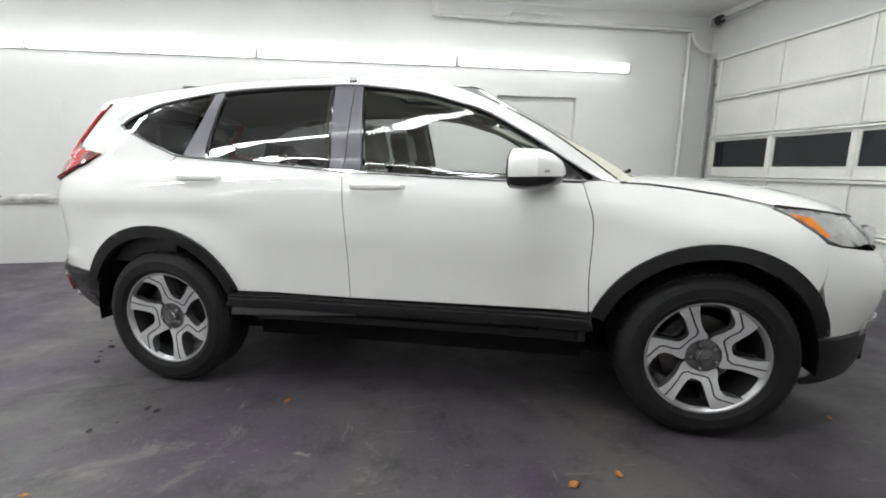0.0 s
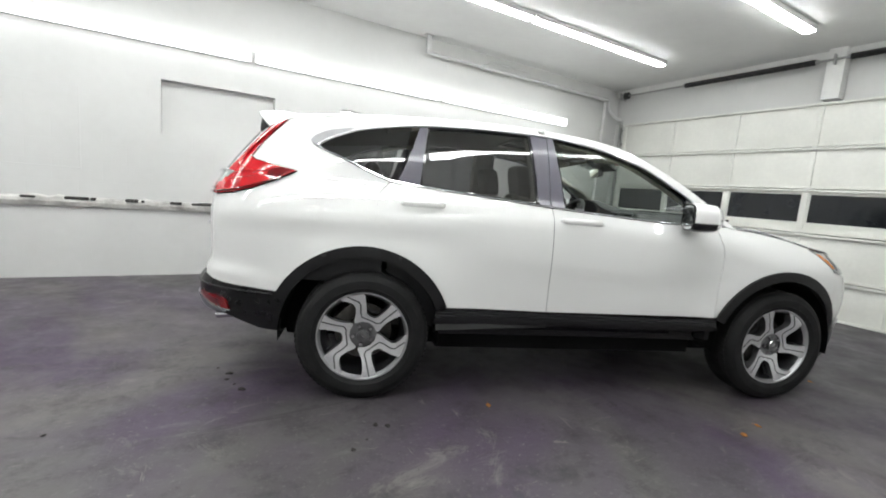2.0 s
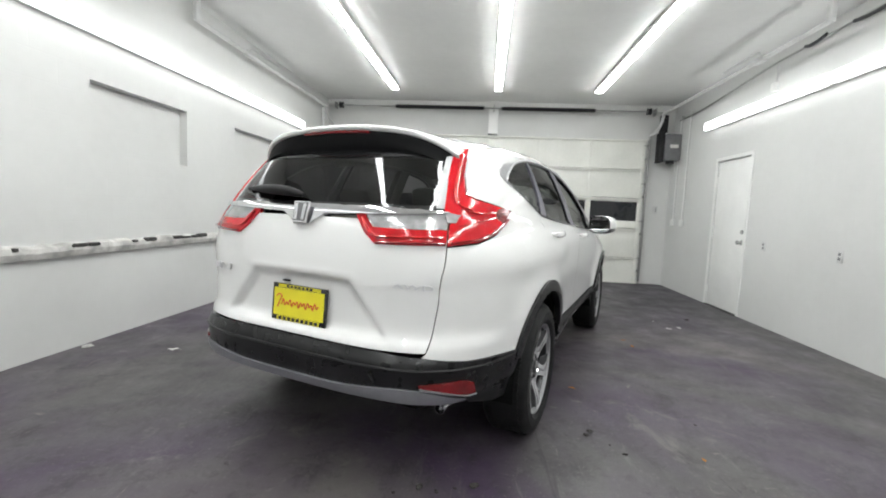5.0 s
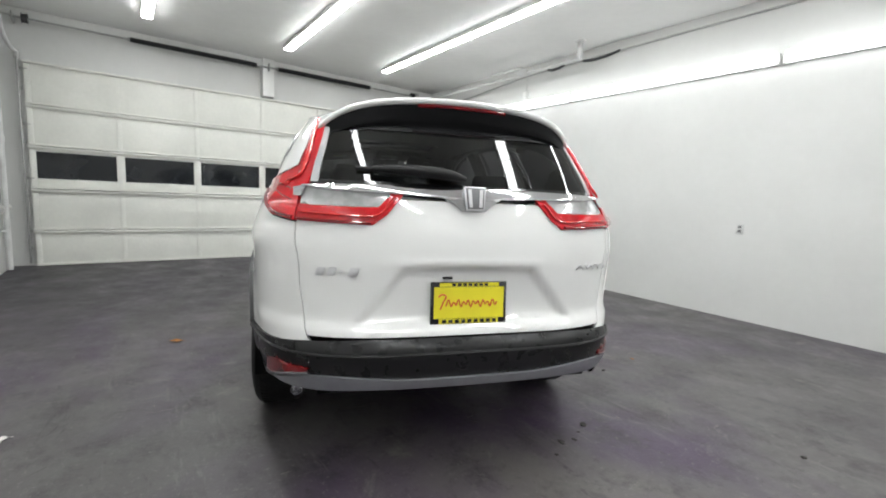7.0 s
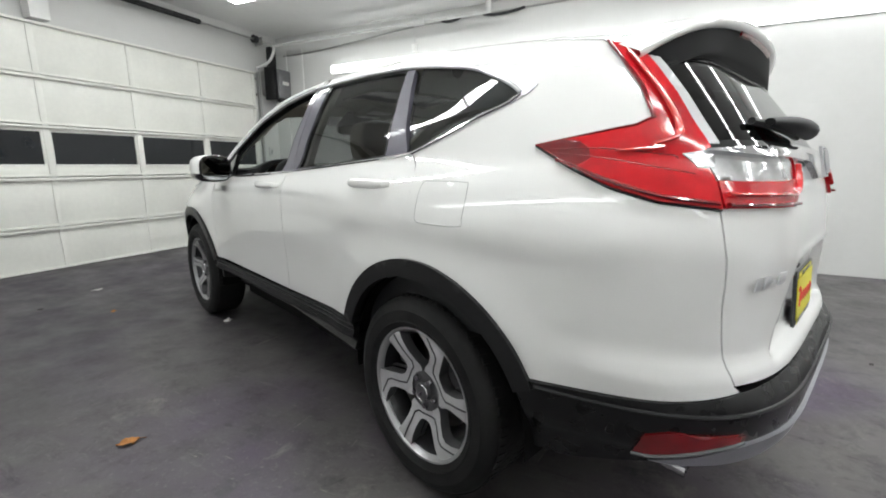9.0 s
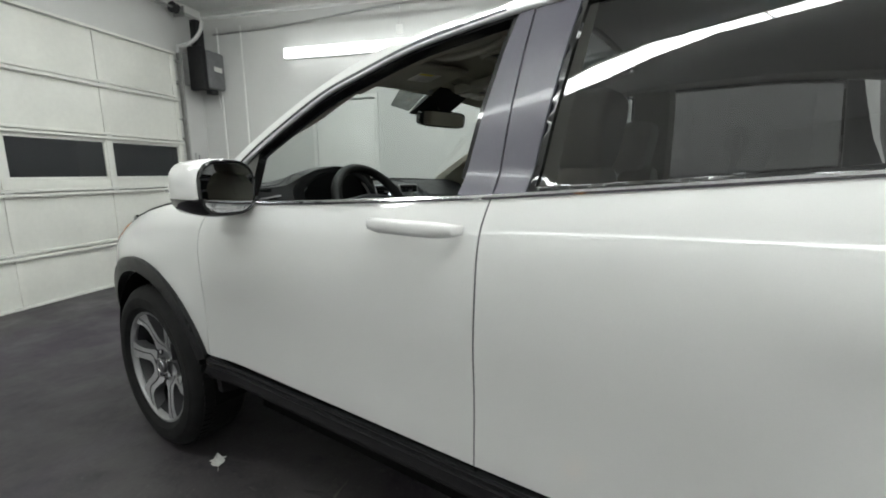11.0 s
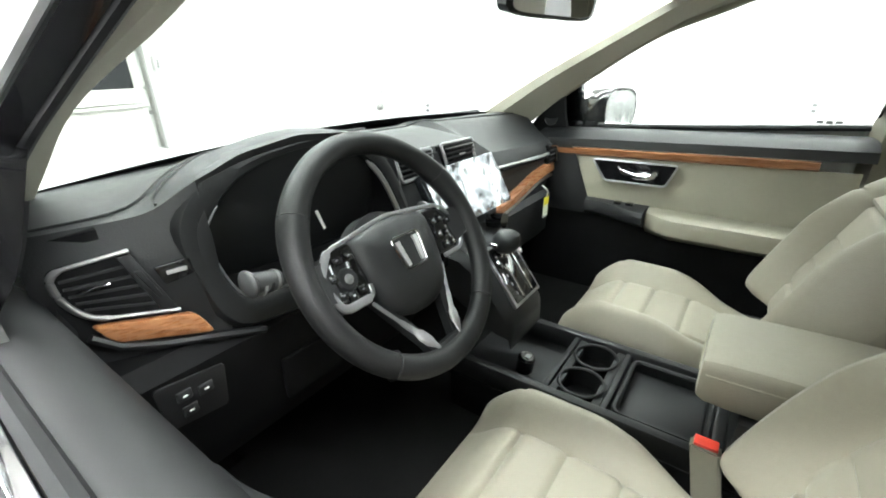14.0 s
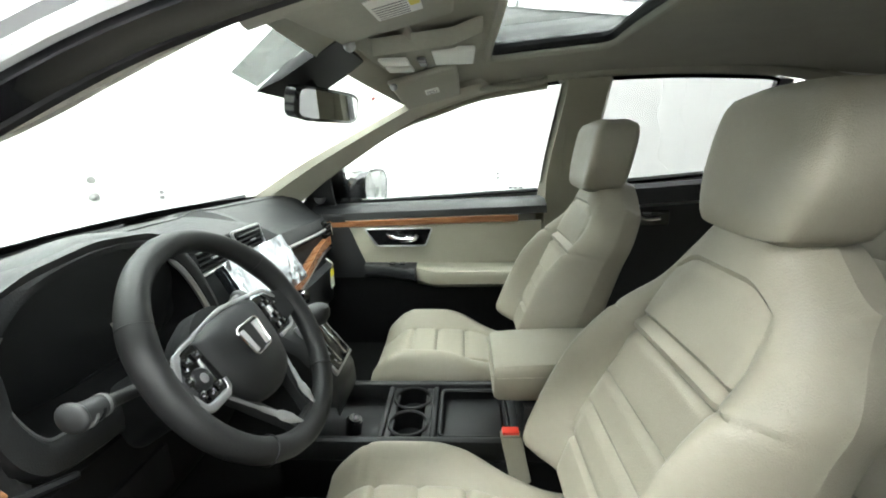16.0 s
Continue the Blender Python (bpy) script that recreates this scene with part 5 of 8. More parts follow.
# bonnet
BON = [(0.95, 1.104), (1.05, 1.100), (1.2, 1.081), (1.35, 1.057), (1.50, 1.024), (1.60, 1.000), (1.72, 0.985), (1.84, 0.972), (1.92, 0.962)]
rows = []
for x, z in BON:
    e = skin(run_x(x, z), z)
    t = (x - 0.95) / 0.97
    rows.append(bowed(e, (1.10 + 0.96 * t, 1.135 - 0.035 * t - 0.10 * t ** 3), 24, 2.6))
skin_part("bonnet", loft(rows, False, False), PAINT, CAR)
for side in (-1, 1):
    part("bonnet_seam", sweep([skin(run_x(x, z), z, side) + Vector((0, 0, 0.002)) for x, z in BON[:6]], 0.0022, 5), DARK, CAR, "dark bonnet shut line")

# ---- nose: bumper, grille, lamps
def ny(y, z):
    return (S_FRONT - run_y(y, z, False), z)


def nx(x, z):
    return (S_FRONT - run_x(x, z), z)


half = [nx(1.735, 0.872), nx(1.80, 0.856), nx(1.87, 0.846), ny(0.60, 0.81), ny(0.50, 0.72), ny(0.46, 0.62)]
lower = [nx(1.772, 0.445), nx(1.736, 0.70)]
outl = [(-a, c) for a, c in lower] + [(-a, c) for a, c in half] + half[::-1] + lower[::-1]
skin_part("front_bumper", shell(inset(dense(outl), 0.002), nose, -0.002, 0.02, grid=0.04), PAINT, CAR)
rows = []
for zz, tuck in ((0.472, 0.97), (0.468, 1.004), (0.45, 1.010), (0.40, 1.012), (0.35, 1.006), (0.30, 0.990), (0.25, 0.965), (0.235, 0.95), (0.23, 0.88)):
    edge = S_FRONT - run_x(1.768, max(zz, 0.45))
    row = []
    for k in range(49):
        p = nose(edge * (1 - k / 24), max(zz, 0.45))
        row.append(Vector((1.60 + (p.x - 1.60) * tuck, p.y * tuck, zz)))
    rows.append(row)
skin_part("front_bumper_skirt", loft(rows, False, False), CLAD, CAR, "black lower bumper")
gr = [ny(0.60, 0.80), ny(0.50, 0.72), ny(0.46, 0.62)]
outl = [(-a, c) for a, c in gr[::-1]] + [(-ny(0.56, 0.93)[0], 0.93), (ny(0.56, 0.93)[0], 0.93)] + gr
skin_part("grille_back", shell(dense(outl), nose, -0.02, 0.02, grid=0.04), GLOSSBLACK, CAR, "black radiator grille")
for zz in (0.66, 0.71, 0.76, 0.81):
    part("grille_bar", sweep([lift(nose, t, zz, -0.008) for t in np.linspace(-0.46, 0.46, 20)], 0.011, 6), GLOSSBLACK, CAR)
part("grille_chrome", sweep([lift(nose, t, 0.885 - 0.02 * (1 - (t / 0.55) ** 2), 0.004) for t in np.linspace(-0.55, 0.55, 24)], 0.024, 8, flat=1.2), CHROME, CAR, "chrome grille bar")
part("front_emblem", plate([(-0.07, 0.055), (0.07, 0.055), (0.055, -0.055), (-0.055, -0.055)], 0.012, Matrix.Translation(lift(nose, 0, 0.86, 0.02)) @ pose(0, 0, 0, 90, 0, 90), 0.004), CHROME, CAR, "plain chrome emblem plate")
for side in (-1, 1):
    hl = [nx(1.545, 1.012), nx(1.70, 0.992), nx(1.84, 0.972), ny(0.62, 0.955), ny(0.56, 0.91), ny(0.60, 0.87), nx(1.86, 0.852), nx(1.80, 0.862), nx(1.748, 0.882), nx(1.645, 0.952)]
    hl = [(side * a, c) for a, c in hl]
    lamp = sub("headlamp", CAR, "clear headlamp with an amber corner lens")
    skin_part("lens", shell(dense(hl), nose, 0.001, 0.02, grid=0.03), CLEARLENS, lamp)
    am = [nx(1.60, 0.985), nx(1.69, 0.968), nx(1.755, 0.892), nx(1.735, 0.895)]
    skin_part("amber_lens", shell(dense([(side * a, c) for a, c in am]), nose, 0.003, 0.004, grid=0.02), AMBER, lamp, "amber corner lens")
    part("headlamp_brow", sweep([lift(nose, side * a, c, 0.004) for a, c in dense([nx(1.545, 1.014), nx(1.70, 0.996), nx(1.84, 0.976), ny(0.60, 0.955)], 0.05, False)], 0.006, 6), GLOSSBLACK, lamp)
    fg = [ny(0.72, 0.52), ny(0.58, 0.52), ny(0.58, 0.44), ny(0.70, 0.44)]
    skin_part("fog_lamp", shell(dense([(side * a, c) for a, c in fg]), nose, 0.010, 0.01, grid=0.03), CLEARLENS, CAR)

# ---- tail: gate, glass, lamps, chrome bar, bumper
def tl(p, side=1):
    return (side * (p[0] - S_REAR), p[1])


def ty(y, z, side=1):
    return (side * (run_y(y, z) - S_REAR), z)


def gate_relief(t, z):
    """Recess for the plate and the fold above it."""
    y = abs(t) / (abs(ty(0.5, z)[0]) / 0.5)
    top = 0.925 - 0.006 * (y / 0.3) ** 2
    side_y = 0.285 + (0.915 - z) * 0.85
    d = min(top - z, (side_y - y) * 0.75, z - 0.675)
    r = -0.030 * step01(-0.004, 0.030, d)
    r += 0.006 * math.exp(-((z - 0.935) / 0.014) ** 2) * step01(0.34, 0.28, y)
    return r + 0.012 * math.exp(-((z - 0.668) / 0.032) ** 2)


gate_half = [ty(0.657, 1.18), ty(0.671, 1.14), ty(0.681, 1.082), ty(0.677, 0.97), ty(0.667, 0.85), ty(0.649, 0.72), ty(0.635, 0.648)]
outl = gate_half + [ty(0.4, 0.646)] + [(-a, c) for a, c in [ty(0.4, 0.646)]] + [(-a, c) for a, c in gate_half[::-1]]
tg = sub("tailgate", CAR, "white tailgate with a chrome bar")
skin_part("gate_skin", shell(inset(dense(outl), 0.0008), tail, 0.0, 0.012, grid=0.016, relief=gate_relief), PAINT, tg)
gl_half = [ty(0.655, 1.20), ty(0.651, 1.268), ty(0.625, 1.36), ty(0.605, 1.44), ty(0.588, 1.51)]
outl = [(-a, c) for a, c in gl_half] + gl_half[::-1]
skin_part("rear_window_border", shell(dense(outl), tail, 0.002, 0.014, holes=[inset(dense(outl), 0.045)], grid=0.03), GLOSSBLACK, tg, "black border of the rear window")
skin_part("rear_window", shell(inset(dense(outl), 0.040), tail, -0.001, 0.004, grid=0.04), REARGLASS, tg, "dark rear window glass")
for side in (-1, 1):
    strip = [ty(0.604, 1.235, side), ty(0.640, 1.235, side), ty(0.626, 1.268, side), ty(0.602, 1.36, side), ty(0.584, 1.44, side), ty(0.570, 1.505, side), ty(0.550, 1.505, side), ty(0.562, 1.44, side), ty(0.579, 1.36, side), ty(0.594, 1.30, side)]
    skin_part("window_side_chrome", shell(dense(strip), tail, 0.004, 0.006, grid=0.02), SILVERGREY, tg, "pale silver strip beside the rear window")
# chrome bar with the middle shield
bar_up = [ty(0.652, 1.214), ty(0.55, 1.221), ty(0.40, 1.226), ty(0.16, 1.228), ty(0.0, 1.228)]
bar_lo = [ty(0.0, 1.140), ty(0.05, 1.142), ty(0.075, 1.165), ty(0.12, 1.188), ty(0.40, 1.196), ty(0.55, 1.199), ty(0.652, 1.209)]
outl = dense(bar_up, 0.02, False) + [(-a, c) for a, c in dense(bar_up[::-1], 0.02, False)][1:] + [(-a, c) for a, c in dense(bar_lo[::-1], 0.02, False)] + dense(bar_lo, 0.02, False)[1:]
skin_part("chrome_bar", shell(outl, tail, 0.016, 0.02, grid=0.016, relief=lambda t, z: 0.008 * math.exp(-((z - 1.205) / 0.014) ** 2)), CHROME, tg, "chrome bar across the tailgate")
em = Matrix.Translation(lift(tail, 0, 1.183, 0.030)) @ pose(0, 0, 0, 90, 0, -90) @ pose(0, 0, 0, -12)
part("emblem_plate", plate([(-0.046, 0.048), (0.046, 0.048), (0.038, -0.048), (-0.038, -0.048)], 0.008, em, 0.003), SATIN, tg, "plain silver emblem plate")
part("emblem_field", plate([(-0.040, 0.042), (0.040, 0.042), (0.033, -0.042), (-0.033, -0.042)], 0.003, em @ pose(0, 0, 0.0065), 0.001), GREYBOX, tg, "dark emblem field")
part("emblem_mark", merge(plate([(-0.032, 0.036), (-0.018, 0.036), (-0.014, -0.036), (-0.026, -0.036)], 0.006, em @ pose(0, 0, 0.008)), plate([(0.032, 0.036), (0.018, 0.036), (0.014, -0.036), (0.026, -0.036)], 0.006, em @ pose(0, 0, 0.008))), SATIN, tg, "silver emblem bars")
# badges
bm_ = Matrix.Translation(lift(tail, ty(0.525, 0.90)[0], 0.902, 0.004)) @ pose(0, 0, 0, 90, 0, -90 - 12)
for bx, bw in ((-0.068, 0.030), (-0.024, 0.030), (0.012, 0.014), (0.058, 0.034)):
    hh = 0.015 if bw > 0.02 else 0.003
    part("model_badge", plate([(bx - bw / 2 - hh * 0.3, -hh), (bx + bw / 2 - hh * 0.3, -hh), (bx + bw / 2 + hh * 0.3, hh), (bx - bw / 2 + hh * 0.3, hh)], 0.004, bm_, 0.001), SATIN, tg, "plain silver badge bars")
lettering("drive_badge", "AWD", 0.050, 0.003, SATIN, Matrix.Translation(lift(tail, -ty(0.575, 0.915)[0], 0.915, 0.004)) @ pose(0, 0, 0, 90, 0, -90 + 13) @ Matrix.Diagonal((1.45, 0.6, 1, 1)), tg, "silver drive letters")
# plate
lp = sub("licence_plate", tg, "yellow dealer plate in a black frame")
PM = Matrix.Translation((-2.252, 0.003, 0.772)) @ pose(0, 0, 0, 90 - 4, 0, -90)
part("plate_frame", plate([(-0.163, -0.086), (0.163, -0.086), (0.163, 0.086), (-0.163, 0.086)], 0.010, PM, 0.003), GLOSSBLACK, lp, "black plate frame")
part("plate_sheet", plate([(-0.15, -0.062), (0.15, -0.062), (0.15, 0.066), (-0.15, 0.066)], 0.002, PM @ pose(0, 0, 0.0105)), YELLOW, lp, "bright yellow plate")
b = sweep([PM @ Vector((x, y, 0.0135)) for x, y in bend([(-0.132, 0.026), (-0.118, 0.036), (-0.100, 0.028), (-0.112, 0.004), (-0.124, -0.024)], 4)], 0.0030, 6)
sweep([PM @ Vector((x, y, 0.0135)) for x, y in bend([(-0.100 + 0.0105 * k, 0.010 * (1 if k % 2 else -1.1) + 0.006 * math.sin(k * 1.7)) for k in range(22)], 4)], 0.0026, 6, b)
part("plate_print", b, REDINK, lp, "red printed bars")
b = bmesh.new()
for k in range(9):
    plate([(-0.115 + k * 0.027, -0.081), (-0.097 + k * 0.027, -0.081), (-0.097 + k * 0.027, -0.067), (-0.115 + k * 0.027, -0.067)], 0.001, PM @ pose(0, 0, 0.0112), bm=b)
for k in range(7):
    plate([(-0.075 + k * 0.023, 0.070), (-0.059 + k * 0.023, 0.070), (-0.059 + k * 0.023, 0.081), (-0.075 + k * 0.023, 0.081)], 0.001, PM @ pose(0, 0, 0.0112), bm=b)
tagged(part("frame_print", b, GLOSSBLACK, lp, "black printed bars on the frame"), kind="stuff")
for z0, z1 in ((-0.083, -0.064), (0.068, 0.083)):
    part("frame_strip", plate([(-0.128, z0), (0.128, z0), (0.128, z1), (-0.128, z1)], 0.0006, PM @ pose(0, 0, 0.0102)), YELLOW, lp, "yellow strip of the frame")
part("gate_button", box(-2.250, -2.230, 0.075, 0.115, 0.868, 0.878, 0.003), DARK, tg)
# rear wiper
rw = sub("rear_wiper", tg)
wpt = [lift(tail, ty(a, c)[0] * (1 if a >= 0 else -1), c, o) for a, c, o in ((0.03, 1.255, 0.03), (0.12, 1.262, 0.045), (0.25, 1.272, 0.040), (0.40, 1.282, 0.025))]
part("wiper_arm", sweep(curve(wpt, 7), [0.010 + 0.022 * math.sin(math.pi * (k + 0.5) / 22) ** 0.7 for k in range(22)], 14, flat=0.75), DARK, rw)
part("wiper_blade", sweep(curve([lift(tail, ty(a, c)[0] * (1 if a >= 0 else -1), c, 0.012) for a, c in ((0.08, 1.262), (0.25, 1.278), (0.46, 1.290))], 5), 0.010, 6), DARK, rw)

# spoiler
rng_y = np.linspace(-0.605, 0.605, 29)
top_rows, bot_rows = [], []
sp = sub("spoiler", tg, "white roof spoiler with a black underside")


def sp_edge(y):
    k = abs(y) / 0.605
    return Vector((-2.055 + 0.10 * k ** 2.5 + 0.05 * k ** 8, y, 1.614 - 0.055 * k ** 2 - 0.075 * k ** 6))


rows = []
for t in np.linspace(0, 1, 8):
    r = []
    for y in rng_y:
        k = abs(y) / 0.605
        e = edge_pt(-1.80)
        ya = y / 0.605 * (e.y)
        u = abs(ya) / e.y
        a = Vector((-1.80, ya, e.z + (roof_mid(-1.80) - e.z) * (1 - u ** 2.4)))
        q = sp_edge(y)
        r.append(a.lerp(q, t) + Vector((0, 0, 0.012 * math.sin(math.pi * t) * (1 - k ** 4))))
    rows.append(r)
for dx, dz in ((-0.004, -0.010), (0.004, -0.022), (0.016, -0.026)):
    rows.append([sp_edge(y) + Vector((dx, 0, dz)) for y in rng_y])
skin_part("spoiler_top", loft(rows, False, False), PAINT, sp)
rows = []
for t in np.linspace(0, 1, 9):
    r = []
    for y in rng_y:
        k = abs(y) / 0.605
        q = sp_edge(y)
        zg = 1.490 - 0.045 * k ** 3
        g = lift(tail, ty(abs(y) * 0.97, zg)[0] * (1 if y >= 0 else -1), zg, -0.004)
        q = q + Vector((0.014, 0, -0.024))
        m = q.lerp(g, t) + Vector((-0.020 * math.sin(math.pi * t) * k ** 2, 0, -0.040 * math.sin(math.pi * min(1, t * 1.15)) * (0.35 + 0.65 * k ** 3)))
        r.append(m)
    rows.append(r)
skin_part("spoiler_underside", loft(rows, False, False), UNDERWING, sp, "gloss black underside")
part("high_brake_lamp", sweep([sp_edge(y) + Vector((0.016, 0, -0.030)) for y in np.linspace(-0.20, 0.20, 12)], 0.009, 8), REDDEEP, sp, "deep red brake lamp strip")


# tail lamps
def tail_lamp(side, f):
    lamp = sub("tail_lamp", CAR, "red hockey-stick tail lamp")
    out = dense(LAMP, 0.015)
    skin_part("lens", shell(inset(out, 0.0015), f, 0.006, 0.03, grid=0.015, relief=lambda u, v: 0.006 * step01(1.30, 1.22, v)), REDLENS, lamp)
    gate = [ty(0.676, 1.085, side), ty(0.402, 1.078, side), ty(0.345, 1.12, side), ty(0.285, 1.192, side), ty(0.328, 1.196, side), ty(0.380, 1.146, side), ty(0.47, 1.143, side), ty(0.62, 1.144, side), ty(0.668, 1.146, side)]
    skin_part("gate_lens", shell(dense(gate, 0.012), tail, 0.010, 0.02, grid=0.012), REDLENS, lamp)
    clear = [ty(0.662, 1.210, side), ty(0.55, 1.205, side), ty(0.40, 1.203, side), ty(0.330, 1.198, side), ty(0.382, 1.147, side), ty(0.62, 1.146, side), ty(0.664, 1.148, side)]
    skin_part("clear_lens", shell(dense(clear, 0.012), tail, 0.006, 0.01, grid=0.012), CLEARLENS, lamp, "clear silver lens")
    # darker foot and ribs moulded into the lens
    low = [(run_x(-1.80, 1.192), 1.192), (run_x(-1.93, 1.146), 1.146), (run_x(-2.05, 1.110), 1.110), ry(0.69, 1.095)]
    part("lens_foot", sweep([lift(f, u, v, 0.012) for u, v in bend(low, 5)], 0.011, 8, flat=0.5), REDDEEP, lamp)
    part("lens_foot", sweep([lift(tail, u, v, 0.016) for u, v in bend([ty(0.672, 1.092, side), ty(0.52, 1.088, side), ty(0.408, 1.086, side)], 5)], 0.009, 8, flat=0.5), REDDEEP, lamp)
    for k, off_ in ((0.30, 0.0), (0.62, 0.0)):
        rib = [(run_x(-1.76 - 0.03 * k, 1.232 - 0.03 * k), 1.232 - 0.03 * k), (run_x(-1.90, 1.245 - 0.075 * k), 1.245 - 0.075 * k), (run_x(-2.03, 1.235 - 0.10 * k), 1.235 - 0.10 * k), ry(0.70, 1.225 - 0.105 * k)]
        part("lens_rib", sweep([lift(f, u, v, 0.0105) for u, v in bend(rib, 5)], 0.0035, 6, flat=0.6), REDDEEP, lamp)
    part("lens_edge", sweep([lift(f, u, v, 0.006) for u, v in dense(LAMP[:7], 0.02, False)], 0.006, 8, flat=0.6), REDDEEP, lamp)
    tip = [(run_x(-1.732, 1.235), 1.235), (run_x(-1.80, 1.247), 1.247), (run_x(-1.845, 1.240), 1.240), (run_x(-1.87, 1.222), 1.222), (run_x(-1.88, 1.196), 1.196), (run_x(-1.855, 1.176), 1.176), (run_x(-1.81, 1.192), 1.192)]
    skin_part("lens_tip", shell(dense(tip, 0.012), f, 0.0128, 0.004, grid=0.015), REDDEEP, lamp, "deep red tip of the lens")
    glow_bar = [(run_x(-1.93, 1.215), 1.215), (run_x(-2.02, 1.222), 1.222), ry(0.715, 1.228), ry(0.668, 1.255), ry(0.640, 1.33), ry(0.618, 1.42), ry(0.602, 1.485)]
    part("light_guide", sweep([lift(f, u, v, 0.0125) for u, v in bend(glow_bar, 5)], [0.005] + [0.010] * 28 + [0.008, 0.006], 8, flat=0.5), REDBRIGHT, lamp, "bright red light guide")
    part("light_guide", sweep([lift(tail, u, v, 0.0135) for u, v in bend([ty(0.662, 1.116, side), ty(0.50, 1.112, side), ty(0.385, 1.116, side), ty(0.318, 1.182, side)], 5)], 0.008, 8, flat=0.5), REDBRIGHT, lamp, "bright red light guide")
    part("lens_frame", sweep([lift(f, u, v, 0.004) for u, v in dense(LAMP[14:] + LAMP[:1], 0.03, False)], 0.004, 6), GLOSSBLACK, lamp)
    ch = [ry(0.66, 1.172), ry(0.688, 1.172), ry(0.690, 1.205), ry(0.640, 1.216)]
    skin_part("clear_corner", shell(dense(ch, 0.012), f, 0.0145, 0.004, grid=0.012), CLEARLENS, lamp)


both(tail_lamp)

# rear bumper cladding, skid plate, reflectors, exhaust
top = [tl(p) for p in CLAD_TOP_REAR]
bot = [ty(0.0, 0.455), ty(0.45, 0.458), ty(0.62, 0.450), tl((run_x(-2.09, 0.42), 0.42)), tl((run_x(-1.90, 0.372), 0.372)), tl((run_x(-1.76, 0.365), 0.365))]
arch_end = [tl((run_x(x, z), z)) for x, z in arc(RW[0], RW[1], ARCH - 0.05, 150, 180, 8)]
outl = [(-a, c) for a, c in dense(top[::-1], 0.03, False)] + dense(top, 0.03, False)[1:] + arch_end + dense(bot[::-1], 0.03, False)[1:] + [(-a, c) for a, c in dense(bot, 0.03, False)][1:] + [(-a, c) for a, c in arch_end[::-1]]
rb = sub("rear_bumper", CAR, "black rear bumper with a silver skid plate")


def bump_relief(t, z):
    r = 0.008 * math.exp(-((z - 0.60) / 0.03) ** 2) * step01(0.645, 0.615, z)
    return r - 0.018 * step01(0.50, 0.44, z)


skin_part("bumper_cladding", shell(outl, tail, 0.004, 0.035, grid=0.025, relief=bump_relief), BUMPERBLACK, rb)
part("bumper_step", sweep([lift(tail, a, 0.586, 0.008) for a in np.linspace(-1.0, 1.0, 50)], 0.010, 8, flat=0.6), CLAD, rb)
half = [ty(0.0, 0.488), ty(0.25, 0.490), ty(0.42, 0.502), ty(0.55, 0.510), ty(0.66, 0.500), ty(0.73, 0.470), ty(0.768, 0.445)]
lowr = [ty(0.74, 0.440), ty(0.70, 0.440), ty(0.60, 0.444), ty(0.45, 0.452), ty(0.25, 0.448), ty(0.0, 0.446)]
outl = [(-a, c) for a, c in bend(half, 4)[::-1]] + bend(half, 4)[1:] + bend(lowr, 4) + [(-a, c) for a, c in bend(lowr, 4)[::-1]][1:]
skin_part("skid_plate", shell(dense(outl, 0.03), tail, 0.006, 0.03, grid=0.025, relief=lambda t, z: 0.008 * step01(0.43, 0.48, z)), SKID, rb, "silver painted skid plate")
for side in (-1, 1):
    rf = [ty(0.628, 0.532, side), ty(0.76, 0.540, side), tl((run_x(-2.07, 0.522), 0.522), side), tl((run_x(-2.045, 0.466), 0.466), side), ty(0.765, 0.468, side), ty(0.70, 0.498, side), ty(0.632, 0.516, side)]
    skin_part("reflector", shell(dense(rf, 0.02), tail, 0.012, 0.010, grid=0.02), REDDEEP, rb, "deep red reflector")
    part("reflector_bezel", sweep([lift(tail, *q, 0.014) for q in bend(rf[3:] , 5)], 0.0045, 6), GREYBOX, rb, "dark grey lip under the reflector")
    ex = lathe([(0.0, 0.06), (0.017, 0.06), (0.020, 0.0), (0.023, 0.0), (0.023, 0.16), (0.018, 0.2)], 20, Matrix.Translation((-2.150, side * 0.680, 0.402)) @ pose(0, 0, 0, 0, 84, 0))
    part("exhaust_tip", ex, CHROME, CAR, "chrome exhaust tip")
# underbody
ub = loft([[Vector((x, y, z)) for y, z in ((-w, 0.50), (-w, h), (w, h), (w, 0.50))] for x, w, h in ((-2.20, 0.60, 0.40), (-1.80, 0.56, 0.30), (-1.79, 0.55, 0.26), (-0.90, 0.55, 0.24), (-0.89, 0.715, 0.25), (0.84, 0.715, 0.25), (0.85, 0.55, 0.22), (1.80, 0.55, 0.22), (2.10, 0.60, 0.30))])
part("underbody", ub, UNDER, CAR, "black underbody")
for side in (-1, 1):
    b = shell(dense(xz([(-1.72, 0.34), (-1.72, 0.62), (-0.95, 0.95), (0.83, 0.95), (0.86, 0.52), (0.80, 0.47), (-0.88, 0.47), (-0.98, 0.75), (-1.345, 0.86), (-1.70, 0.75)][3:7] + [(-0.92, 0.95)])), flank(side), -0.022, 0.0, grid=0.06)
    skin_part("door_core", b, UNDER, CAR)


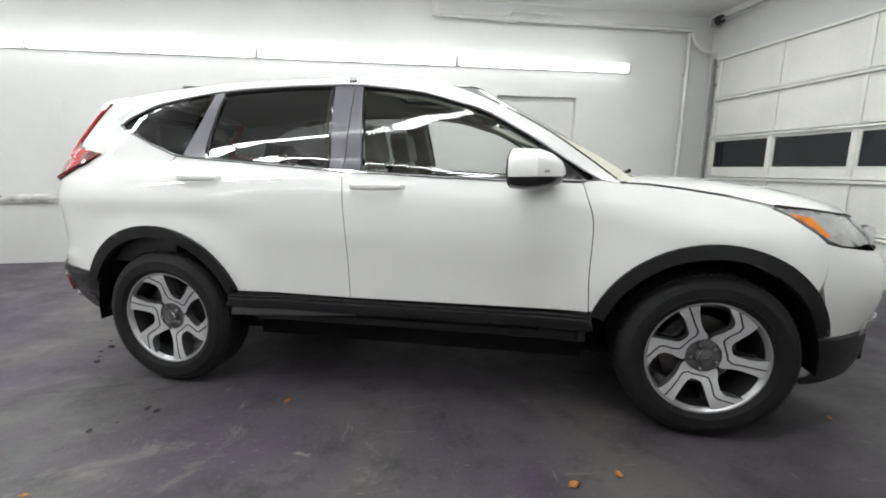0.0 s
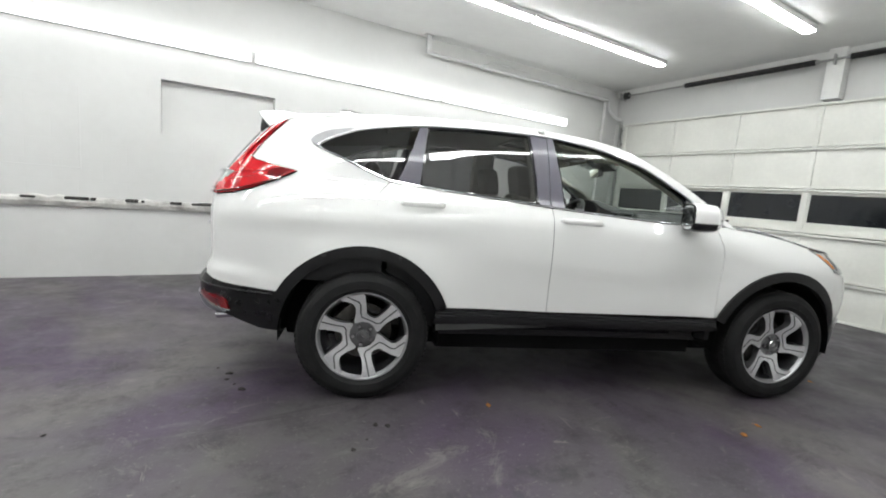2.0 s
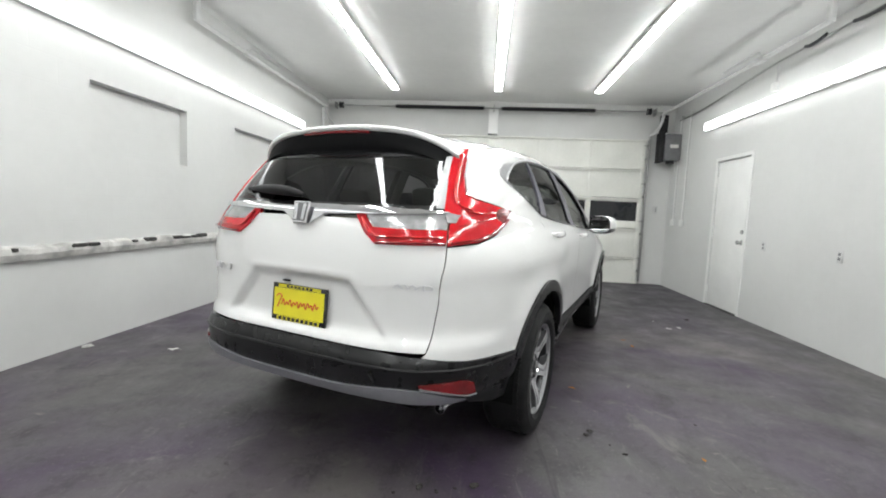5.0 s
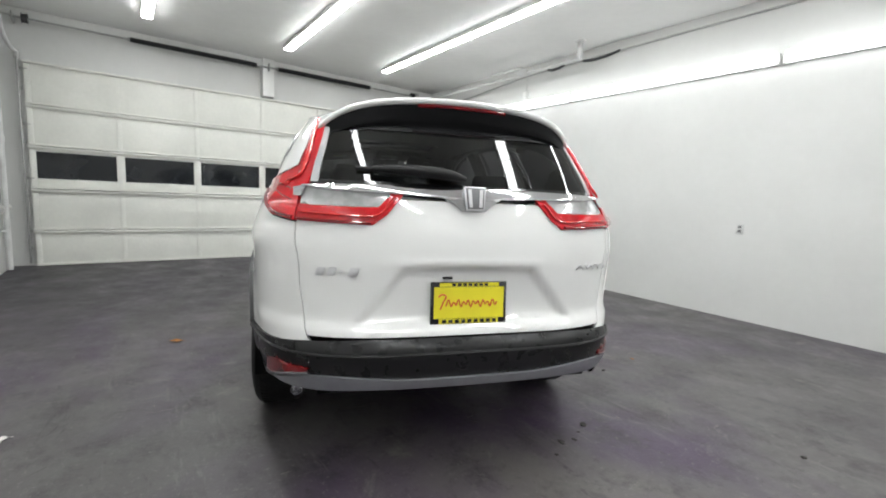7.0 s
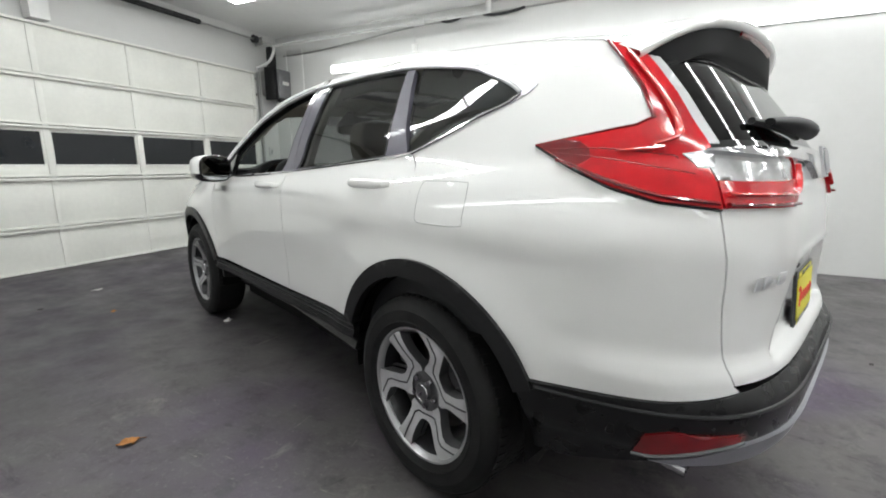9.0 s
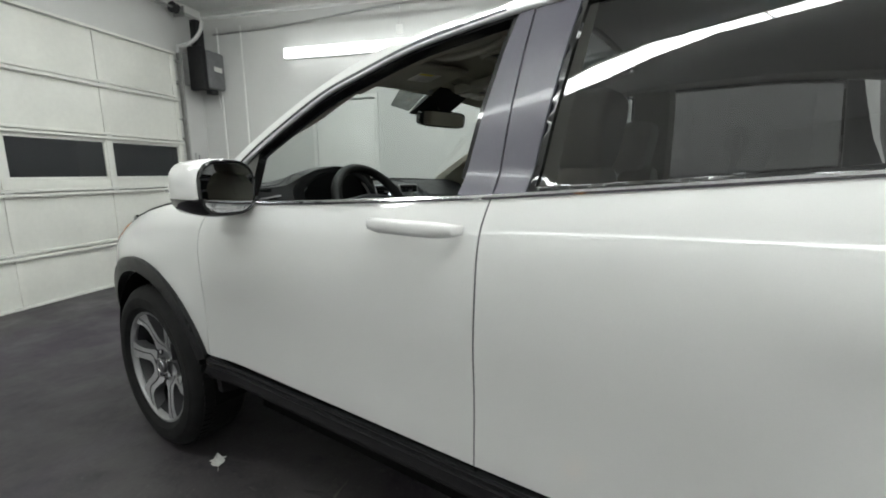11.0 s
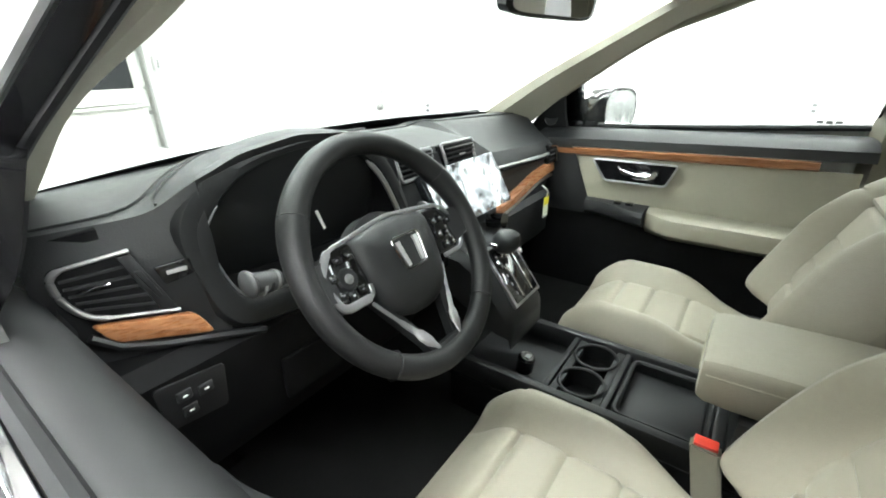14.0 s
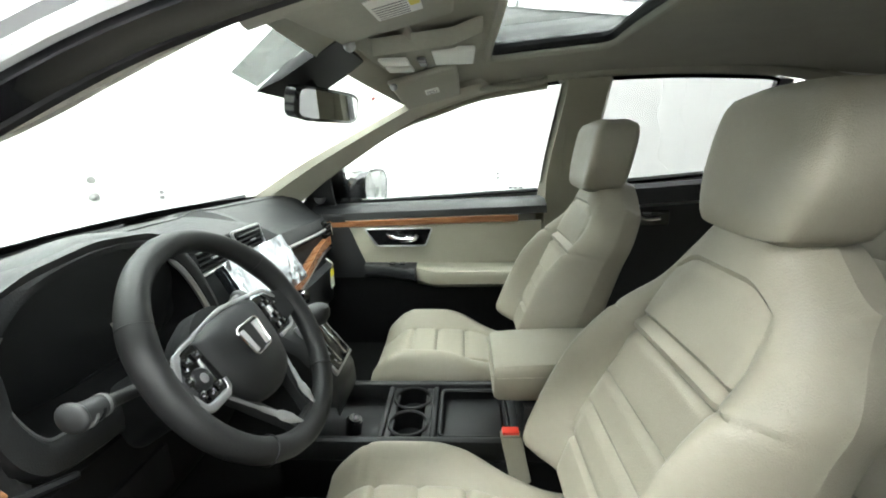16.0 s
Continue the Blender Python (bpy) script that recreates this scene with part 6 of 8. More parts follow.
# ---------------------------------------------------------------- wheels
def make_wheel():
    """Axis along y, outer face towards +y, hub at the origin."""
    w = sub("wheel", CAR, "machined and grey alloy wheel with cranked spokes and a black tyre")
    R, RIM = 0.365, 0.249
    turn = pose(0, 0, 0, -90)   # lathe z becomes +y
    prof = [(RIM - 0.004, -0.105), (RIM + 0.012, -0.112), (0.29, -0.122), (0.335, -0.115), (0.355, -0.100), (0.363, -0.075), (R, -0.03), (R, 0.03), (0.363, 0.075), (0.355, 0.100), (0.335, 0.115),
            (0.318, 0.1195), (0.316, 0.1215), (0.295, 0.1225), (0.276, 0.119), (0.274, 0.121), (RIM + 0.012, 0.112), (RIM - 0.002, 0.104)]
    part("tyre", lathe(prof, 72, turn), RUBBER, w, "black road tyre")
    b = bmesh.new()
    for k in range(72):
        a = 2 * math.pi * k / 72
        for y0, y1, tw in ((-0.085, -0.05, 0.2), (-0.042, -0.006, -0.2), (0.006, 0.042, 0.2), (0.05, 0.085, -0.2)):
            merge(b, box(-0.010, 0.010, y0, y1, R - 0.006, R + 0.0010), Matrix.Rotation(a, 4, "Y") @ Matrix.Rotation(tw, 4, "Z"))
    part("tread", b, RUBBER, w, "tyre tread blocks", smooth=False)
    rim = [(RIM - 0.032, -0.10), (RIM - 0.012, -0.10), (RIM, -0.104), (RIM - 0.002, -0.09), (RIM - 0.027, -0.07), (RIM - 0.032, 0.04), (RIM - 0.024, 0.075), (RIM - 0.012, 0.088), (RIM - 0.002, 0.094), (RIM + 0.003, 0.100), (RIM + 0.001, 0.107), (RIM - 0.006, 0.106), (RIM - 0.011, 0.098), (RIM - 0.016, 0.090)]
    part("rim", lathe(rim, 72, turn), ALLOYRIM, w, "grey alloy rim")
    barrel = [(RIM - 0.036, -0.098), (RIM - 0.040, 0.0), (RIM - 0.032, 0.06), (RIM - 0.020, 0.086)]
    part("barrel", lathe(barrel, 60, turn), ALLOYDARK, w, "dark wheel barrel")
    part("brake_disc", lathe([(0.0, -0.02), (0.16, -0.02), (0.16, -0.005), (0.085, -0.004), (0.08, 0.03), (0.0, 0.03)], 40, turn), DISC, w, "steel brake disc")
    part("caliper", box(0.10, 0.175, -0.06, 0.035, -0.07, 0.07, 0.012), DISC, w)
    # machined face: three pairs of legs, one leg of each pair straight and the other cranked towards the rim
    def polar(th, pts):
        return [(r * RIM * math.sin(th + radians(d)), r * RIM * math.cos(th + radians(d))) for r, d in pts]

    def face(u, v, dish=0.0):
        r = math.hypot(u, v)
        return Vector((u, 0.098 - 0.030 * step01(0.230, 0.06, r) - dish, v))

    pair = [(0.985, -13), (0.80, -11.5), (0.60, -13), (0.46, -19), (0.385, -28), (0.315, -30), (0.30, 0), (0.30, 25), (0.30, 50), (0.315, 82),
            (0.385, 78), (0.50, 67), (0.66, 62.5), (0.76, 65), (0.85, 72), (0.95, 80), (0.985, 82)]
    pair += [(0.985, 82 - 5 * k) for k in range(1, 8)]
    bay = [(0.93, 46), (0.80, 44), (0.66, 42), (0.52, 39), (0.465, 34), (0.445, 25), (0.455, 15), (0.51, 10), (0.66, 7.5), (0.80, 7), (0.94, 8)]
    line = [(0.975, -2.5), (0.62, -4), (0.47, -7), (0.385, 0), (0.375, 12), (0.375, 40), (0.41, 52), (0.52, 54), (0.70, 52.5), (0.78, 55), (0.955, 69.5)]
    for k in range(3):
        th = 2 * math.pi * k / 3
        outline = dense(polar(th, pair + bay[:1]) + polar(th, bay[1:] + [(0.985, 7.3)]) + polar(th, [(0.985, 3), (0.985, -3)]), 0.012)
        vs2, fs2 = region(outline, [], 0.016)
        b = bmesh.new()
        top = [b.verts.new(face(*p)) for p in vs2]
        low = [b.verts.new(face(p[0] * 0.985, p[1] * 0.985, 0.042)) for p in vs2]
        seen = {}
        for t3 in fs2:
            b.faces.new([top[i] for i in t3])
            for q in range(3):
                e3 = (t3[q], t3[(q + 1) % 3])
                seen.setdefault(tuple(sorted(e3)), []).append(e3)
        for es in seen.values():
            if len(es) == 1:
                i, j = es[0]
                fc = b.faces.new((top[j], top[i], low[i], low[j]))
                fc.material_index = 1
        bmesh.ops.recalc_face_normals(b, faces=b.faces)
        part("spoke", b, ALLOY, w, mats=(SPOKEFLANK,))
        part("spoke_groove", sweep([face(*p) for p in dense(polar(th, line), 0.012, False)], 0.0036, 6, flat=0.6, up=(0, 1, 0)), ALLOYDARK, w)
        web = dense(polar(th, [(0.97, 8), (0.72, 9), (0.55, 12), (0.50, 25), (0.55, 37), (0.70, 40), (0.95, 44)]), 0.03, False)
        part("spoke_web", loft([[face(p[0], p[1], 0.040), face(p[0] * 1.06, p[1] * 1.06, 0.060)] for p in web], False, False), SPOKEFLANK, w)
    for k in range(5):
        rot = Matrix.Rotation(2 * math.pi * k / 5, 4, "Y")
        part("wheel_nut", rod(rot @ Vector((0, 0.05, 0.055)), rot @ Vector((0, 0.082, 0.055)), 0.0120, 6, 0.010), CHROME, w)
    part("hub", lathe([(0.0, 0.062), (0.074, 0.062), (0.082, 0.054), (0.086, 0.02), (0.0, 0.02)], 36, turn), SPOKEFLANK, w)
    part("hub_cap", lathe([(0.0, 0.090), (0.022, 0.090), (0.034, 0.086), (0.036, 0.07), (0.0, 0.07)], 32, turn), HUBGREY, w)
    part("cap_emblem", merge(lathe([(0.030, 0.086), (0.0315, 0.0895), (0.033, 0.087)], 28, turn), box(-0.012, 0.012, 0.090, 0.0925, -0.004, 0.004)), CHROME, w, "plain chrome ring on the cap")
    return w


def mount(w, x, y, z, flip, spin):
    m = pose(x, y, z) @ (Matrix.Rotation(math.pi, 4, "Z") if flip else Matrix()) @ Matrix.Rotation(radians(spin), 4, "Y")
    return m


first = make_wheel()
spots = [(1.33, 0.80, False, 85), (1.33, -0.80, True, 24), (-1.33, 0.80, False, 40), (-1.33, -0.80, True, -46)]
for x, y, flip, spin in spots[1:]:
    copy_thing(first, mount(first, x, y, 0.3672, flip, spin))
first.matrix_basis = mount(first, spots[0][0], spots[0][1], 0.3672, spots[0][2], spots[0][3])


# ---------------------------------------------------------------- the cabin
def grid_mesh(nu, nv, fn):
    return loft([[fn(i / nu, j / nv) for i in range(nu + 1)] for j in range(nv + 1)], False, False)


def cushion(path, across, front, back, nu=56, nv=70, mirror=1, drop=None):
    """A padded body: path(v) gives middle and face direction, across(v) half-width, front(u, v) and back(u, v) thickness."""
    def rim(u, v):
        return max(0.0, 1 - abs(u) ** 10) ** 0.4 * max(0.0, 1 - abs(2 * v - 1) ** 24) ** 0.5

    def pt(u, v, s):
        c, n = path(v)
        k = rim(u, v)
        d = front(u, v) if s > 0 else -back(u, v)
        return c + n * d * k + Vector((0, mirror * u * across(v), -drop(u, v) if drop else 0))
    b = bmesh.new()
    for s in (1, -1):
        m = nu if s > 0 else nu // 2
        mv = nv if s > 0 else nv // 2
        loft([[pt(-0.5 - 0.5 * math.cos(math.pi * i / m) + i / m, j / mv, s) for i in range(m + 1)] for j in range(mv + 1)], False, False, b)
    return b


def groove(v, at, w=0.010, d=0.007):
    return -d * math.exp(-((v - at) / w) ** 2)


def front_seat(y0, m):
    """m = +1 where the door is on +y."""
    st = sub("front_seat", CAR, "ivory leather front seat with pleated inserts")

    def cpath(v):
        x = -0.16 + 0.575 * v
        return Vector((x, y0, 0.582 + 0.040 * v - 0.03 * step01(0.8, 1.0, v) - 0.025 * step01(0.50, 0.10, v))), Vector((-0.10, 0, 1)).normalized()

    def cfront(u, v):
        a = abs(u)
        h = 0.048 + (0.056 * step01(0.50, 0.80, a) - 0.034 * step01(0.84, 1.0, a)) * (0.15 + 0.85 * step01(0.30, 0.62, v)) + 0.012 * math.sin(math.pi * v)
        h -= 0.035 * step01(0.80, 1.0, v) ** 2
        h += -0.011 * math.exp(-((a - 0.54) / 0.022) ** 2) * step01(0.05, 0.12, v)
        if a < 0.54:
            for at in (0.30, 0.47, 0.64, 0.80):
                h += groove(v, at, 0.012, 0.009)
        else:
            h += groove(v, 0.86, 0.008, 0.004)
        return h
    part("seat_cushion", cushion(cpath, lambda v: 0.222 - 0.018 * v ** 3 - 0.055 * step01(0.50, 0.15, v), cfront, lambda u, v: 0.13), IVORY, st)

    def bpath(v):
        z = 0.66 + 0.575 * v
        x = -0.118 - 0.245 * v - 0.02 * math.sin(math.pi * v)
        return Vector((x, y0, z)), Vector((1, 0, 0.30 - 0.15 * v)).normalized()

    def bfront(u, v):
        a = abs(u)
        wing = step01(0.57, 0.80, a) - 0.55 * step01(0.82, 1.0, a)
        h = 0.055 + 0.074 * wing * (1 - 0.92 * step01(0.40, 0.82, v)) + 0.014 * math.sin(math.pi * v)
        edge = 0.575 + 0.06 * v
        h += -0.010 * math.exp(-((a - edge) / 0.018) ** 2) * step01(0.86, 0.80, v)
        if a < edge:
            for at in (0.16, 0.28, 0.40, 0.57, 0.625, 0.84):
                h += groove(v, at, 0.009, 0.010 if at < 0.8 else 0.008)
            h += 0.006 * math.exp(-((v - 0.597) / 0.014) ** 2)
        h += -0.009 * math.exp(-((v - 0.60 - 0.08 * (a - 0.6)) / 0.008) ** 2) * step01(0.6, 0.66, a)
        return h

    def bwide(v):
        return 0.222 + 0.036 * math.exp(-((v - 0.27) / 0.22) ** 2) - 0.060 * step01(0.66, 1.02, v)
    part("backrest", cushion(bpath, bwide, bfront, lambda u, v: 0.085 - 0.02 * v, drop=lambda u, v: 0.085 * step01(0.30, 1.0, abs(u)) * step01(0.55, 1.0, v)), IVORY, st)
    # boxy headrest with firm upright corners
    hr = []
    for j in range(19):
        v = j / 18
        k = max(0.0, 1 - abs(2 * v - 1) ** (9 if v < 0.5 else 7)) ** 0.5
        w = 0.126 * (0.74 + 0.26 * k) * (1 - 0.06 * step01(0.6, 1, v) - 0.16 * step01(0.45, 0.0, v))
        d0 = 0.068 * (0.50 + 0.50 * k)
        ring = []
        for i in range(40):
            t = 2 * math.pi * i / 40
            c, s = math.cos(t), math.sin(t)
            px = d0 * (abs(c) ** 0.30) * (1 if c > 0 else -1)
            py = w * (abs(s) ** 0.30) * (1 if s > 0 else -1)
            bow = 0.020 * (1 - (py / w) ** 2) * (1 if c > 0 else -0.4)
            dip = -0.018 * (1 - (py / 0.126) ** 2) * step01(0.45, 0.0, v) + 0.012 * (1 - (py / 0.126) ** 2) * step01(0.6, 1.0, v)
            ring.append(Vector((-0.312 - 0.030 * (m > 0) - 0.035 * v + px - bow * 0.55 * (1 if c > 0 else 0), y0 + py, 1.205 + 0.012 * (m > 0) + 0.190 * v + dip)))
        hr.append(ring)
    part("headrest", loft(hr), IVORY, st, "ivory leather headrest")
    for dy in (-0.055, 0.055):
        part("headrest_post", rod((-0.335, y0 + dy, 1.12), (-0.330, y0 + dy, 1.22), 0.006, 10), CHROME, st)
    part("seat_base", box(-0.14, 0.30, y0 - 0.20, y0 + 0.20, 0.30, 0.55, 0.03), DARK, st, "black seat base")
    part("side_valance", box(-0.16, 0.28, y0 + m * 0.212 - 0.015, y0 + m * 0.212 + 0.015, 0.46, 0.60, 0.012), DARK, st)
    by = y0 - m * 0.232
    bk = loft([[Vector((0.004 + dx - 0.20 * (0.70 - z), by + dy, z)) for dx, dy in ((-0.024, -0.014), (0.024, -0.014), (0.024, 0.014), (-0.024, 0.014))] for z in (0.57, 0.692, 0.700)])
    bmesh.ops.bevel(bk, geom=bk.edges[:], offset=0.004, segments=2, affect="EDGES")
    part("belt_buckle", bk, IVORYVINYL, st, "ivory belt buckle")
    part("buckle_button", box(-0.016, 0.022, by - 0.012, by + 0.012, 0.7005, 0.7075, 0.002), RED, st, "red release button")
    return st


front_seat(0.385, 1)
front_seat(-0.385, -1)

# rear bench
rs = sub("rear_seat", CAR, "ivory leather rear bench")
part("seat_cushion", cushion(lambda v: (Vector((-1.10 + 0.48 * v, 0, 0.66 + 0.03 * v)), Vector((0, 0, 1))), lambda v: 0.66, lambda u, v: 0.06 + 0.02 * math.cos(3 * math.pi * u) - 0.03 * step01(0.8, 1, v), lambda u, v: 0.12, 48, 24), IVORY, rs)
for y0, w in ((0.40, 0.26), (-0.27, 0.39)):
    part("backrest", cushion(lambda v, y0=y0: (Vector((-1.08 - 0.22 * v, y0, 0.70 + 0.46 * v)), Vector((1, 0, 0.4)).normalized()), lambda v, w=w: w, lambda u, v: 0.06 + 0.03 * step01(0.5, 0.8, abs(u)) + groove(v, 0.3) + groove(v, 0.55), lambda u, v: 0.06, 36, 40), IVORY, rs)
for y0 in (0.42, -0.42):
    part("headrest", loft([[Vector((-1.335 + 0.055 * k * math.cos(t), y0 + 0.12 * (0.6 + 0.4 * k) * math.sin(t), z)) for t in [2 * math.pi * i / 20 for i in range(20)]] for z, k in ((1.17, 0.5), (1.19, 0.9), (1.25, 1), (1.31, 0.9), (1.335, 0.5))]), IVORY, rs)
part("cargo_floor", box(-2.10, -1.25, -0.62, 0.62, 0.62, 0.66, 0.01), CARPET, CAR, "black cargo floor")
part("cabin_floor", box(-1.25, 1.0, -0.70, 0.70, 0.27, 0.31, 0.01), CARPET, CAR, "black cabin carpet")
part("footwell_wall", box(0.95, 1.0, -0.72, 0.72, 0.31, 1.06, 0.01), CARPET, CAR)

# ---- dashboard
db = sub("dashboard", CAR, "black dashboard with wood and silver trim")
DY0, DY1 = 0.800, -0.735
edge_x = table([(-0.74, 0.690), (-0.60, 0.680), (-0.25, 0.672), (-0.17, 0.700), (0.17, 0.700), (0.215, 0.640), (0.26, 0.612), (0.60, 0.612), (0.64, 0.622), (0.70, 0.648), (0.80, 0.704)], 0.012)
edge_z = table([(-0.74, 1.062), (-0.60, 1.066), (-0.25, 1.088), (-0.17, 1.138), (0.17, 1.142), (0.215, 1.160), (0.28, 1.195), (0.36, 1.222), (0.46, 1.230), (0.56, 1.216), (0.63, 1.188), (0.672, 1.160), (0.70, 1.156), (0.80, 1.148)], 0.010)


def dash_top(u, v):
    """u across from the driver's door, v from the windscreen to the front edge."""
    y = DY0 + (DY1 - DY0) * u
    e = 0.90 + 0.15 * (1 - (y / 0.80) ** 2)
    f, zf = edge_x(y), edge_z(y)
    z0 = 1.142 + 0.012 * step01(-0.5, 0.5, y)
    x = e + (f - e) * v
    k = step01(0.15, 1.0, v)
    z = z0 + (zf - z0) * k + 0.018 * math.sin(math.pi * v) * (1 if y < 0.2 else 0.4)
    if zf < 1.12:
        z += 0.020 * math.sin(math.pi * v) ** 2
    return Vector((x, y, z))


part("dash_pad", grid_mesh(130, 30, dash_top), DASH, db)
su = lambda y: (DY0 - y) / (DY0 - DY1)
part("pad_seam", sweep([dash_top(su(y), v) + Vector((0, 0, 0.001)) for y, v in [(q.x, q.y) for q in curve([(0.79, 0.93, 0), (0.70, 0.90, 0), (0.60, 0.72, 0), (0.50, 0.55, 0), (0.42, 0.60, 0), (0.30, 0.55, 0), (0.15, 0.45, 0), (-0.2, 0.42, 0), (-0.70, 0.45, 0)], 6)]], 0.0022, 5), DARK, db)
part("hood_seam", sweep([dash_top(su(y), v) + Vector((0, 0, 0.001)) for y, v in [(q.x, q.y) for q in curve([(0.665, 0.985, 0), (0.655, 0.90, 0), (0.60, 0.78, 0), (0.50, 0.60, 0)], 6)]], 0.0022, 5), DARK, db)


def dash_face(u, v):
    y = DY0 + (DY1 - DY0) * u
    top = Vector((edge_x(y), y, edge_z(y)))
    well = step01(0.235, 0.255, y) * step01(0.625, 0.605, y)
    mid = Vector((top.x - 0.012 + 0.10 * well, y, 1.00))
    low = Vector((top.x + 0.000, y, 0.94 - 0.05 * step01(0.1, -0.2, y)))
    under = Vector((0.74, y, 0.76))
    if v < 0.35:
        k = v / 0.35
        return top.lerp(mid, k) + Vector((-0.014 * math.sin(math.pi * k) * (1 - well), 0, 0))
    if v < 0.7:
        k = (v - 0.35) / 0.35
        return mid.lerp(low, k) + Vector((-0.008 * math.sin(math.pi * k), 0, 0))
    return low.lerp(under, (v - 0.7) / 0.3)


part("dash_face", grid_mesh(120, 26, dash_face), DASHMID, db)
part("glovebox", loft([[Vector((x, y, z)) for x, z in ((0.650, 0.900), (0.635, 0.88), (0.645, 0.74), (0.68, 0.70), (0.75, 0.72), (0.75, 0.900))] for y in (-0.20, -0.22, -0.62, -0.64)]), DASH, db)
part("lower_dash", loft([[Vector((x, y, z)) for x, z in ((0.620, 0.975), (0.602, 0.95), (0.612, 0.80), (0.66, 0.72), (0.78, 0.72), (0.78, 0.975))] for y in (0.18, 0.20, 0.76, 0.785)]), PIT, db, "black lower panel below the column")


def facing(x):
    """A frame for flat pieces on the dash: outline (y, z), depth towards the driver."""
    return Matrix(((0, 0, -1, x), (1, 0, 0, 0), (0, 1, 0, 0), (0, 0, 0, 1)))


def rounded(poly, r, closed=True, n=5):
    """Round the corners of an outline."""
    out = []
    m = len(poly)
    for i in range(m):
        p = Vector(poly[i])
        if not closed and i in (0, m - 1):
            out.append(tuple(p))
            continue
        a, c = Vector(poly[i - 1]), Vector(poly[(i + 1) % m])
        ra, rc = min(r, (a - p).length * 0.45), min(r, (c - p).length * 0.45)
        s, e = p + (a - p).normalized() * ra, p + (c - p).normalized() * rc
        for k in range(n + 1):
            t = k / n
            out.append(tuple(s * (1 - t) ** 2 + p * 2 * t * (1 - t) + e * t * t))
    return out


def ccw(poly):
    area = sum(poly[i - 1][0] * poly[i][1] - poly[i][0] * poly[i - 1][1] for i in range(len(poly)))
    return poly if area > 0 else poly[::-1]


part("switch_panel", plate(ccw(rounded([(0.742, 0.946), (0.648, 0.934), (0.655, 0.865), (0.735, 0.875)], 0.008)), 0.004, facing(0.604), 0.001), DARK, db)
for yy, zz in ((0.708, 0.918), (0.680, 0.912), (0.705, 0.892)):
    part("switch", box(0.597, 0.602, yy - 0.010, yy + 0.010, zz - 0.008, zz + 0.008, 0.002), DASH, db)
    part("switch_mark", box(0.5960, 0.5972, yy - 0.003, yy + 0.003, zz - 0.001, zz + 0.001), LABEL, db)
part("fuse_flap", box(0.600, 0.612, 0.42, 0.56, 0.80, 0.88, 0.005), PIT, db)

# driver's binnacle
def rrect(cy, cz, wy, wz, n=36, p=3.6, skew=0.0):
    out = []
    for i in range(n):
        t = 2 * math.pi * i / n
        c, s = math.cos(t), math.sin(t)
        yy = wy * (abs(c) ** (2 / p)) * (1 if c > 0 else -1)
        zz = wz * (abs(s) ** (2 / p)) * (1 if s > 0 else -1)
        out.append((cy + yy * (1 - skew * zz / wz), cz + zz))
    return out


BIN_IN = [(0.598, 1.022), (0.620, 1.08), (0.621, 1.125), (0.580, 1.168), (0.529, 1.192), (0.46, 1.204), (0.40, 1.201), (0.345, 1.185), (0.293, 1.147), (0.258, 1.085), (0.243, 1.03), (0.27, 1.0), (0.42, 0.995), (0.56, 1.008)]
BIN_OUT = [(0.632, 0.992), (0.655, 1.06), (0.664, 1.135), (0.625, 1.188), (0.555, 1.216), (0.46, 1.230), (0.39, 1.228), (0.32, 1.212), (0.262, 1.165), (0.225, 1.09), (0.212, 1.02), (0.24, 0.962), (0.42, 0.952), (0.58, 0.962)]
o_ = curve([(y, z, 0) for y, z in BIN_OUT], 5, True)
i_ = curve([(y, z, 0) for y, z in BIN_IN], 5, True)
lean = lambda z: 0.10 * (z - 1.10)
rings = []
for mixk, dx, sc_ in ((0.0, 0.060, 1.0), (0.0, 0.014, 1.0), (0.18, 0.002, 1.0), (0.55, -0.002, 1.0), (0.88, 0.002, 1.0), (1.0, 0.010, 1.0), (1.0, 0.05, 0.97), (1.0, 0.10, 0.93)):
    ring = []
    for a, c in zip(o_, i_):
        p = a.lerp(c, mixk)
        y, z = 0.435 + (p.x - 0.435) * sc_, 1.10 + (p.y - 1.10) * sc_
        ring.append(Vector((0.606 + dx + lean(z), y, z)))
    rings.append(ring)
part("instrument_binnacle", loft(rings[:6], True, False), DASHMID, CAR, "black instrument binnacle with a silver lip")
bn = bpy.data.objects["instrument_binnacle"]
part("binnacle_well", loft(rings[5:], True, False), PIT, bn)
b = bmesh.new()
b.faces.new([b.verts.new(p) for p in rings[-1]])
part("gauge_glass", b, DISPLAY, bn, "dark unlit instrument display")
lipr = [p + Vector((-0.001, 0, 0)) for p in rings[5]]
part("lip", sweep(lipr[-8:] + lipr[:14], 0.0022, 6), SILVER, bn, "silver lip")
part("lip_bar", sweep(lipr[38:54], [0.002] + [0.006] * 14 + [0.003], 6), SILVER, bn, "silver lip")
part("gauge_needle", rod((0.66, 0.395, 1.050), (0.665, 0.405, 1.085), 0.003, 8), LABEL, bn)

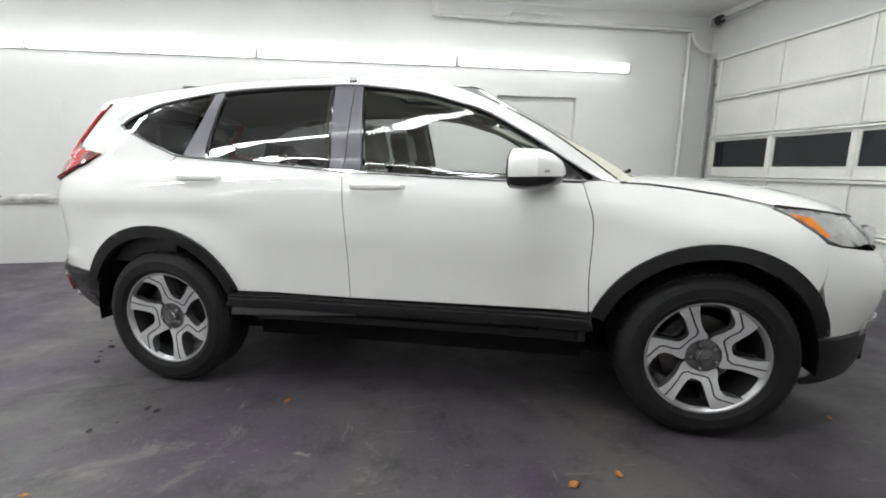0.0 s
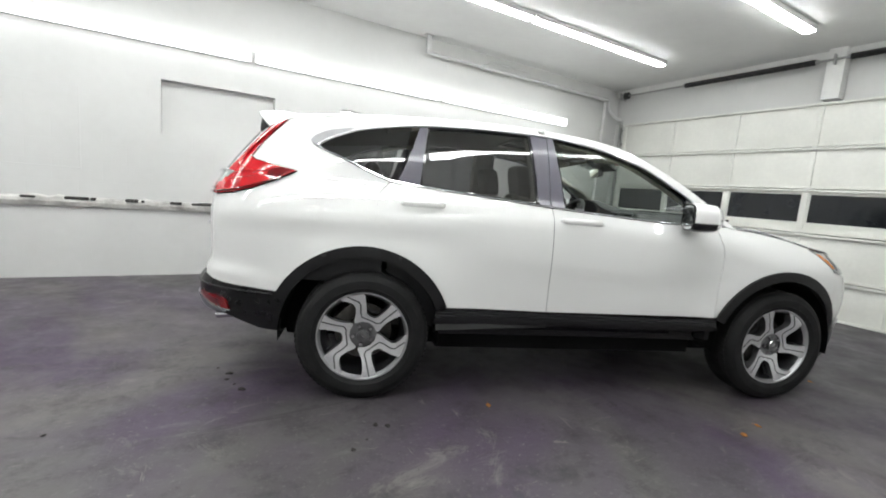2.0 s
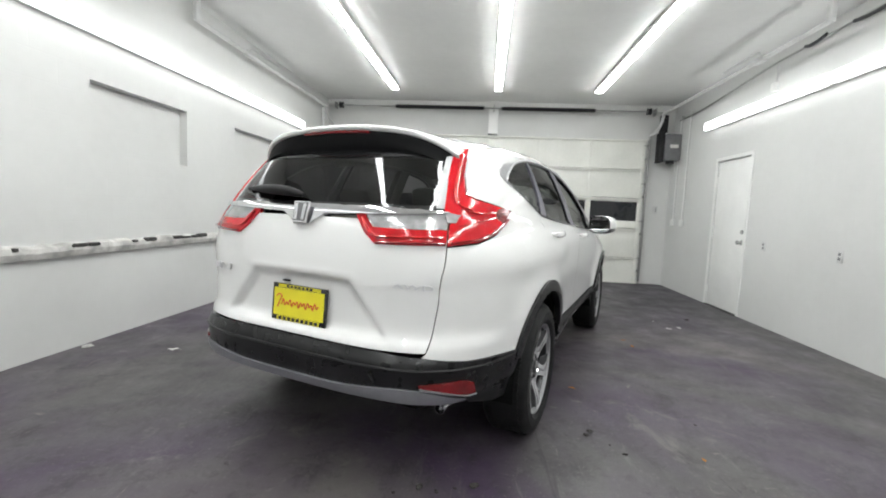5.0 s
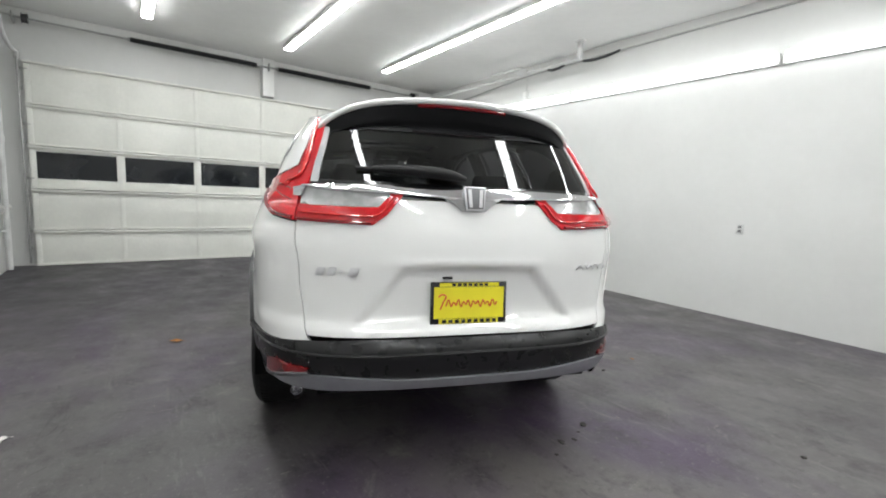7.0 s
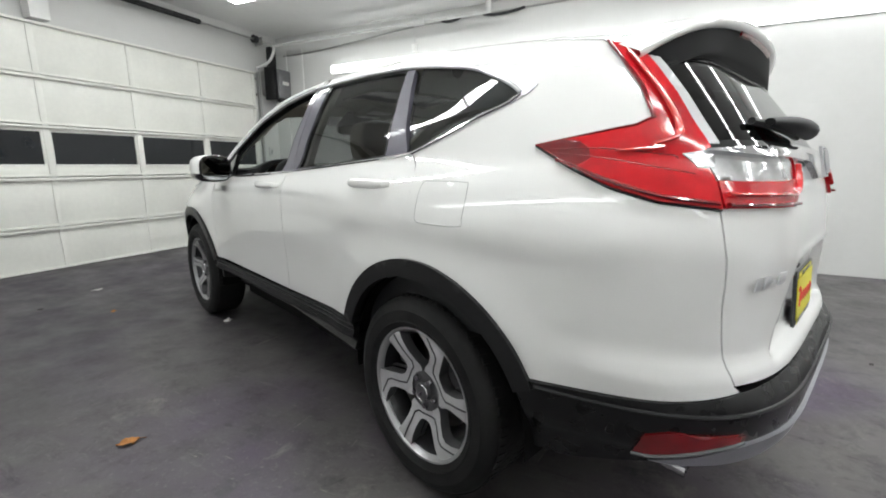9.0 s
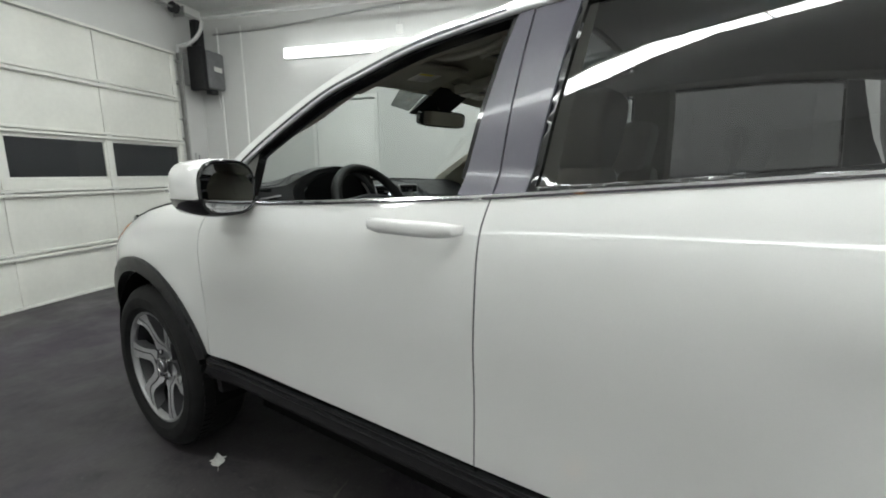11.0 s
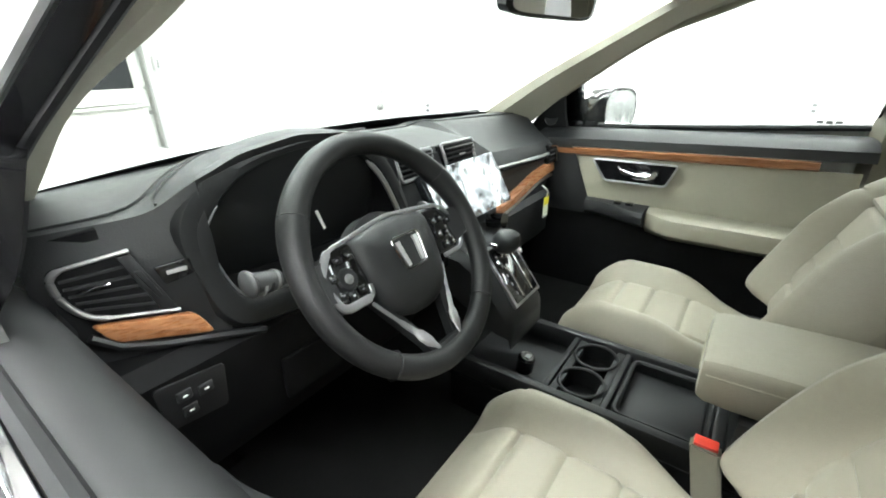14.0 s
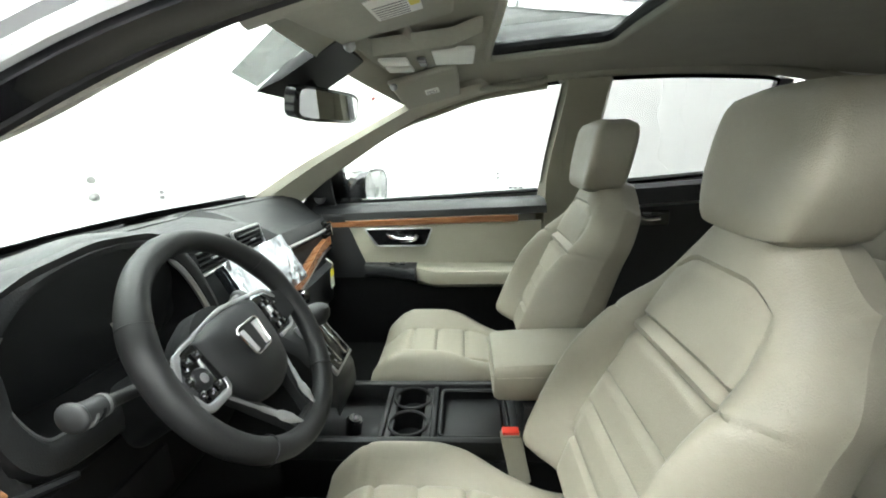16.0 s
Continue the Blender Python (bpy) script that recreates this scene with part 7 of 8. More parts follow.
# side vent with wood below it
VQ = [(0.711, 1.125), (0.784, 1.112), (0.781, 1.075), (0.761, 1.045), (0.680, 1.035)]
VX = 0.598
vent = rounded(VQ[:1] + VQ[1:4] + VQ[4:], 0.012)
part("side_vent", plate(ccw(vent), 0.010, facing(VX + 0.006)), PIT, CAR, "black air vent in a silver frame")
lv = bpy.data.objects["side_vent"]
part("vent_frame", sweep([(VX - 0.005, y, z) for y, z in rounded(VQ, 0.018, False, 8)], [0.0026] * 3 + [0.0040] * 24 + [0.0026] * 2, 8), SILVER, lv, "silver vent frame")
part("wheel_panel", plate(ccw([(0.724, 1.119), (0.711, 1.121), (0.682, 1.039), (0.698, 1.041)]), 0.006, facing(VX - 0.002), 0.0015), DASHMID, lv)
part("vent_wheel", plate(ccw([(0.713, 1.098), (0.707, 1.099), (0.693, 1.060), (0.698, 1.059)]), 0.004, facing(VX - 0.008), 0.001), DARK, lv)
for k in range(5):
    t = (k + 0.6) / 5.2
    a = Vector((0.776 - 0.016 * t * t, 1.105 - 0.052 * t))
    c = Vector((0.720 - 0.024 * t, 1.114 - 0.072 * t))
    b = loft([[Vector((VX + dx, q.x, q.y + dz)) for dx, dz in ((-0.006, -0.0016), (-0.006, 0.0016), (0.003, 0.0036), (0.003, 0.0005))] for q in (a, c)])
    part("slat", b, DASH, lv)
part("vent_tab", sweep([(VX - 0.008, 0.766, 1.083), (VX - 0.008, 0.736, 1.088)], 0.0022, 6), CHROME, lv, "chrome vent tab")
part("wood_inlay", plate(ccw(rounded([(0.765, 1.037), (0.665, 1.025), (0.646, 0.986), (0.749, 1.008)], 0.010)), 0.010, facing(VX + 0.002), 0.003), WOODX, db, "brown wood trim")
part("wood_lip", sweep([Vector((VX - 0.002, y, z)) for y, z in ((0.768, 1.020), (0.745, 1.000), (0.70, 0.988), (0.640, 0.975), (0.58, 0.955))], 0.006, 6), DASHMID, db)
part("demister_vent", loft([[Vector((0.6145 + dx + 0.16 * (y - 0.727), y, z0 + dz)) for dx, dz in ((0.0, -0.005), (0.0, 0.007), (0.02, 0.012), (0.02, 0.0))] for y, z0 in ((0.786, 1.133), (0.727, 1.143))]), PIT, db)
part("start_panel", plate(ccw(rounded([(0.693, 1.097), (0.655, 1.100), (0.652, 1.078), (0.686, 1.072)], 0.003)), 0.005, facing(VX + 0.001), 0.001), PIANO, db)
part("start_mark", box(VX - 0.0062, VX - 0.0042, 0.661, 0.683, 1.0855, 1.0905), SATIN, db)

# the dash sweeps away from the driver towards the door
for ob in [lv, *lv.children] + [o for o in db.children if o.name.split(".")[0] in ("wood_inlay", "wood_lip", "demister_vent", "start_panel", "start_mark")]:
    for v in ob.data.vertices:
        v.co.x += 0.014 * step01(0.60, 0.67, v.co.y) + 0.52 * max(0.0, v.co.y - 0.675)

# middle: vents, screen, knob, climate panel
part("console_tower", loft([[Vector((x, y, z)) for y, z in ((-w, z0), (w, z0), (w, z1), (-w, z1))] for x, w, z0, z1 in ((0.74, 0.175, 0.82, 1.130), (0.69, 0.172, 0.86, 1.126), (0.625, 0.165, 0.90, 0.985), (0.600, 0.155, 0.92, 0.965))]), DASHMID, CAR, "black centre stack with vents and a film-covered screen")
cs = bpy.data.objects["console_tower"]
for ya, yb in ((0.040, 0.172), (-0.146, -0.004)):
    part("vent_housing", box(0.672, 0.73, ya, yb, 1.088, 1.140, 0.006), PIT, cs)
    part("vent_frame", sweep([(0.670 + 0.3 * (z - 1.11), y, z) for y, z in rounded([(yb, 1.145), (ya, 1.143), (ya + 0.006, 1.086), (yb - 0.006, 1.086)] if ya < 0 else [(ya, 1.143), (yb, 1.145), (yb - 0.006, 1.086), (ya + 0.006, 1.086)], 0.008)], 0.0042, 6, closed=True), SILVER, cs, "silver vent frame")
    for k in range(4):
        part("slat", box(0.664, 0.70, ya + 0.006, yb - 0.006, 1.096 + 0.012 * k, 1.0985 + 0.012 * k), DASH, cs)
    part("vent_tab", box(0.660, 0.664, (ya + yb) / 2 - 0.012, (ya + yb) / 2 + 0.012, 1.113, 1.116), SATIN, cs)
scm = Matrix.Translation((0.602, 0.0, 1.040)) @ Matrix.Rotation(radians(28), 4, "Y")
b = box(-0.010, 0.012, -0.156, 0.156, -0.068, 0.068, 0.006)
bmesh.ops.transform(b, matrix=scm, verts=b.verts)
part("screen", b, DISPLAY, cs, "dark touch screen")


def film_pt(u, v):
    y, z = 0.150 - 0.305 * u, -0.069 + 0.140 * v
    n = noise.noise(Vector((y * 28, z * 28, 3))) * 0.0045 + noise.noise(Vector((y * 60, z * 45, 9))) * 0.0025
    return scm @ Vector((-0.0145 - abs(n), y, z))


part("screen_film", grid_mesh(44, 22, film_pt), FILM, cs, "crinkled protective film on the screen")
part("volume_knob", rod((0.580, -0.080, 0.945), (0.535, -0.080, 0.950), 0.020, 20), PIANO, cs)
for k in range(4):
    part("button", box(0.590, 0.603, 0.085 - 0.04 * k, 0.115 - 0.04 * k, 0.935, 0.953, 0.002), PIANO, cs)
part("climate_panel", box(0.578, 0.61, -0.13, 0.13, 0.885, 0.925, 0.005), PIANO, cs)
for k in range(5):
    part("climate_button", box(0.574, 0.580, 0.09 - 0.042 * k, 0.115 - 0.042 * k, 0.897, 0.912, 0.002), SILVER if k in (0, 4) else DARK, cs)
# passenger side: silver line, wood sweep, end vent
part("silver_line", sweep([(edge_x(y) - 0.031, y, 1.050 - 0.022 * step01(-0.15, -0.66, y)) for y in np.linspace(-0.165, -0.63, 24)], [0.0045] * 12 + [0.0055] * 12, 6), SILVER, db)
part("silver_groove", sweep([(edge_x(y) - 0.030, y, 1.041 - 0.022 * step01(-0.15, -0.66, y)) for y in np.linspace(-0.165, -0.63, 24)], 0.005, 6), PIT, db)
rows = []
for y in np.linspace(-0.15, -0.715, 26):
    k = step01(-0.15, -0.715, y)
    xx = 0.615 + 0.050 * k
    zc, h = 0.930 + 0.036 * k, 0.016 + 0.010 * k
    rows.append([Vector((xx + 0.012, y, zc + h)), Vector((xx - 0.006, y, zc + h * 0.6)), Vector((xx - 0.010, y, zc - h * 0.5)), Vector((xx + 0.004, y, zc - h)), Vector((xx + 0.04, y, zc))])
part("wood_inlay", loft(rows), WOODX, db, "brown wood trim sweeping to the door")
part("wood_edge", sweep([(r[3].x - 0.004, r[3].y, r[3].z - 0.006) for r in rows], 0.005, 6), SILVER, db, "silver edge under the wood")
part("end_vent", box(0.655, 0.70, -0.715, -0.645, 0.985, 1.052, 0.006), PIT, db)
part("end_vent_frame", sweep([(0.652, y, z) for y, z in rounded([(-0.645, 1.055), (-0.705, 1.050), (-0.722, 0.988)], 0.012, False)], 0.006, 8), CHROME, db, "chrome vent frame")
for k in range(3):
    part("slat", box(0.650, 0.664, -0.705, -0.650, 1.0 + 0.016 * k, 1.003 + 0.016 * k), DASH, db)
# hang tag
tag = thing("hang_tag", pose(0.612, -0.545, 0.885), "yellow and white paper tag hanging from the glovebox", "tag")
part("tag_sheet", box(-0.0012, 0.0, -0.020, 0.020, -0.066, 0.0, 0.0), LABEL, tag, "white paper sheet", smooth=False)
part("tag_head", box(-0.0022, -0.0014, -0.020, 0.020, -0.022, 0.008, 0.0), TAGYELLOW, tag, "yellow printed head", smooth=False)
part("tag_loop", sweep(curve([(-0.001, 0, 0.004), (-0.006, 0.006, 0.03), (0.015, 0.010, 0.05)], 5), 0.003, 6), LABEL, tag)

# ---- shifter block and console
cn = sub("centre_console", CAR, "black centre console with cup holders and tray")
rows = []
for x, z0, z1, w in ((0.61, 0.84, 0.935, 0.120), (0.55, 0.80, 0.925, 0.115), (0.50, 0.76, 0.885, 0.105), (0.455, 0.73, 0.825, 0.098), (0.425, 0.72, 0.775, 0.090), (0.420, 0.69, 0.745, 0.085)):
    rows.append([Vector((x, y, z)) for y, z in ((-w, z0), (w, z0), (w, z1 - 0.022), (w - 0.018, z1), (-w + 0.018, z1), (-w, z1 - 0.022))])
part("shifter_housing", loft(rows), DASHMID, cn)
gate_m = Matrix.Translation((0.472, -0.010, 0.853)) @ Matrix.Rotation(radians(-53), 4, "Y")
for w, l, mt, nm, h in ((0.066, 0.080, SILVER, "gate_frame", 0.003), (0.058, 0.073, PIANO, "gate_plate", 0.005)):
    b = box(-l, l, -w, w, -0.008, h, 0.003)
    bmesh.ops.transform(b, matrix=gate_m, verts=b.verts)
    part(nm, b, mt, cn)
for yy in (-0.026, 0.020):
    b = box(-0.066, 0.050, yy - 0.0035, yy + 0.0035, 0.004, 0.009, 0.002)
    bmesh.ops.transform(b, matrix=gate_m, verts=b.verts)
    part("gate_rail", b, CHROME, cn)
for k in range(4):
    b = box(-0.055 + 0.024 * k, -0.047 + 0.024 * k, 0.034, 0.040, 0.005, 0.0062)
    bmesh.ops.transform(b, matrix=gate_m, verts=b.verts)
    part("gate_mark", b, GREYBOX, cn)
part("shift_stalk", rod((0.497, 0.006, 0.882), (0.487, 0.012, 0.922), 0.012, 14), CHROME, cn)
part("shift_boot", rod((0.500, 0.004, 0.868), (0.493, 0.008, 0.895), 0.024, 16, 0.014), DARK, cn)
part("shift_knob", loft([[Vector((0.481 + dx + 0.031 * k * math.cos(t) * 1.1, 0.014 + 0.027 * k * math.sin(t), z)) for t in [2 * math.pi * i / 24 for i in range(24)]] for z, k, dx in ((0.908, 0.5, 0.006), (0.915, 0.85, 0.003), (0.930, 1.0, 0), (0.945, 1.0, -0.003), (0.957, 0.82, -0.006), (0.964, 0.45, -0.008))]), DASH, cn, "black leather shift knob")
part("knob_button", box(0.486, 0.510, 0.036, 0.046, 0.924, 0.936, 0.003), CHROME, cn)
# console tray with wells
CZ, CW = 0.655, 0.138
part("console_floor", box(-0.03, 0.56, -CW + 0.001, CW - 0.001, 0.40, CZ - 0.050, 0.002), DASH, cn)
for q in (-1, 1):
    part("console_wall", box(-0.03, 0.56, min(q * (CW - 0.024), q * CW), max(q * (CW - 0.024), q * CW), CZ - 0.0495, CZ + 0.006, 0.007), DASHMID, cn)
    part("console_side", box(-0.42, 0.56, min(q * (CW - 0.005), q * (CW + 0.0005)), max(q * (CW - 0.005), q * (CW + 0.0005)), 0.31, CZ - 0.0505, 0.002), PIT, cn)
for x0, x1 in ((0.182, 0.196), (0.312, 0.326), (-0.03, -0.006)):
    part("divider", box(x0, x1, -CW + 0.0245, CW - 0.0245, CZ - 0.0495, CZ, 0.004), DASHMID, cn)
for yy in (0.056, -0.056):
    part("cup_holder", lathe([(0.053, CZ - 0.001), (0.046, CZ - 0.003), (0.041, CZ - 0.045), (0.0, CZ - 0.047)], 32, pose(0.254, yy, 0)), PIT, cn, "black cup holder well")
    part("cup_lip", sweep([(0.254 + 0.050 * math.cos(t), yy + 0.050 * math.sin(t), CZ - 0.002) for t in [2 * math.pi * i / 28 for i in range(28)]], 0.004, 6, closed=True), DARK, cn)
for x0, x1, y0, y1 in ((0.197, 0.216, -0.113, 0.113), (0.292, 0.311, -0.113, 0.113)):
    part("cup_web", box(x0, x1, y0, y1, CZ - 0.02, CZ - 0.006, 0.003), DASHMID, cn)
part("tray_mat", box(0.010, 0.165, -0.095, 0.095, CZ - 0.036, CZ - 0.030, 0.003), DASHMID, cn, "black rubber tray mat")
part("tray_rail", sweep([(x, y, CZ - 0.008) for x, y in rounded([(0.172, -0.102), (0.172, 0.102), (0.002, 0.102), (0.002, -0.102)], 0.02)], 0.006, 6, closed=True), DASHMID, cn)
part("power_socket", merge(rod((0.405, 0.030, CZ - 0.05), (0.400, 0.030, CZ - 0.012), 0.022, 20), rod((0.400, 0.030, CZ - 0.012), (0.398, 0.030, CZ - 0.006), 0.016, 16)), PIANO, cn)
part("socket_mark", box(0.390, 0.406, 0.022, 0.038, CZ - 0.0055, CZ - 0.0045), INK, cn)
part("storage_box", box(-0.40, -0.031, -0.115, 0.115, 0.40, 0.740, 0.010), DASH, cn)
# armrest lid
rows = []
for x, z1, z0, k in ((0.040, 0.815, 0.765, 0.86), (0.037, 0.832, 0.752, 0.95), (0.025, 0.838, 0.746, 0.99), (-0.02, 0.842, 0.744, 1.0), (-0.15, 0.846, 0.746, 1.0), (-0.33, 0.846, 0.75, 1.0), (-0.37, 0.83, 0.77, 0.95)):
    w = 0.106 * k
    rows.append([Vector((x, y, z)) for y, z in ((-w, z0 + 0.018), (-w * 0.9, z0), (w * 0.9, z0), (w, z0 + 0.018), (w, z1 - 0.022), (w * 0.985, z1 - 0.010), (w * 0.94, z1 - 0.003), (w * 0.8, z1), (0, z1 + 0.003), (-w * 0.8, z1), (-w * 0.94, z1 - 0.003), (-w * 0.985, z1 - 0.010), (-w, z1 - 0.022))])
part("armrest_lid", loft(rows), IVORY, cn, "ivory leather armrest lid")
part("armrest_seam", sweep([(0.0405, -0.093, 0.808), (0.0415, 0.0, 0.808), (0.0405, 0.093, 0.808)], 0.0016, 5), STITCH, cn)
for q in (-1, 1):
    part("armrest_seam", sweep([(0.03, q * 0.1050, 0.808), (-0.02, q * 0.1065, 0.810), (-0.15, q * 0.1065, 0.814), (-0.33, q * 0.1065, 0.815)], 0.0016, 5), STITCH, cn)

# ---- steering wheel
TILT = 32
WM = Matrix.Translation((0.430, 0.440, 1.0775)) @ Matrix(((0, math.sin(radians(TILT)), -math.cos(radians(TILT)), 0), (-1, 0, 0, 0), (0, math.cos(radians(TILT)), math.sin(radians(TILT)), 0), (0, 0, 0, 1)))
WR = 0.1685


def swp(name, b, mat, label="", parent=None):
    bmesh.ops.transform(b, matrix=WM, verts=b.verts)
    return part(name, b, mat, parent or sw, label)


rp = []
rr = []
for i in range(96):
    a = 2 * math.pi * i / 96
    rp.append((WR * math.sin(a), WR * math.cos(a), 0))
    rr.append(0.0172 + 0.0025 * math.exp(-((abs(math.degrees(math.pi - abs(math.pi - a))) - 62) / 16) ** 2))
sw = swp("steering_wheel", sweep(rp, rr, 18, closed=True, up=(0, 0, 1)), WHEELHIDE, "black leather steering wheel with silver spokes", CAR)
for a in (-58, 58, -140, 140):
    t = radians(a)
    c = Vector((WR * math.sin(t), WR * math.cos(t), 0))
    d = Vector((math.cos(t), -math.sin(t), 0))
    o = Vector((math.sin(t), math.cos(t), 0))
    swp("rim_seam", sweep([c + (o * math.cos(k) + Vector((0, 0, 1)) * math.sin(k)) * 0.0190 for k in [2 * math.pi * j / 20 for j in range(20)]], 0.0012, 5, closed=True, up=d), DARK)
# airbag pad, a little below the rim's plane
PAD = [(-0.074, 0.043), (-0.03, 0.052), (0, 0.053), (0.03, 0.052), (0.074, 0.043), (0.081, 0.022), (0.075, -0.030), (0.060, -0.070), (0.032, -0.089), (0, -0.094), (-0.032, -0.089), (-0.060, -0.070), (-0.075, -0.030), (-0.081, 0.022)]
pc = curve([(x, y, 0) for x, y in PAD], 4, True)
padr = [[Vector((p.x * k, (p.y + 0.01) * k - 0.01, z)) for p in pc] for k, z in ((0.97, -0.045), (1.0, -0.020), (0.985, -0.010), (0.93, -0.003), (0.80, 0.004), (0.55, 0.009), (0.28, 0.011), (0.02, 0.012))]
swp("airbag_pad", loft(padr), DASH)
em = pose(0, -0.006, 0.0095)
for q in (-1, 1):
    swp("emblem_bar", plate(ccw([(q * 0.024, 0.018), (q * 0.0145, 0.018), (q * 0.0115, -0.020), (q * 0.0185, -0.020)]), 0.005, em), SATIN, "plain chrome emblem bar")
swp("emblem_ring", sweep([(x, y, 0.0135) for x, y in rounded([(-0.029, 0.018), (0.029, 0.018), (0.022, -0.030), (-0.022, -0.030)], 0.008)], 0.0018, 6, closed=True), CHROME)
for q in (-1, 1):
    arm = loft([[Vector((q * x, y, z)) for y, z in ((y1, z0), (y1, z0 + 0.018), (y0, z0 + 0.018), (y0, z0))] for x, y0, y1, z0 in ((0.060, -0.040, 0.040, -0.040), (0.110, -0.034, 0.036, -0.032), (0.140, -0.024, 0.028, -0.020), (0.166, -0.018, 0.022, -0.008))])
    swp("side_spoke", arm, DASH)
    pod = ccw(rounded([(q * x, y) for x, y in ((0.077, 0.040), (0.120, 0.036), (0.143, 0.006), (0.132, -0.036), (0.078, -0.036), (0.074, -0.006))], 0.010))
    swp("switch_pod", plate(pod, 0.014, pose(0, 0, -0.022), 0.003), PIANO, "black switch pod")
    if q < 0:
        tr = rounded([(q * 0.074, 0.045, -0.006), (q * 0.118, 0.040, -0.006), (q * 0.145, 0.006, -0.006), (q * 0.133, -0.039, -0.006), (q * 0.080, -0.039, -0.006), (q * 0.078, -0.022, -0.006)], 0.014, False)
        swp("spoke_trim", sweep(tr, [0.003] * 4 + [0.0060] * (len(tr) - 9) + [0.0035] * 5, 8, flat=0.6), SILVER, "silver spoke trim")
        swp("thumb_wheel", lathe([(0.0, 0.004), (0.014, 0.003), (0.016, 0.0), (0.0, 0.0)], 20, pose(q * 0.106, -0.004, -0.008)), DASHMID)
        swp("thumb_cap", lathe([(0.0, 0.002), (0.006, 0.001), (0.007, 0.0)], 14, pose(q * 0.106, -0.004, -0.004)), GREYBOX)
        marks = ((0.090, 0.024), (0.110, 0.024), (0.126, 0.004), (0.092, -0.024), (0.110, -0.026), (0.124, -0.020))
    else:
        tr = rounded([(-0.070, 0.046, -0.010), (0.0, 0.056, -0.008), (q * 0.074, 0.048, -0.006), (q * 0.120, 0.041, -0.006), (q * 0.146, 0.006, -0.006), (q * 0.134, -0.039, -0.006), (q * 0.082, -0.039, -0.006)], 0.014, False)
        swp("spoke_trim", sweep(tr, 0.0034, 8, flat=0.7), SILVER, "silver spoke trim")
        marks = ((0.092, 0.020), (0.110, 0.020), (0.126, 0.012), (0.092, -0.004), (0.112, -0.006), (0.098, -0.024), (0.118, -0.024))
    for bx, by in marks:
        swp("button", box(q * bx - 0.007, q * bx + 0.007, by - 0.006, by + 0.006, -0.008, -0.0052, 0.0012), PIANO)
        swp("button_mark", box(q * bx - 0.002, q * bx + 0.002, by - 0.001, by + 0.001, -0.0052, -0.0046), GREYBOX)
    low = loft([[Vector((q * (x + dx), y + dx * 0.6, z)) for dx, z in ((-0.014, z0 - 0.016), (-0.014, z0), (0.010, z0), (0.010, z0 - 0.016))] for x, y, z0 in ((0.070, -0.050, -0.020), (0.050, -0.095, -0.014), (0.032, -0.140, -0.004), (0.026, -0.168, 0.004))])
    swp("lower_spoke", low, DASH)
    swp("lower_spoke_trim", sweep(curve([(q * 0.080, -0.048, -0.018), (q * 0.058, -0.088, -0.012), (q * 0.040, -0.120, -0.006), (q * 0.024, -0.153, 0.004)], 5), [0.0032] * 6 + [0.005] * 4 + [0.009] * 3 + [0.006, 0.004, 0.002], 8, flat=0.5), SILVER, "silver lower spoke trim")
swp("spoke_bridge", loft([[Vector((x, y, z)) for y, z in ((-0.172, -0.012), (-0.172, 0.006), (-0.148 + 0.10 * abs(x), 0.002), (-0.148 + 0.10 * abs(x), -0.012))] for x in (-0.034, -0.015, 0.015, 0.034)]), DASH)
swp("hub_back", lathe([(0.0, -0.09), (0.06, -0.09), (0.072, -0.06), (0.07, -0.03), (0.0, -0.03)], 32), DASH)
cc = loft([[WM @ Vector((0.055 * math.cos(t) * k, 0.050 * math.sin(t) * k - 0.005, z)) for t in [2 * math.pi * i / 24 for i in range(24)]] for z, k in ((-0.08, 1.0), (-0.14, 1.05), (-0.25, 1.1))])
part("column_shroud", cc, DASH, CAR)
for q, nm in ((-1, "lamp_stalk"), (1, "wiper_stalk")):
    sk = sub(nm, CAR)
    b = rod((q * 0.05, 0.02, -0.11), (q * 0.155, 0.042, -0.098), 0.009, 12)
    bmesh.ops.transform(b, matrix=WM, verts=b.verts)
    part("stem", b, DASH, sk)
    b = rod((q * 0.142, 0.039, -0.100), (q * 0.181, 0.047, -0.094), 0.014, 16)
    ball((q * 0.183, 0.047, -0.094), 0.0195, sx=0.45, bm=b)
    bmesh.ops.transform(b, matrix=WM, verts=b.verts)
    part("knob", b, STALK, sk)
    for k in range(3):
        b = rod((q * (0.145 + 0.010 * k), 0.0400, -0.0995), (q * (0.149 + 0.010 * k), 0.0408, -0.099), 0.0148, 16)
        bmesh.ops.transform(b, matrix=WM, verts=b.verts)
        part("stalk_ring", b, DARK if k % 2 else INK, sk)


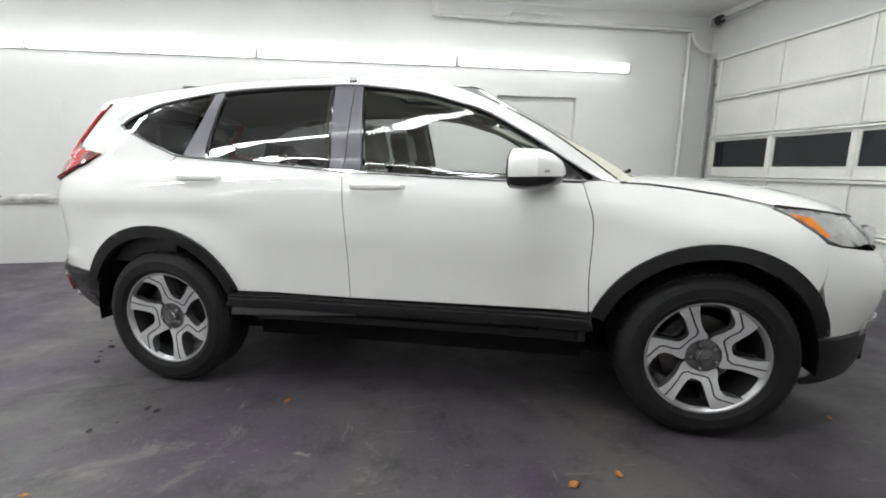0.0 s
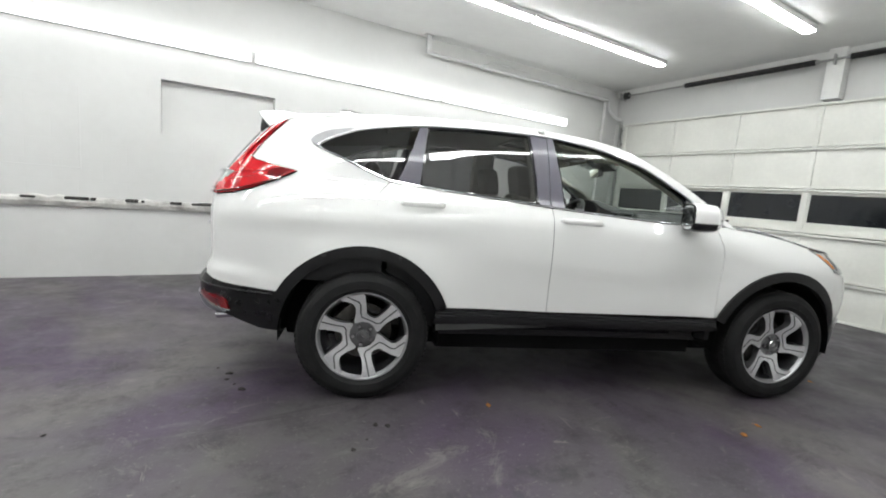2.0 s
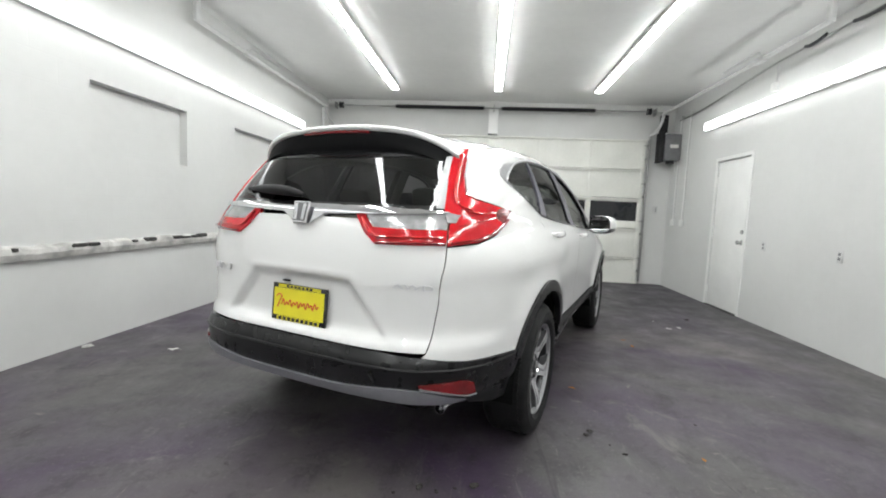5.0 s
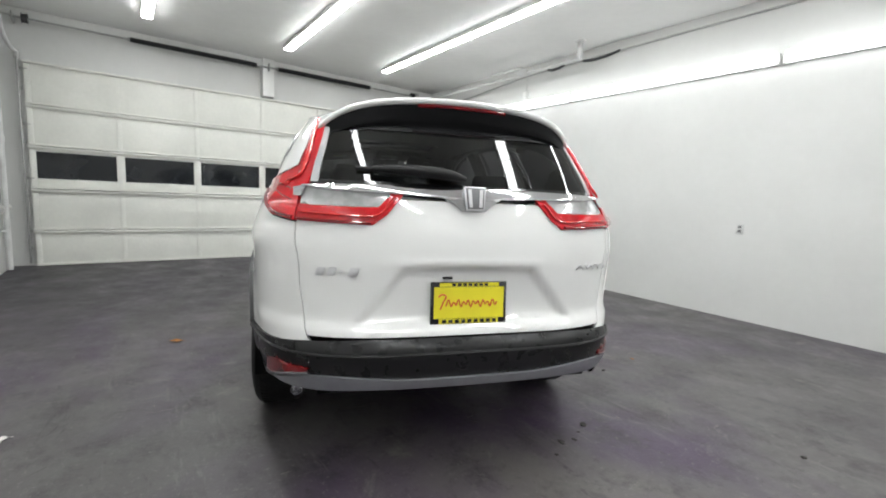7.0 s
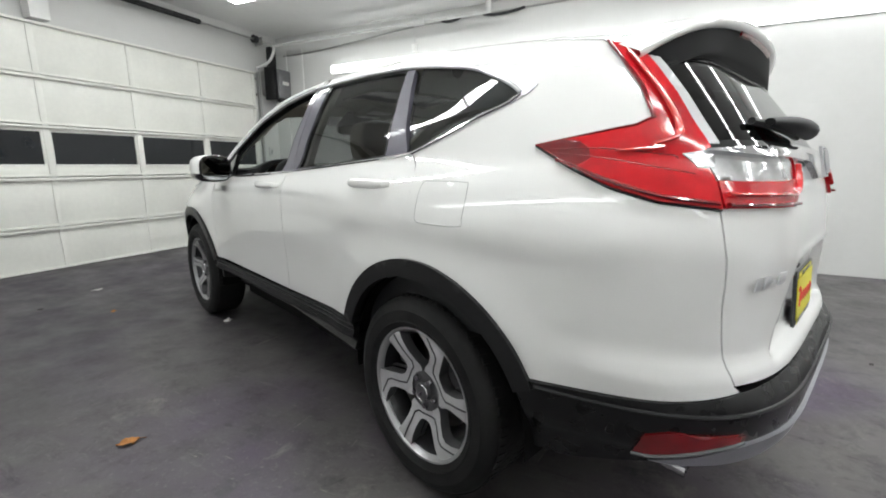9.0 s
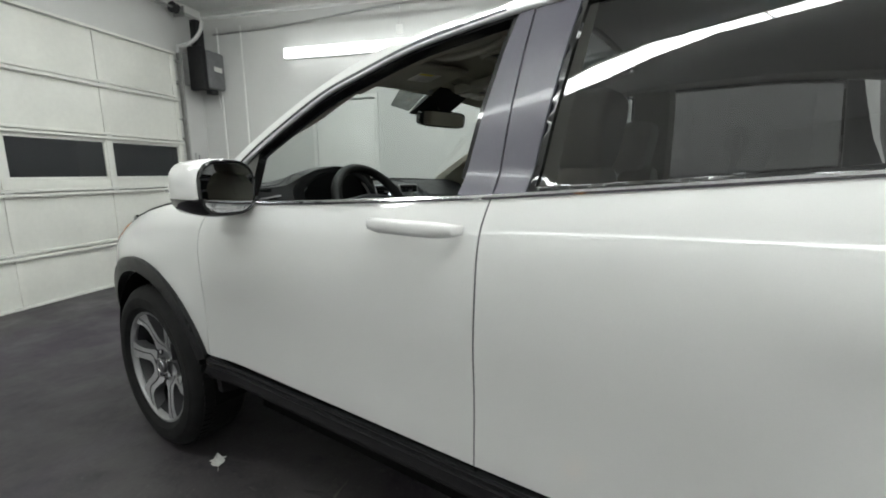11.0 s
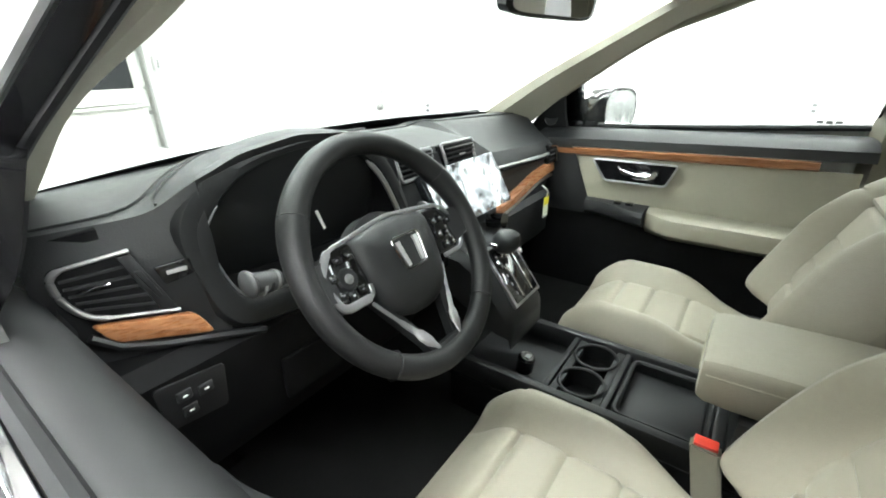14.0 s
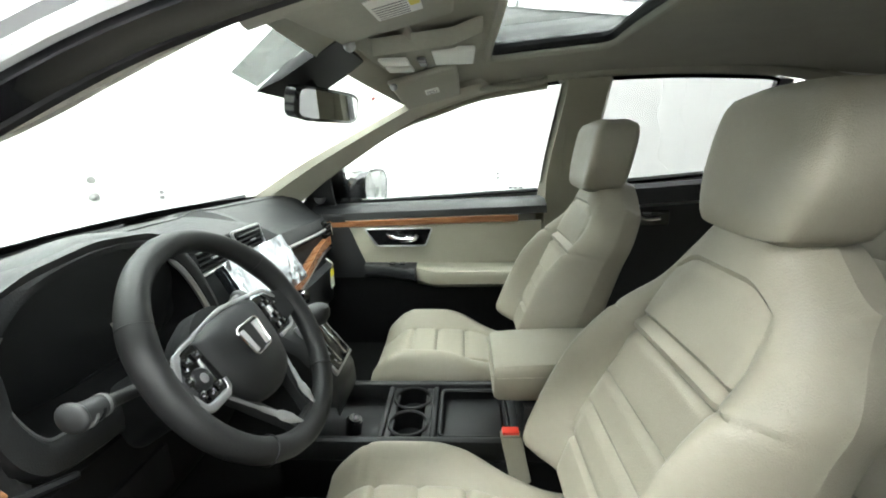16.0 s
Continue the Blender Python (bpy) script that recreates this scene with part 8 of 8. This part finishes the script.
# ---- door cards, pillars, headliner
def card(side):
    f = lambda s, z: skin(s, z, side)
    dp = sub("door_card", CAR, "black, ivory and wood inner door panel" if side < 0 else "black inner door panel with a wound-down window")

    def inner(x, z, off):
        w = width_at(x, z if z > 1.13 else min(z, 1.13)) - off * (1 if side < 0 else 0.62)
        return Vector((x, side * w, z))

    def sheet(x0, x1, zs, mat, nm, label="", n=26):
        """zs: (height, distance in from the skin) from top to bottom."""
        rows = [[inner(x0 + (x1 - x0) * i / n, z + 0.022 * (0.2 - (x0 + (x1 - x0) * i / n)) * sl, o) for i in range(n + 1)] for z, o, sl in zs]
        part(nm, loft(rows, False, False), mat, dp, label)
    # top roll over the belt: outer seal to the inner face
    sheet(-0.235, 0.74, [(1.090, 0.022, 1), (1.106, 0.024, 1), (1.112, 0.045, 1), (1.109, 0.080, 1), (1.100, 0.125, 1), (1.082, 0.160, 1), (1.053, 0.175, 1)], DASH if side < 0 else DARK, "top_roll")
    sheet(-0.12, 0.66, [(1.052, 0.176, 1), (1.048, 0.184, 1), (1.028, 0.185, 1), (1.022, 0.176, 1)], WOOD, "wood_strip", "brown wood strip")
    sheet(-0.215, 0.62, [(1.024, 0.174, 1), (0.995, 0.178, 0.6), (0.93, 0.188, 0.2), (0.86, 0.190, 0), (0.80, 0.180, 0)], IVORYVINYL, "door_panel", "ivory padded panel")
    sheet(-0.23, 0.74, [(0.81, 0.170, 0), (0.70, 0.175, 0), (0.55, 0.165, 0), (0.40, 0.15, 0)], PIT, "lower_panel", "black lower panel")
    # forward black field and rear edge
    rows = [[inner(0.60 - 0.11 * (1.062 - z) / 0.262 + (0.16 + 0.11 * (1.062 - z) / 0.262) * i / 12, z, o) for i in range(13)] for z, o in ((1.062, 0.180), (1.0, 0.184), (0.93, 0.194), (0.86, 0.196), (0.80, 0.188))]
    part("front_field", loft(rows, False, False), DASH, dp)
    # handle recess
    hx0, hx1 = 0.232, 0.512
    rec = rounded([(hx0 + 0.03, 0.938), (hx1 - 0.05, 0.938), (hx1, 1.010), (hx0, 1.012)], 0.012)
    DPY = 0.712 if side < 0 else 0.79
    mm = Matrix(((1, 0, 0, 0), (0, 0, side * 1.0, side * DPY), (0, 1, 0, 0), (0, 0, 0, 1)))
    if side < 0:
        part("handle_bezel", plate(rec, 0.03, mm), PIANO, dp, "gloss black handle bezel")
        part("bezel_trim", sweep([(x, side * (DPY - 0.002), z) for x, z in rec], 0.0035, 6, closed=True), SILVER, dp, "silver bezel trim")
        part("inner_handle", sweep(curve([(0.42, side * (DPY - 0.002), 0.990), (0.40, side * (DPY - 0.018), 0.978), (0.355, side * (DPY - 0.025), 0.968), (0.31, side * (DPY - 0.022), 0.970), (0.296, side * (DPY - 0.008), 0.980)], 5), [0.004] * 5 + [0.007] * 10 + [0.008] * 6, 8, flat=1.3), CHROME, dp, "chrome inner handle")
    # armrest
    def rest(x0, x1, mat, nm, z1, label=""):
        rows = []
        hk = 1.0 if nm == "armrest" else 0.75
        for x in np.linspace(x0, x1, 12):
            k = (1 - 0.60 * step01(0.26, 0.50, x)) * (0.55 if side > 0 else 1) * (1 - 0.4 * step01(0.22, 0.30, x) * (1 if nm == "armrest" else 0))
            rows.append([Vector((x, side * y, z)) for y, z in ((0.77, z1 - 0.005), (0.77 - 0.135 * k, z1), (0.755 - 0.145 * k, z1 - 0.008 * hk), (0.748 - 0.145 * k, z1 - 0.025 * hk), (0.750 - 0.14 * k, z1 - 0.060 * hk), (0.77 - 0.12 * k, z1 - 0.085 * hk), (0.77, z1 - 0.09 * hk))])
        part(nm, loft(rows), mat, dp, label)
    rest(-0.16, 0.300, IVORYVINYL, "armrest", 0.862, "ivory padded armrest")
    rest(0.301, 0.52, DASH, "switch_panel", 0.866, "black switch panel")
    for xx in ((0.36, 0.40) if side < 0 else ()):
        part("window_switch", box(xx - 0.012, xx + 0.012, min(side * 0.675, side * 0.70), max(side * 0.675, side * 0.70), 0.864, 0.874, 0.003), PIANO, dp)
    # sail inside with tweeter
    sail = [(0.650, 1.118), (0.85, 1.098), (0.685, 1.222), (0.650, 1.238)] if side < 0 else [(0.67, 1.128), (0.82, 1.116), (0.70, 1.205), (0.67, 1.21)]
    part("sail_trim", shell(dense(sail), f, -0.055 if side < 0 else -0.03, 0.02), DASH, dp, "black mirror triangle trim")
    tw = lathe([(0.0, 0.006), (0.020, 0.006), (0.026, 0.010), (0.028, 0.0)], 24, Matrix.Translation(lift(f, 0.712 if side < 0 else 0.71, 1.155, -0.050 if side < 0 else -0.026)) @ pose(0, 0, 0, 90 if side > 0 else -90))
    part("tweeter", tw, DARK, dp)
    # A pillar trim, inner
    pil = [(x, z) for x, z in ROOF_LINE if 0.05 < x < 0.93]
    rows = []
    for x, z in pil:
        e = skin(run_x(x, z), z, side)
        t = step01(0.2, 0.93, x)
        if side < 0:
            ring = ((0.010, 0.010, -0.012), (0.02 + 0.09 * t * t, 0.065 + 0.055 * t, -0.010), (-0.008 + 0.11 * t * t, 0.120 + 0.05 * t, -0.024), (-0.030 + 0.08 * t * t, 0.122 + 0.045 * t, -0.036), (-0.062, 0.068, -0.058), (-0.050, 0.030, -0.055))
        else:
            d_, h_ = 0.045 + 0.055 * t, -0.052 + 0.055 * step01(0.42, 0.75, x)
            ring = ((0.006, 0.012, -0.012), (0.004, d_ * 0.6, h_ * 0.5 - 0.004), (0.002, d_, h_), (-0.010, d_ - 0.004, h_ - 0.010), (-0.026, d_ * 0.5, h_ * 0.8 - 0.022), (-0.024, 0.018, -0.034))
        rows.append([e + Vector((dx, -side * dy, dz)) for dx, dy, dz in ring])
    part("pillar_trim", loft(rows), PILLARVINYL, CAR, "ivory pillar trim")
    if side < 0:
        part("screen_seal", sweep([skin(run_x(x, z), z, side) + Vector((0.012, -side * 0.030, -0.006)) for x, z in pil], 0.009, 6), DARK, CAR)
    # door frame seal
    fr = [p for p in A_LINE if -0.25 < p[0] < 0.84]
    part("door_seal", sweep([skin(x, z, side) + Vector((-0.01, -side * 0.028, -0.014)) for x, z in fr], 0.007, 8), DARK, CAR, "black door seal")
    part("cant_trim", sweep([skin(x, z, side) + Vector((0, -side * 0.060, 0.004)) for x, z in A_LINE if -1.35 < x < 0.30], 0.026, 10, flat=0.8), CLOTH, CAR, "grey-beige trim along the roof edge")
    # B pillar trim and front belt
    rows = []
    for z in (0.45, 0.7, 0.95, 1.12, 1.2, 1.3, 1.4, 1.5, 1.56):
        x0, x1 = (-0.235 - 0.04 * step01(1.15, 1.56, z)), (-0.40 - 0.02 * step01(1.15, 1.56, z))
        w = width_at(-0.3, min(z, 1.6))
        o = 0.06 if z > 1.15 else 0.11
        rows.append([Vector((x0 + 0.02, side * (w - 0.02), z)), Vector((x0, side * (w - o), z)), Vector((x1, side * (w - o), z)), Vector((x1 - 0.02, side * (w - 0.02), z))])
    part("b_pillar_trim", loft(rows, True, True), IVORYVINYL, CAR, "ivory centre pillar trim")
    part("belt_webbing", loft([[Vector((-0.315 + dx, side * (width_at(-0.3, z) - 0.068), z)) for dx in (-0.023, 0.023)] + [Vector((-0.315 + dx, side * (width_at(-0.3, z) - 0.065), z)) for dx in (0.023, -0.023)] for z in (1.40, 1.2, 1.15)]), IVORYVINYL, CAR, "ivory seat belt")
    # rear door card
    def sheet2(zs, mat, nm, label=""):
        rows = [[inner(-0.42 - 0.80 * i / 20, z + 0.05 * i / 20 * sl, o) for i in range(21)] for z, o, sl in zs]
        part(nm, loft(rows, False, False), mat, dp, label)
    sheet2([(1.130, 0.030, 1), (1.150, 0.035, 1), (1.152, 0.070, 1), (1.135, 0.10, 1), (1.07, 0.135, 1)], DASH, "rear_top_roll")
    sheet2([(1.070, 0.120, 1), (1.064, 0.126, 1), (1.056, 0.120, 1)], SILVER, "rear_silver_line")
    sheet2([(1.056, 0.116, 1), (0.90, 0.12, 0.5), (0.60, 0.12, 0), (0.40, 0.12, 0)], DASH, "rear_door_panel")
    part("rear_inner_handle", sweep(curve([(-0.62, side * 0.765, 1.030), (-0.66, side * 0.762, 1.022), (-0.70, side * 0.765, 1.025)], 5), 0.008, 8), CHROME, dp)
    part("rear_handle_bezel", box(-0.75, -0.57, min(side * 0.782, side * 0.80), max(side * 0.782, side * 0.80), 0.99, 1.055, 0.01), PIANO, dp)
    # quarter trim and grab handle
    part("quarter_trim", shell(dense([(-1.24, 0.66), (-1.24, 1.20), (-1.40, 1.27), (-1.62, 1.38), (-1.78, 1.40), (-1.85, 0.66)]), f, -0.05, 0.0, grid=0.06), DASH, CAR, "black load space trim")
    gy = side * 0.575
    part("grab_handle", sweep(curve([(0.045, gy + side * 0.005, 1.538), (0.025, gy - side * 0.018, 1.528), (-0.07, gy - side * 0.025, 1.530), (-0.165, gy - side * 0.018, 1.542), (-0.185, gy + side * 0.005, 1.556)], 5), 0.011, 10), CLOTH, CAR, "grey grab handle")


card(-1)
card(1)

# headliner follows the roof, with the sunroof opening
HOLE = [(0.030, -0.345), (0.030, 0.345), (-0.330, 0.345), (-0.330, -0.345)]


def liner(x, t):
    """The cloth under the roof: t runs from side to side."""
    e = edge_pt(x)
    y = t * e.y * 0.965
    u = abs(t)
    return Vector((x, y, e.z + (roof_mid(x) - e.z) * (1 - u ** 2.4) - 0.045 - 0.012 * (1 - u)))


hole = dense([(x, y / 0.615) for x, y in rounded(HOLE, 0.05)], 0.04)
vs_, fs_ = region(dense([(0.20, -1.0), (0.20, 1.0), (-1.78, 1.0), (-1.78, -1.0)], 0.06), [hole], 0.05)
b = bmesh.new()
bv = [b.verts.new(liner(*p)) for p in vs_]
for f_ in fs_:
    b.faces.new([bv[i] for i in f_])
skin_part("headliner", b, CLOTH, CAR, "grey-beige cloth headliner")
front_row = [liner(0.20, t) for t in np.linspace(-1, 1, len(ROOF_ROWS[0]))]
if front_row[0].y * ROOF_ROWS[0][0].y < 0:
    front_row = front_row[::-1]
for dz, rr_, mt, nm in ((0.0, 0.011, CLOTH, "sunroof_rim"), (0.024, 0.016, DARK, "sunroof_seal")):
    part(nm, sweep([liner(x, t) + Vector((0, 0, dz)) for x, t in hole], rr_, 8, closed=True), mt, CAR)
hd = loft([bowed(Vector((0.305, SCREEN_ROWS[-2][-1].y - 0.05, 1.480)), (0.392, 1.522), 24, 2.0), [p + Vector((-0.015, 0, -0.010)) for p in SCREEN_ROWS[-2]], [p + Vector((-0.03, 0, -0.02)) for p in SCREEN_ROWS[-1]], [Vector((0.20, p.y, p.z - 0.06)) for p in ROOF_ROWS[0]], front_row], False, False)
skin_part("header_trim", hd, CLOTH, CAR, "grey-beige header above the windscreen")

# sun visors, overhead console, mirror
for side in (-1, 1):
    vs_ = sub("sun_visor", CAR, "ivory sun visor folded up")
    cy = side * 0.365 if side < 0 else 0.435
    b = box(-0.095, 0.095, -0.175, 0.175, -0.009, 0.009, 0.008, 3)
    vm = Matrix.Translation((0.204, cy, 1.520 if side > 0 else 1.510)) @ Matrix.Rotation(radians(13), 4, "Y") @ Matrix.Rotation(radians(-side * 6), 4, "X")
    bmesh.ops.transform(b, matrix=vm, verts=b.verts)
    part("visor_pad", b, CLOTH, vs_)
    b = box(-0.050, 0.012, -0.055, 0.065, -0.0108, -0.0094) if side > 0 else box(-0.030, 0.012, -0.030, 0.030, -0.0108, -0.0094)
    bmesh.ops.transform(b, matrix=vm, verts=b.verts)
    part("visor_label", b, LABEL, vs_, "white printed label", smooth=False)
    b = bmesh.new()
    for k in range(6 if side > 0 else 3):
        box(-0.034 if side > 0 else -0.024, 0.008, -0.044 + 0.014 * k + 0.024 * (side < 0), -0.041 + 0.014 * k + 0.024 * (side < 0), -0.0116, -0.0110, bm=b)
    bmesh.ops.transform(b, matrix=vm, verts=b.verts)
    tagged(part("label_print", b, INK, vs_, "grey printed bars", smooth=False), kind="stuff")
    if side > 0:
        b = box(-0.049, -0.036, -0.010, 0.064, -0.0114, -0.0110)
        bmesh.ops.transform(b, matrix=vm, verts=b.verts)
        part("label_stripe", b, TAGYELLOW, vs_, "yellow label stripe", smooth=False)
    part("visor_clip", ball(tuple(vm @ Vector((0.082, -side * 0.168, -0.012))), 0.010), SILVER, vs_)
oc = sub("overhead_console", CAR, "beige overhead console with map lamps")
part("console_shell", loft([[Vector((x, y, z)) for y, z in ((-w, z0 + 0.03), (-w * 0.9, z0), (w * 0.9, z0), (w, z0 + 0.03))] for x, w, z0 in ((0.315, 0.085, 1.540), (0.28, 0.11, 1.520), (0.12, 0.115, 1.535), (0.06, 0.10, 1.560))], True, True), CLOTH, oc)
for yy in (-0.045, 0.045):
    part("map_lamp", box(0.215, 0.275, yy - 0.030, yy + 0.030, 1.514, 1.522, 0.003), LABEL, oc, "white map lamp lens")
for k in range(3):
    part("button", box(0.180, 0.198, -0.04 + 0.03 * k, -0.02 + 0.03 * k, 1.520, 1.527, 0.002), GREYBOX, oc)
part("glasses_box", box(0.075, 0.165, -0.075, 0.075, 1.528, 1.540, 0.004), LABEL, oc, "pale storage lid")
rv = sub("rear_view_mirror", CAR, "black rear view mirror under the windscreen")
mm = Matrix.Translation((0.410, 0.008, 1.438)) @ Matrix.Rotation(radians(-14), 4, "Z") @ Matrix.Rotation(radians(-10), 4, "Y")
rows = []
for x, k in ((-0.013, 0.93), (-0.010, 1.0), (0.012, 1.0), (0.030, 0.75), (0.036, 0.4)):
    rows.append([mm @ Vector((x, y, z)) for y, z in rrect(0, 0, 0.135 * (0.25 + 0.75 * k) if k < 0.9 else 0.135 * k, 0.036 * k, 40, 5)])
part("mirror_case", loft(rows), GLOSSBLACK, rv)
b = bmesh.new()
b.faces.new([b.verts.new(mm @ Vector((-0.0136, y, z))) for y, z in rrect(0, 0, 0.121, 0.029, 40, 6)])
part("mirror_glass", b, MIRROR, rv, "mirror glass")
part("mirror_stalk", rod((0.425, 0.0, 1.450), (0.455, 0.0, 1.495), 0.014, 14), DARK, rv)
sh = loft([[Vector((x, y, z)) for y, z in ((-w, z0), (w, z0), (w * 0.8, z1), (-w * 0.8, z1))] for x, w, z0, z1 in ((0.525, 0.10, 1.462, 1.470), (0.46, 0.125, 1.480, 1.512), (0.39, 0.125, 1.520, 1.553), (0.345, 0.115, 1.548, 1.575))])
part("sensor_cover", sh, PIT, CAR, "black sensor cover behind the mirror")

b = bmesh.new()
b.faces.new([b.verts.new(v) for v in ((0.490, 0.262, 1.474), (0.388, 0.316, 1.525), (0.402, 0.120, 1.540), (0.518, 0.108, 1.470))])
part("sensor_shade", b, SHADE, CAR, "pale grey shaded patch on the windscreen", smooth=False)
part("windscreen_sticker", plate([(-0.016, -0.006), (0.016, -0.006), (0.016, 0.006), (-0.016, 0.006)], 0.001, Matrix.Translation((0.372, -0.345, 1.484)) @ Matrix(((0, -0.77, -0.64, 0), (1, 0, 0, 0), (0, 0.64, -0.77, 0), (0, 0, 0, 1)))), RED, CAR, "small red sticker on the windscreen", smooth=False)


# ---------------------------------------------------------------- each part of the car hangs on its own first piece
for ob in [o for o in CAR.children if o.type == "EMPTY"]:
    kids = sorted((k for k in ob.children if k.type == "MESH"), key=lambda k: k.name)
    if not kids:
        continue
    main = max(kids, key=lambda k: sum(f.area for f in k.data.polygons))
    plain, basis = ob.name, ob.matrix_basis.copy()
    main.parent = CAR
    main.matrix_basis = basis @ main.matrix_basis
    back = main.matrix_basis.inverted()
    for k in kids:
        if k is not main:
            k.parent = main
            k.matrix_basis = back @ basis @ k.matrix_basis
    for key in list(ob.keys()):
        main[key] = ob[key]
    bpy.data.objects.remove(ob)
    main.name = plain
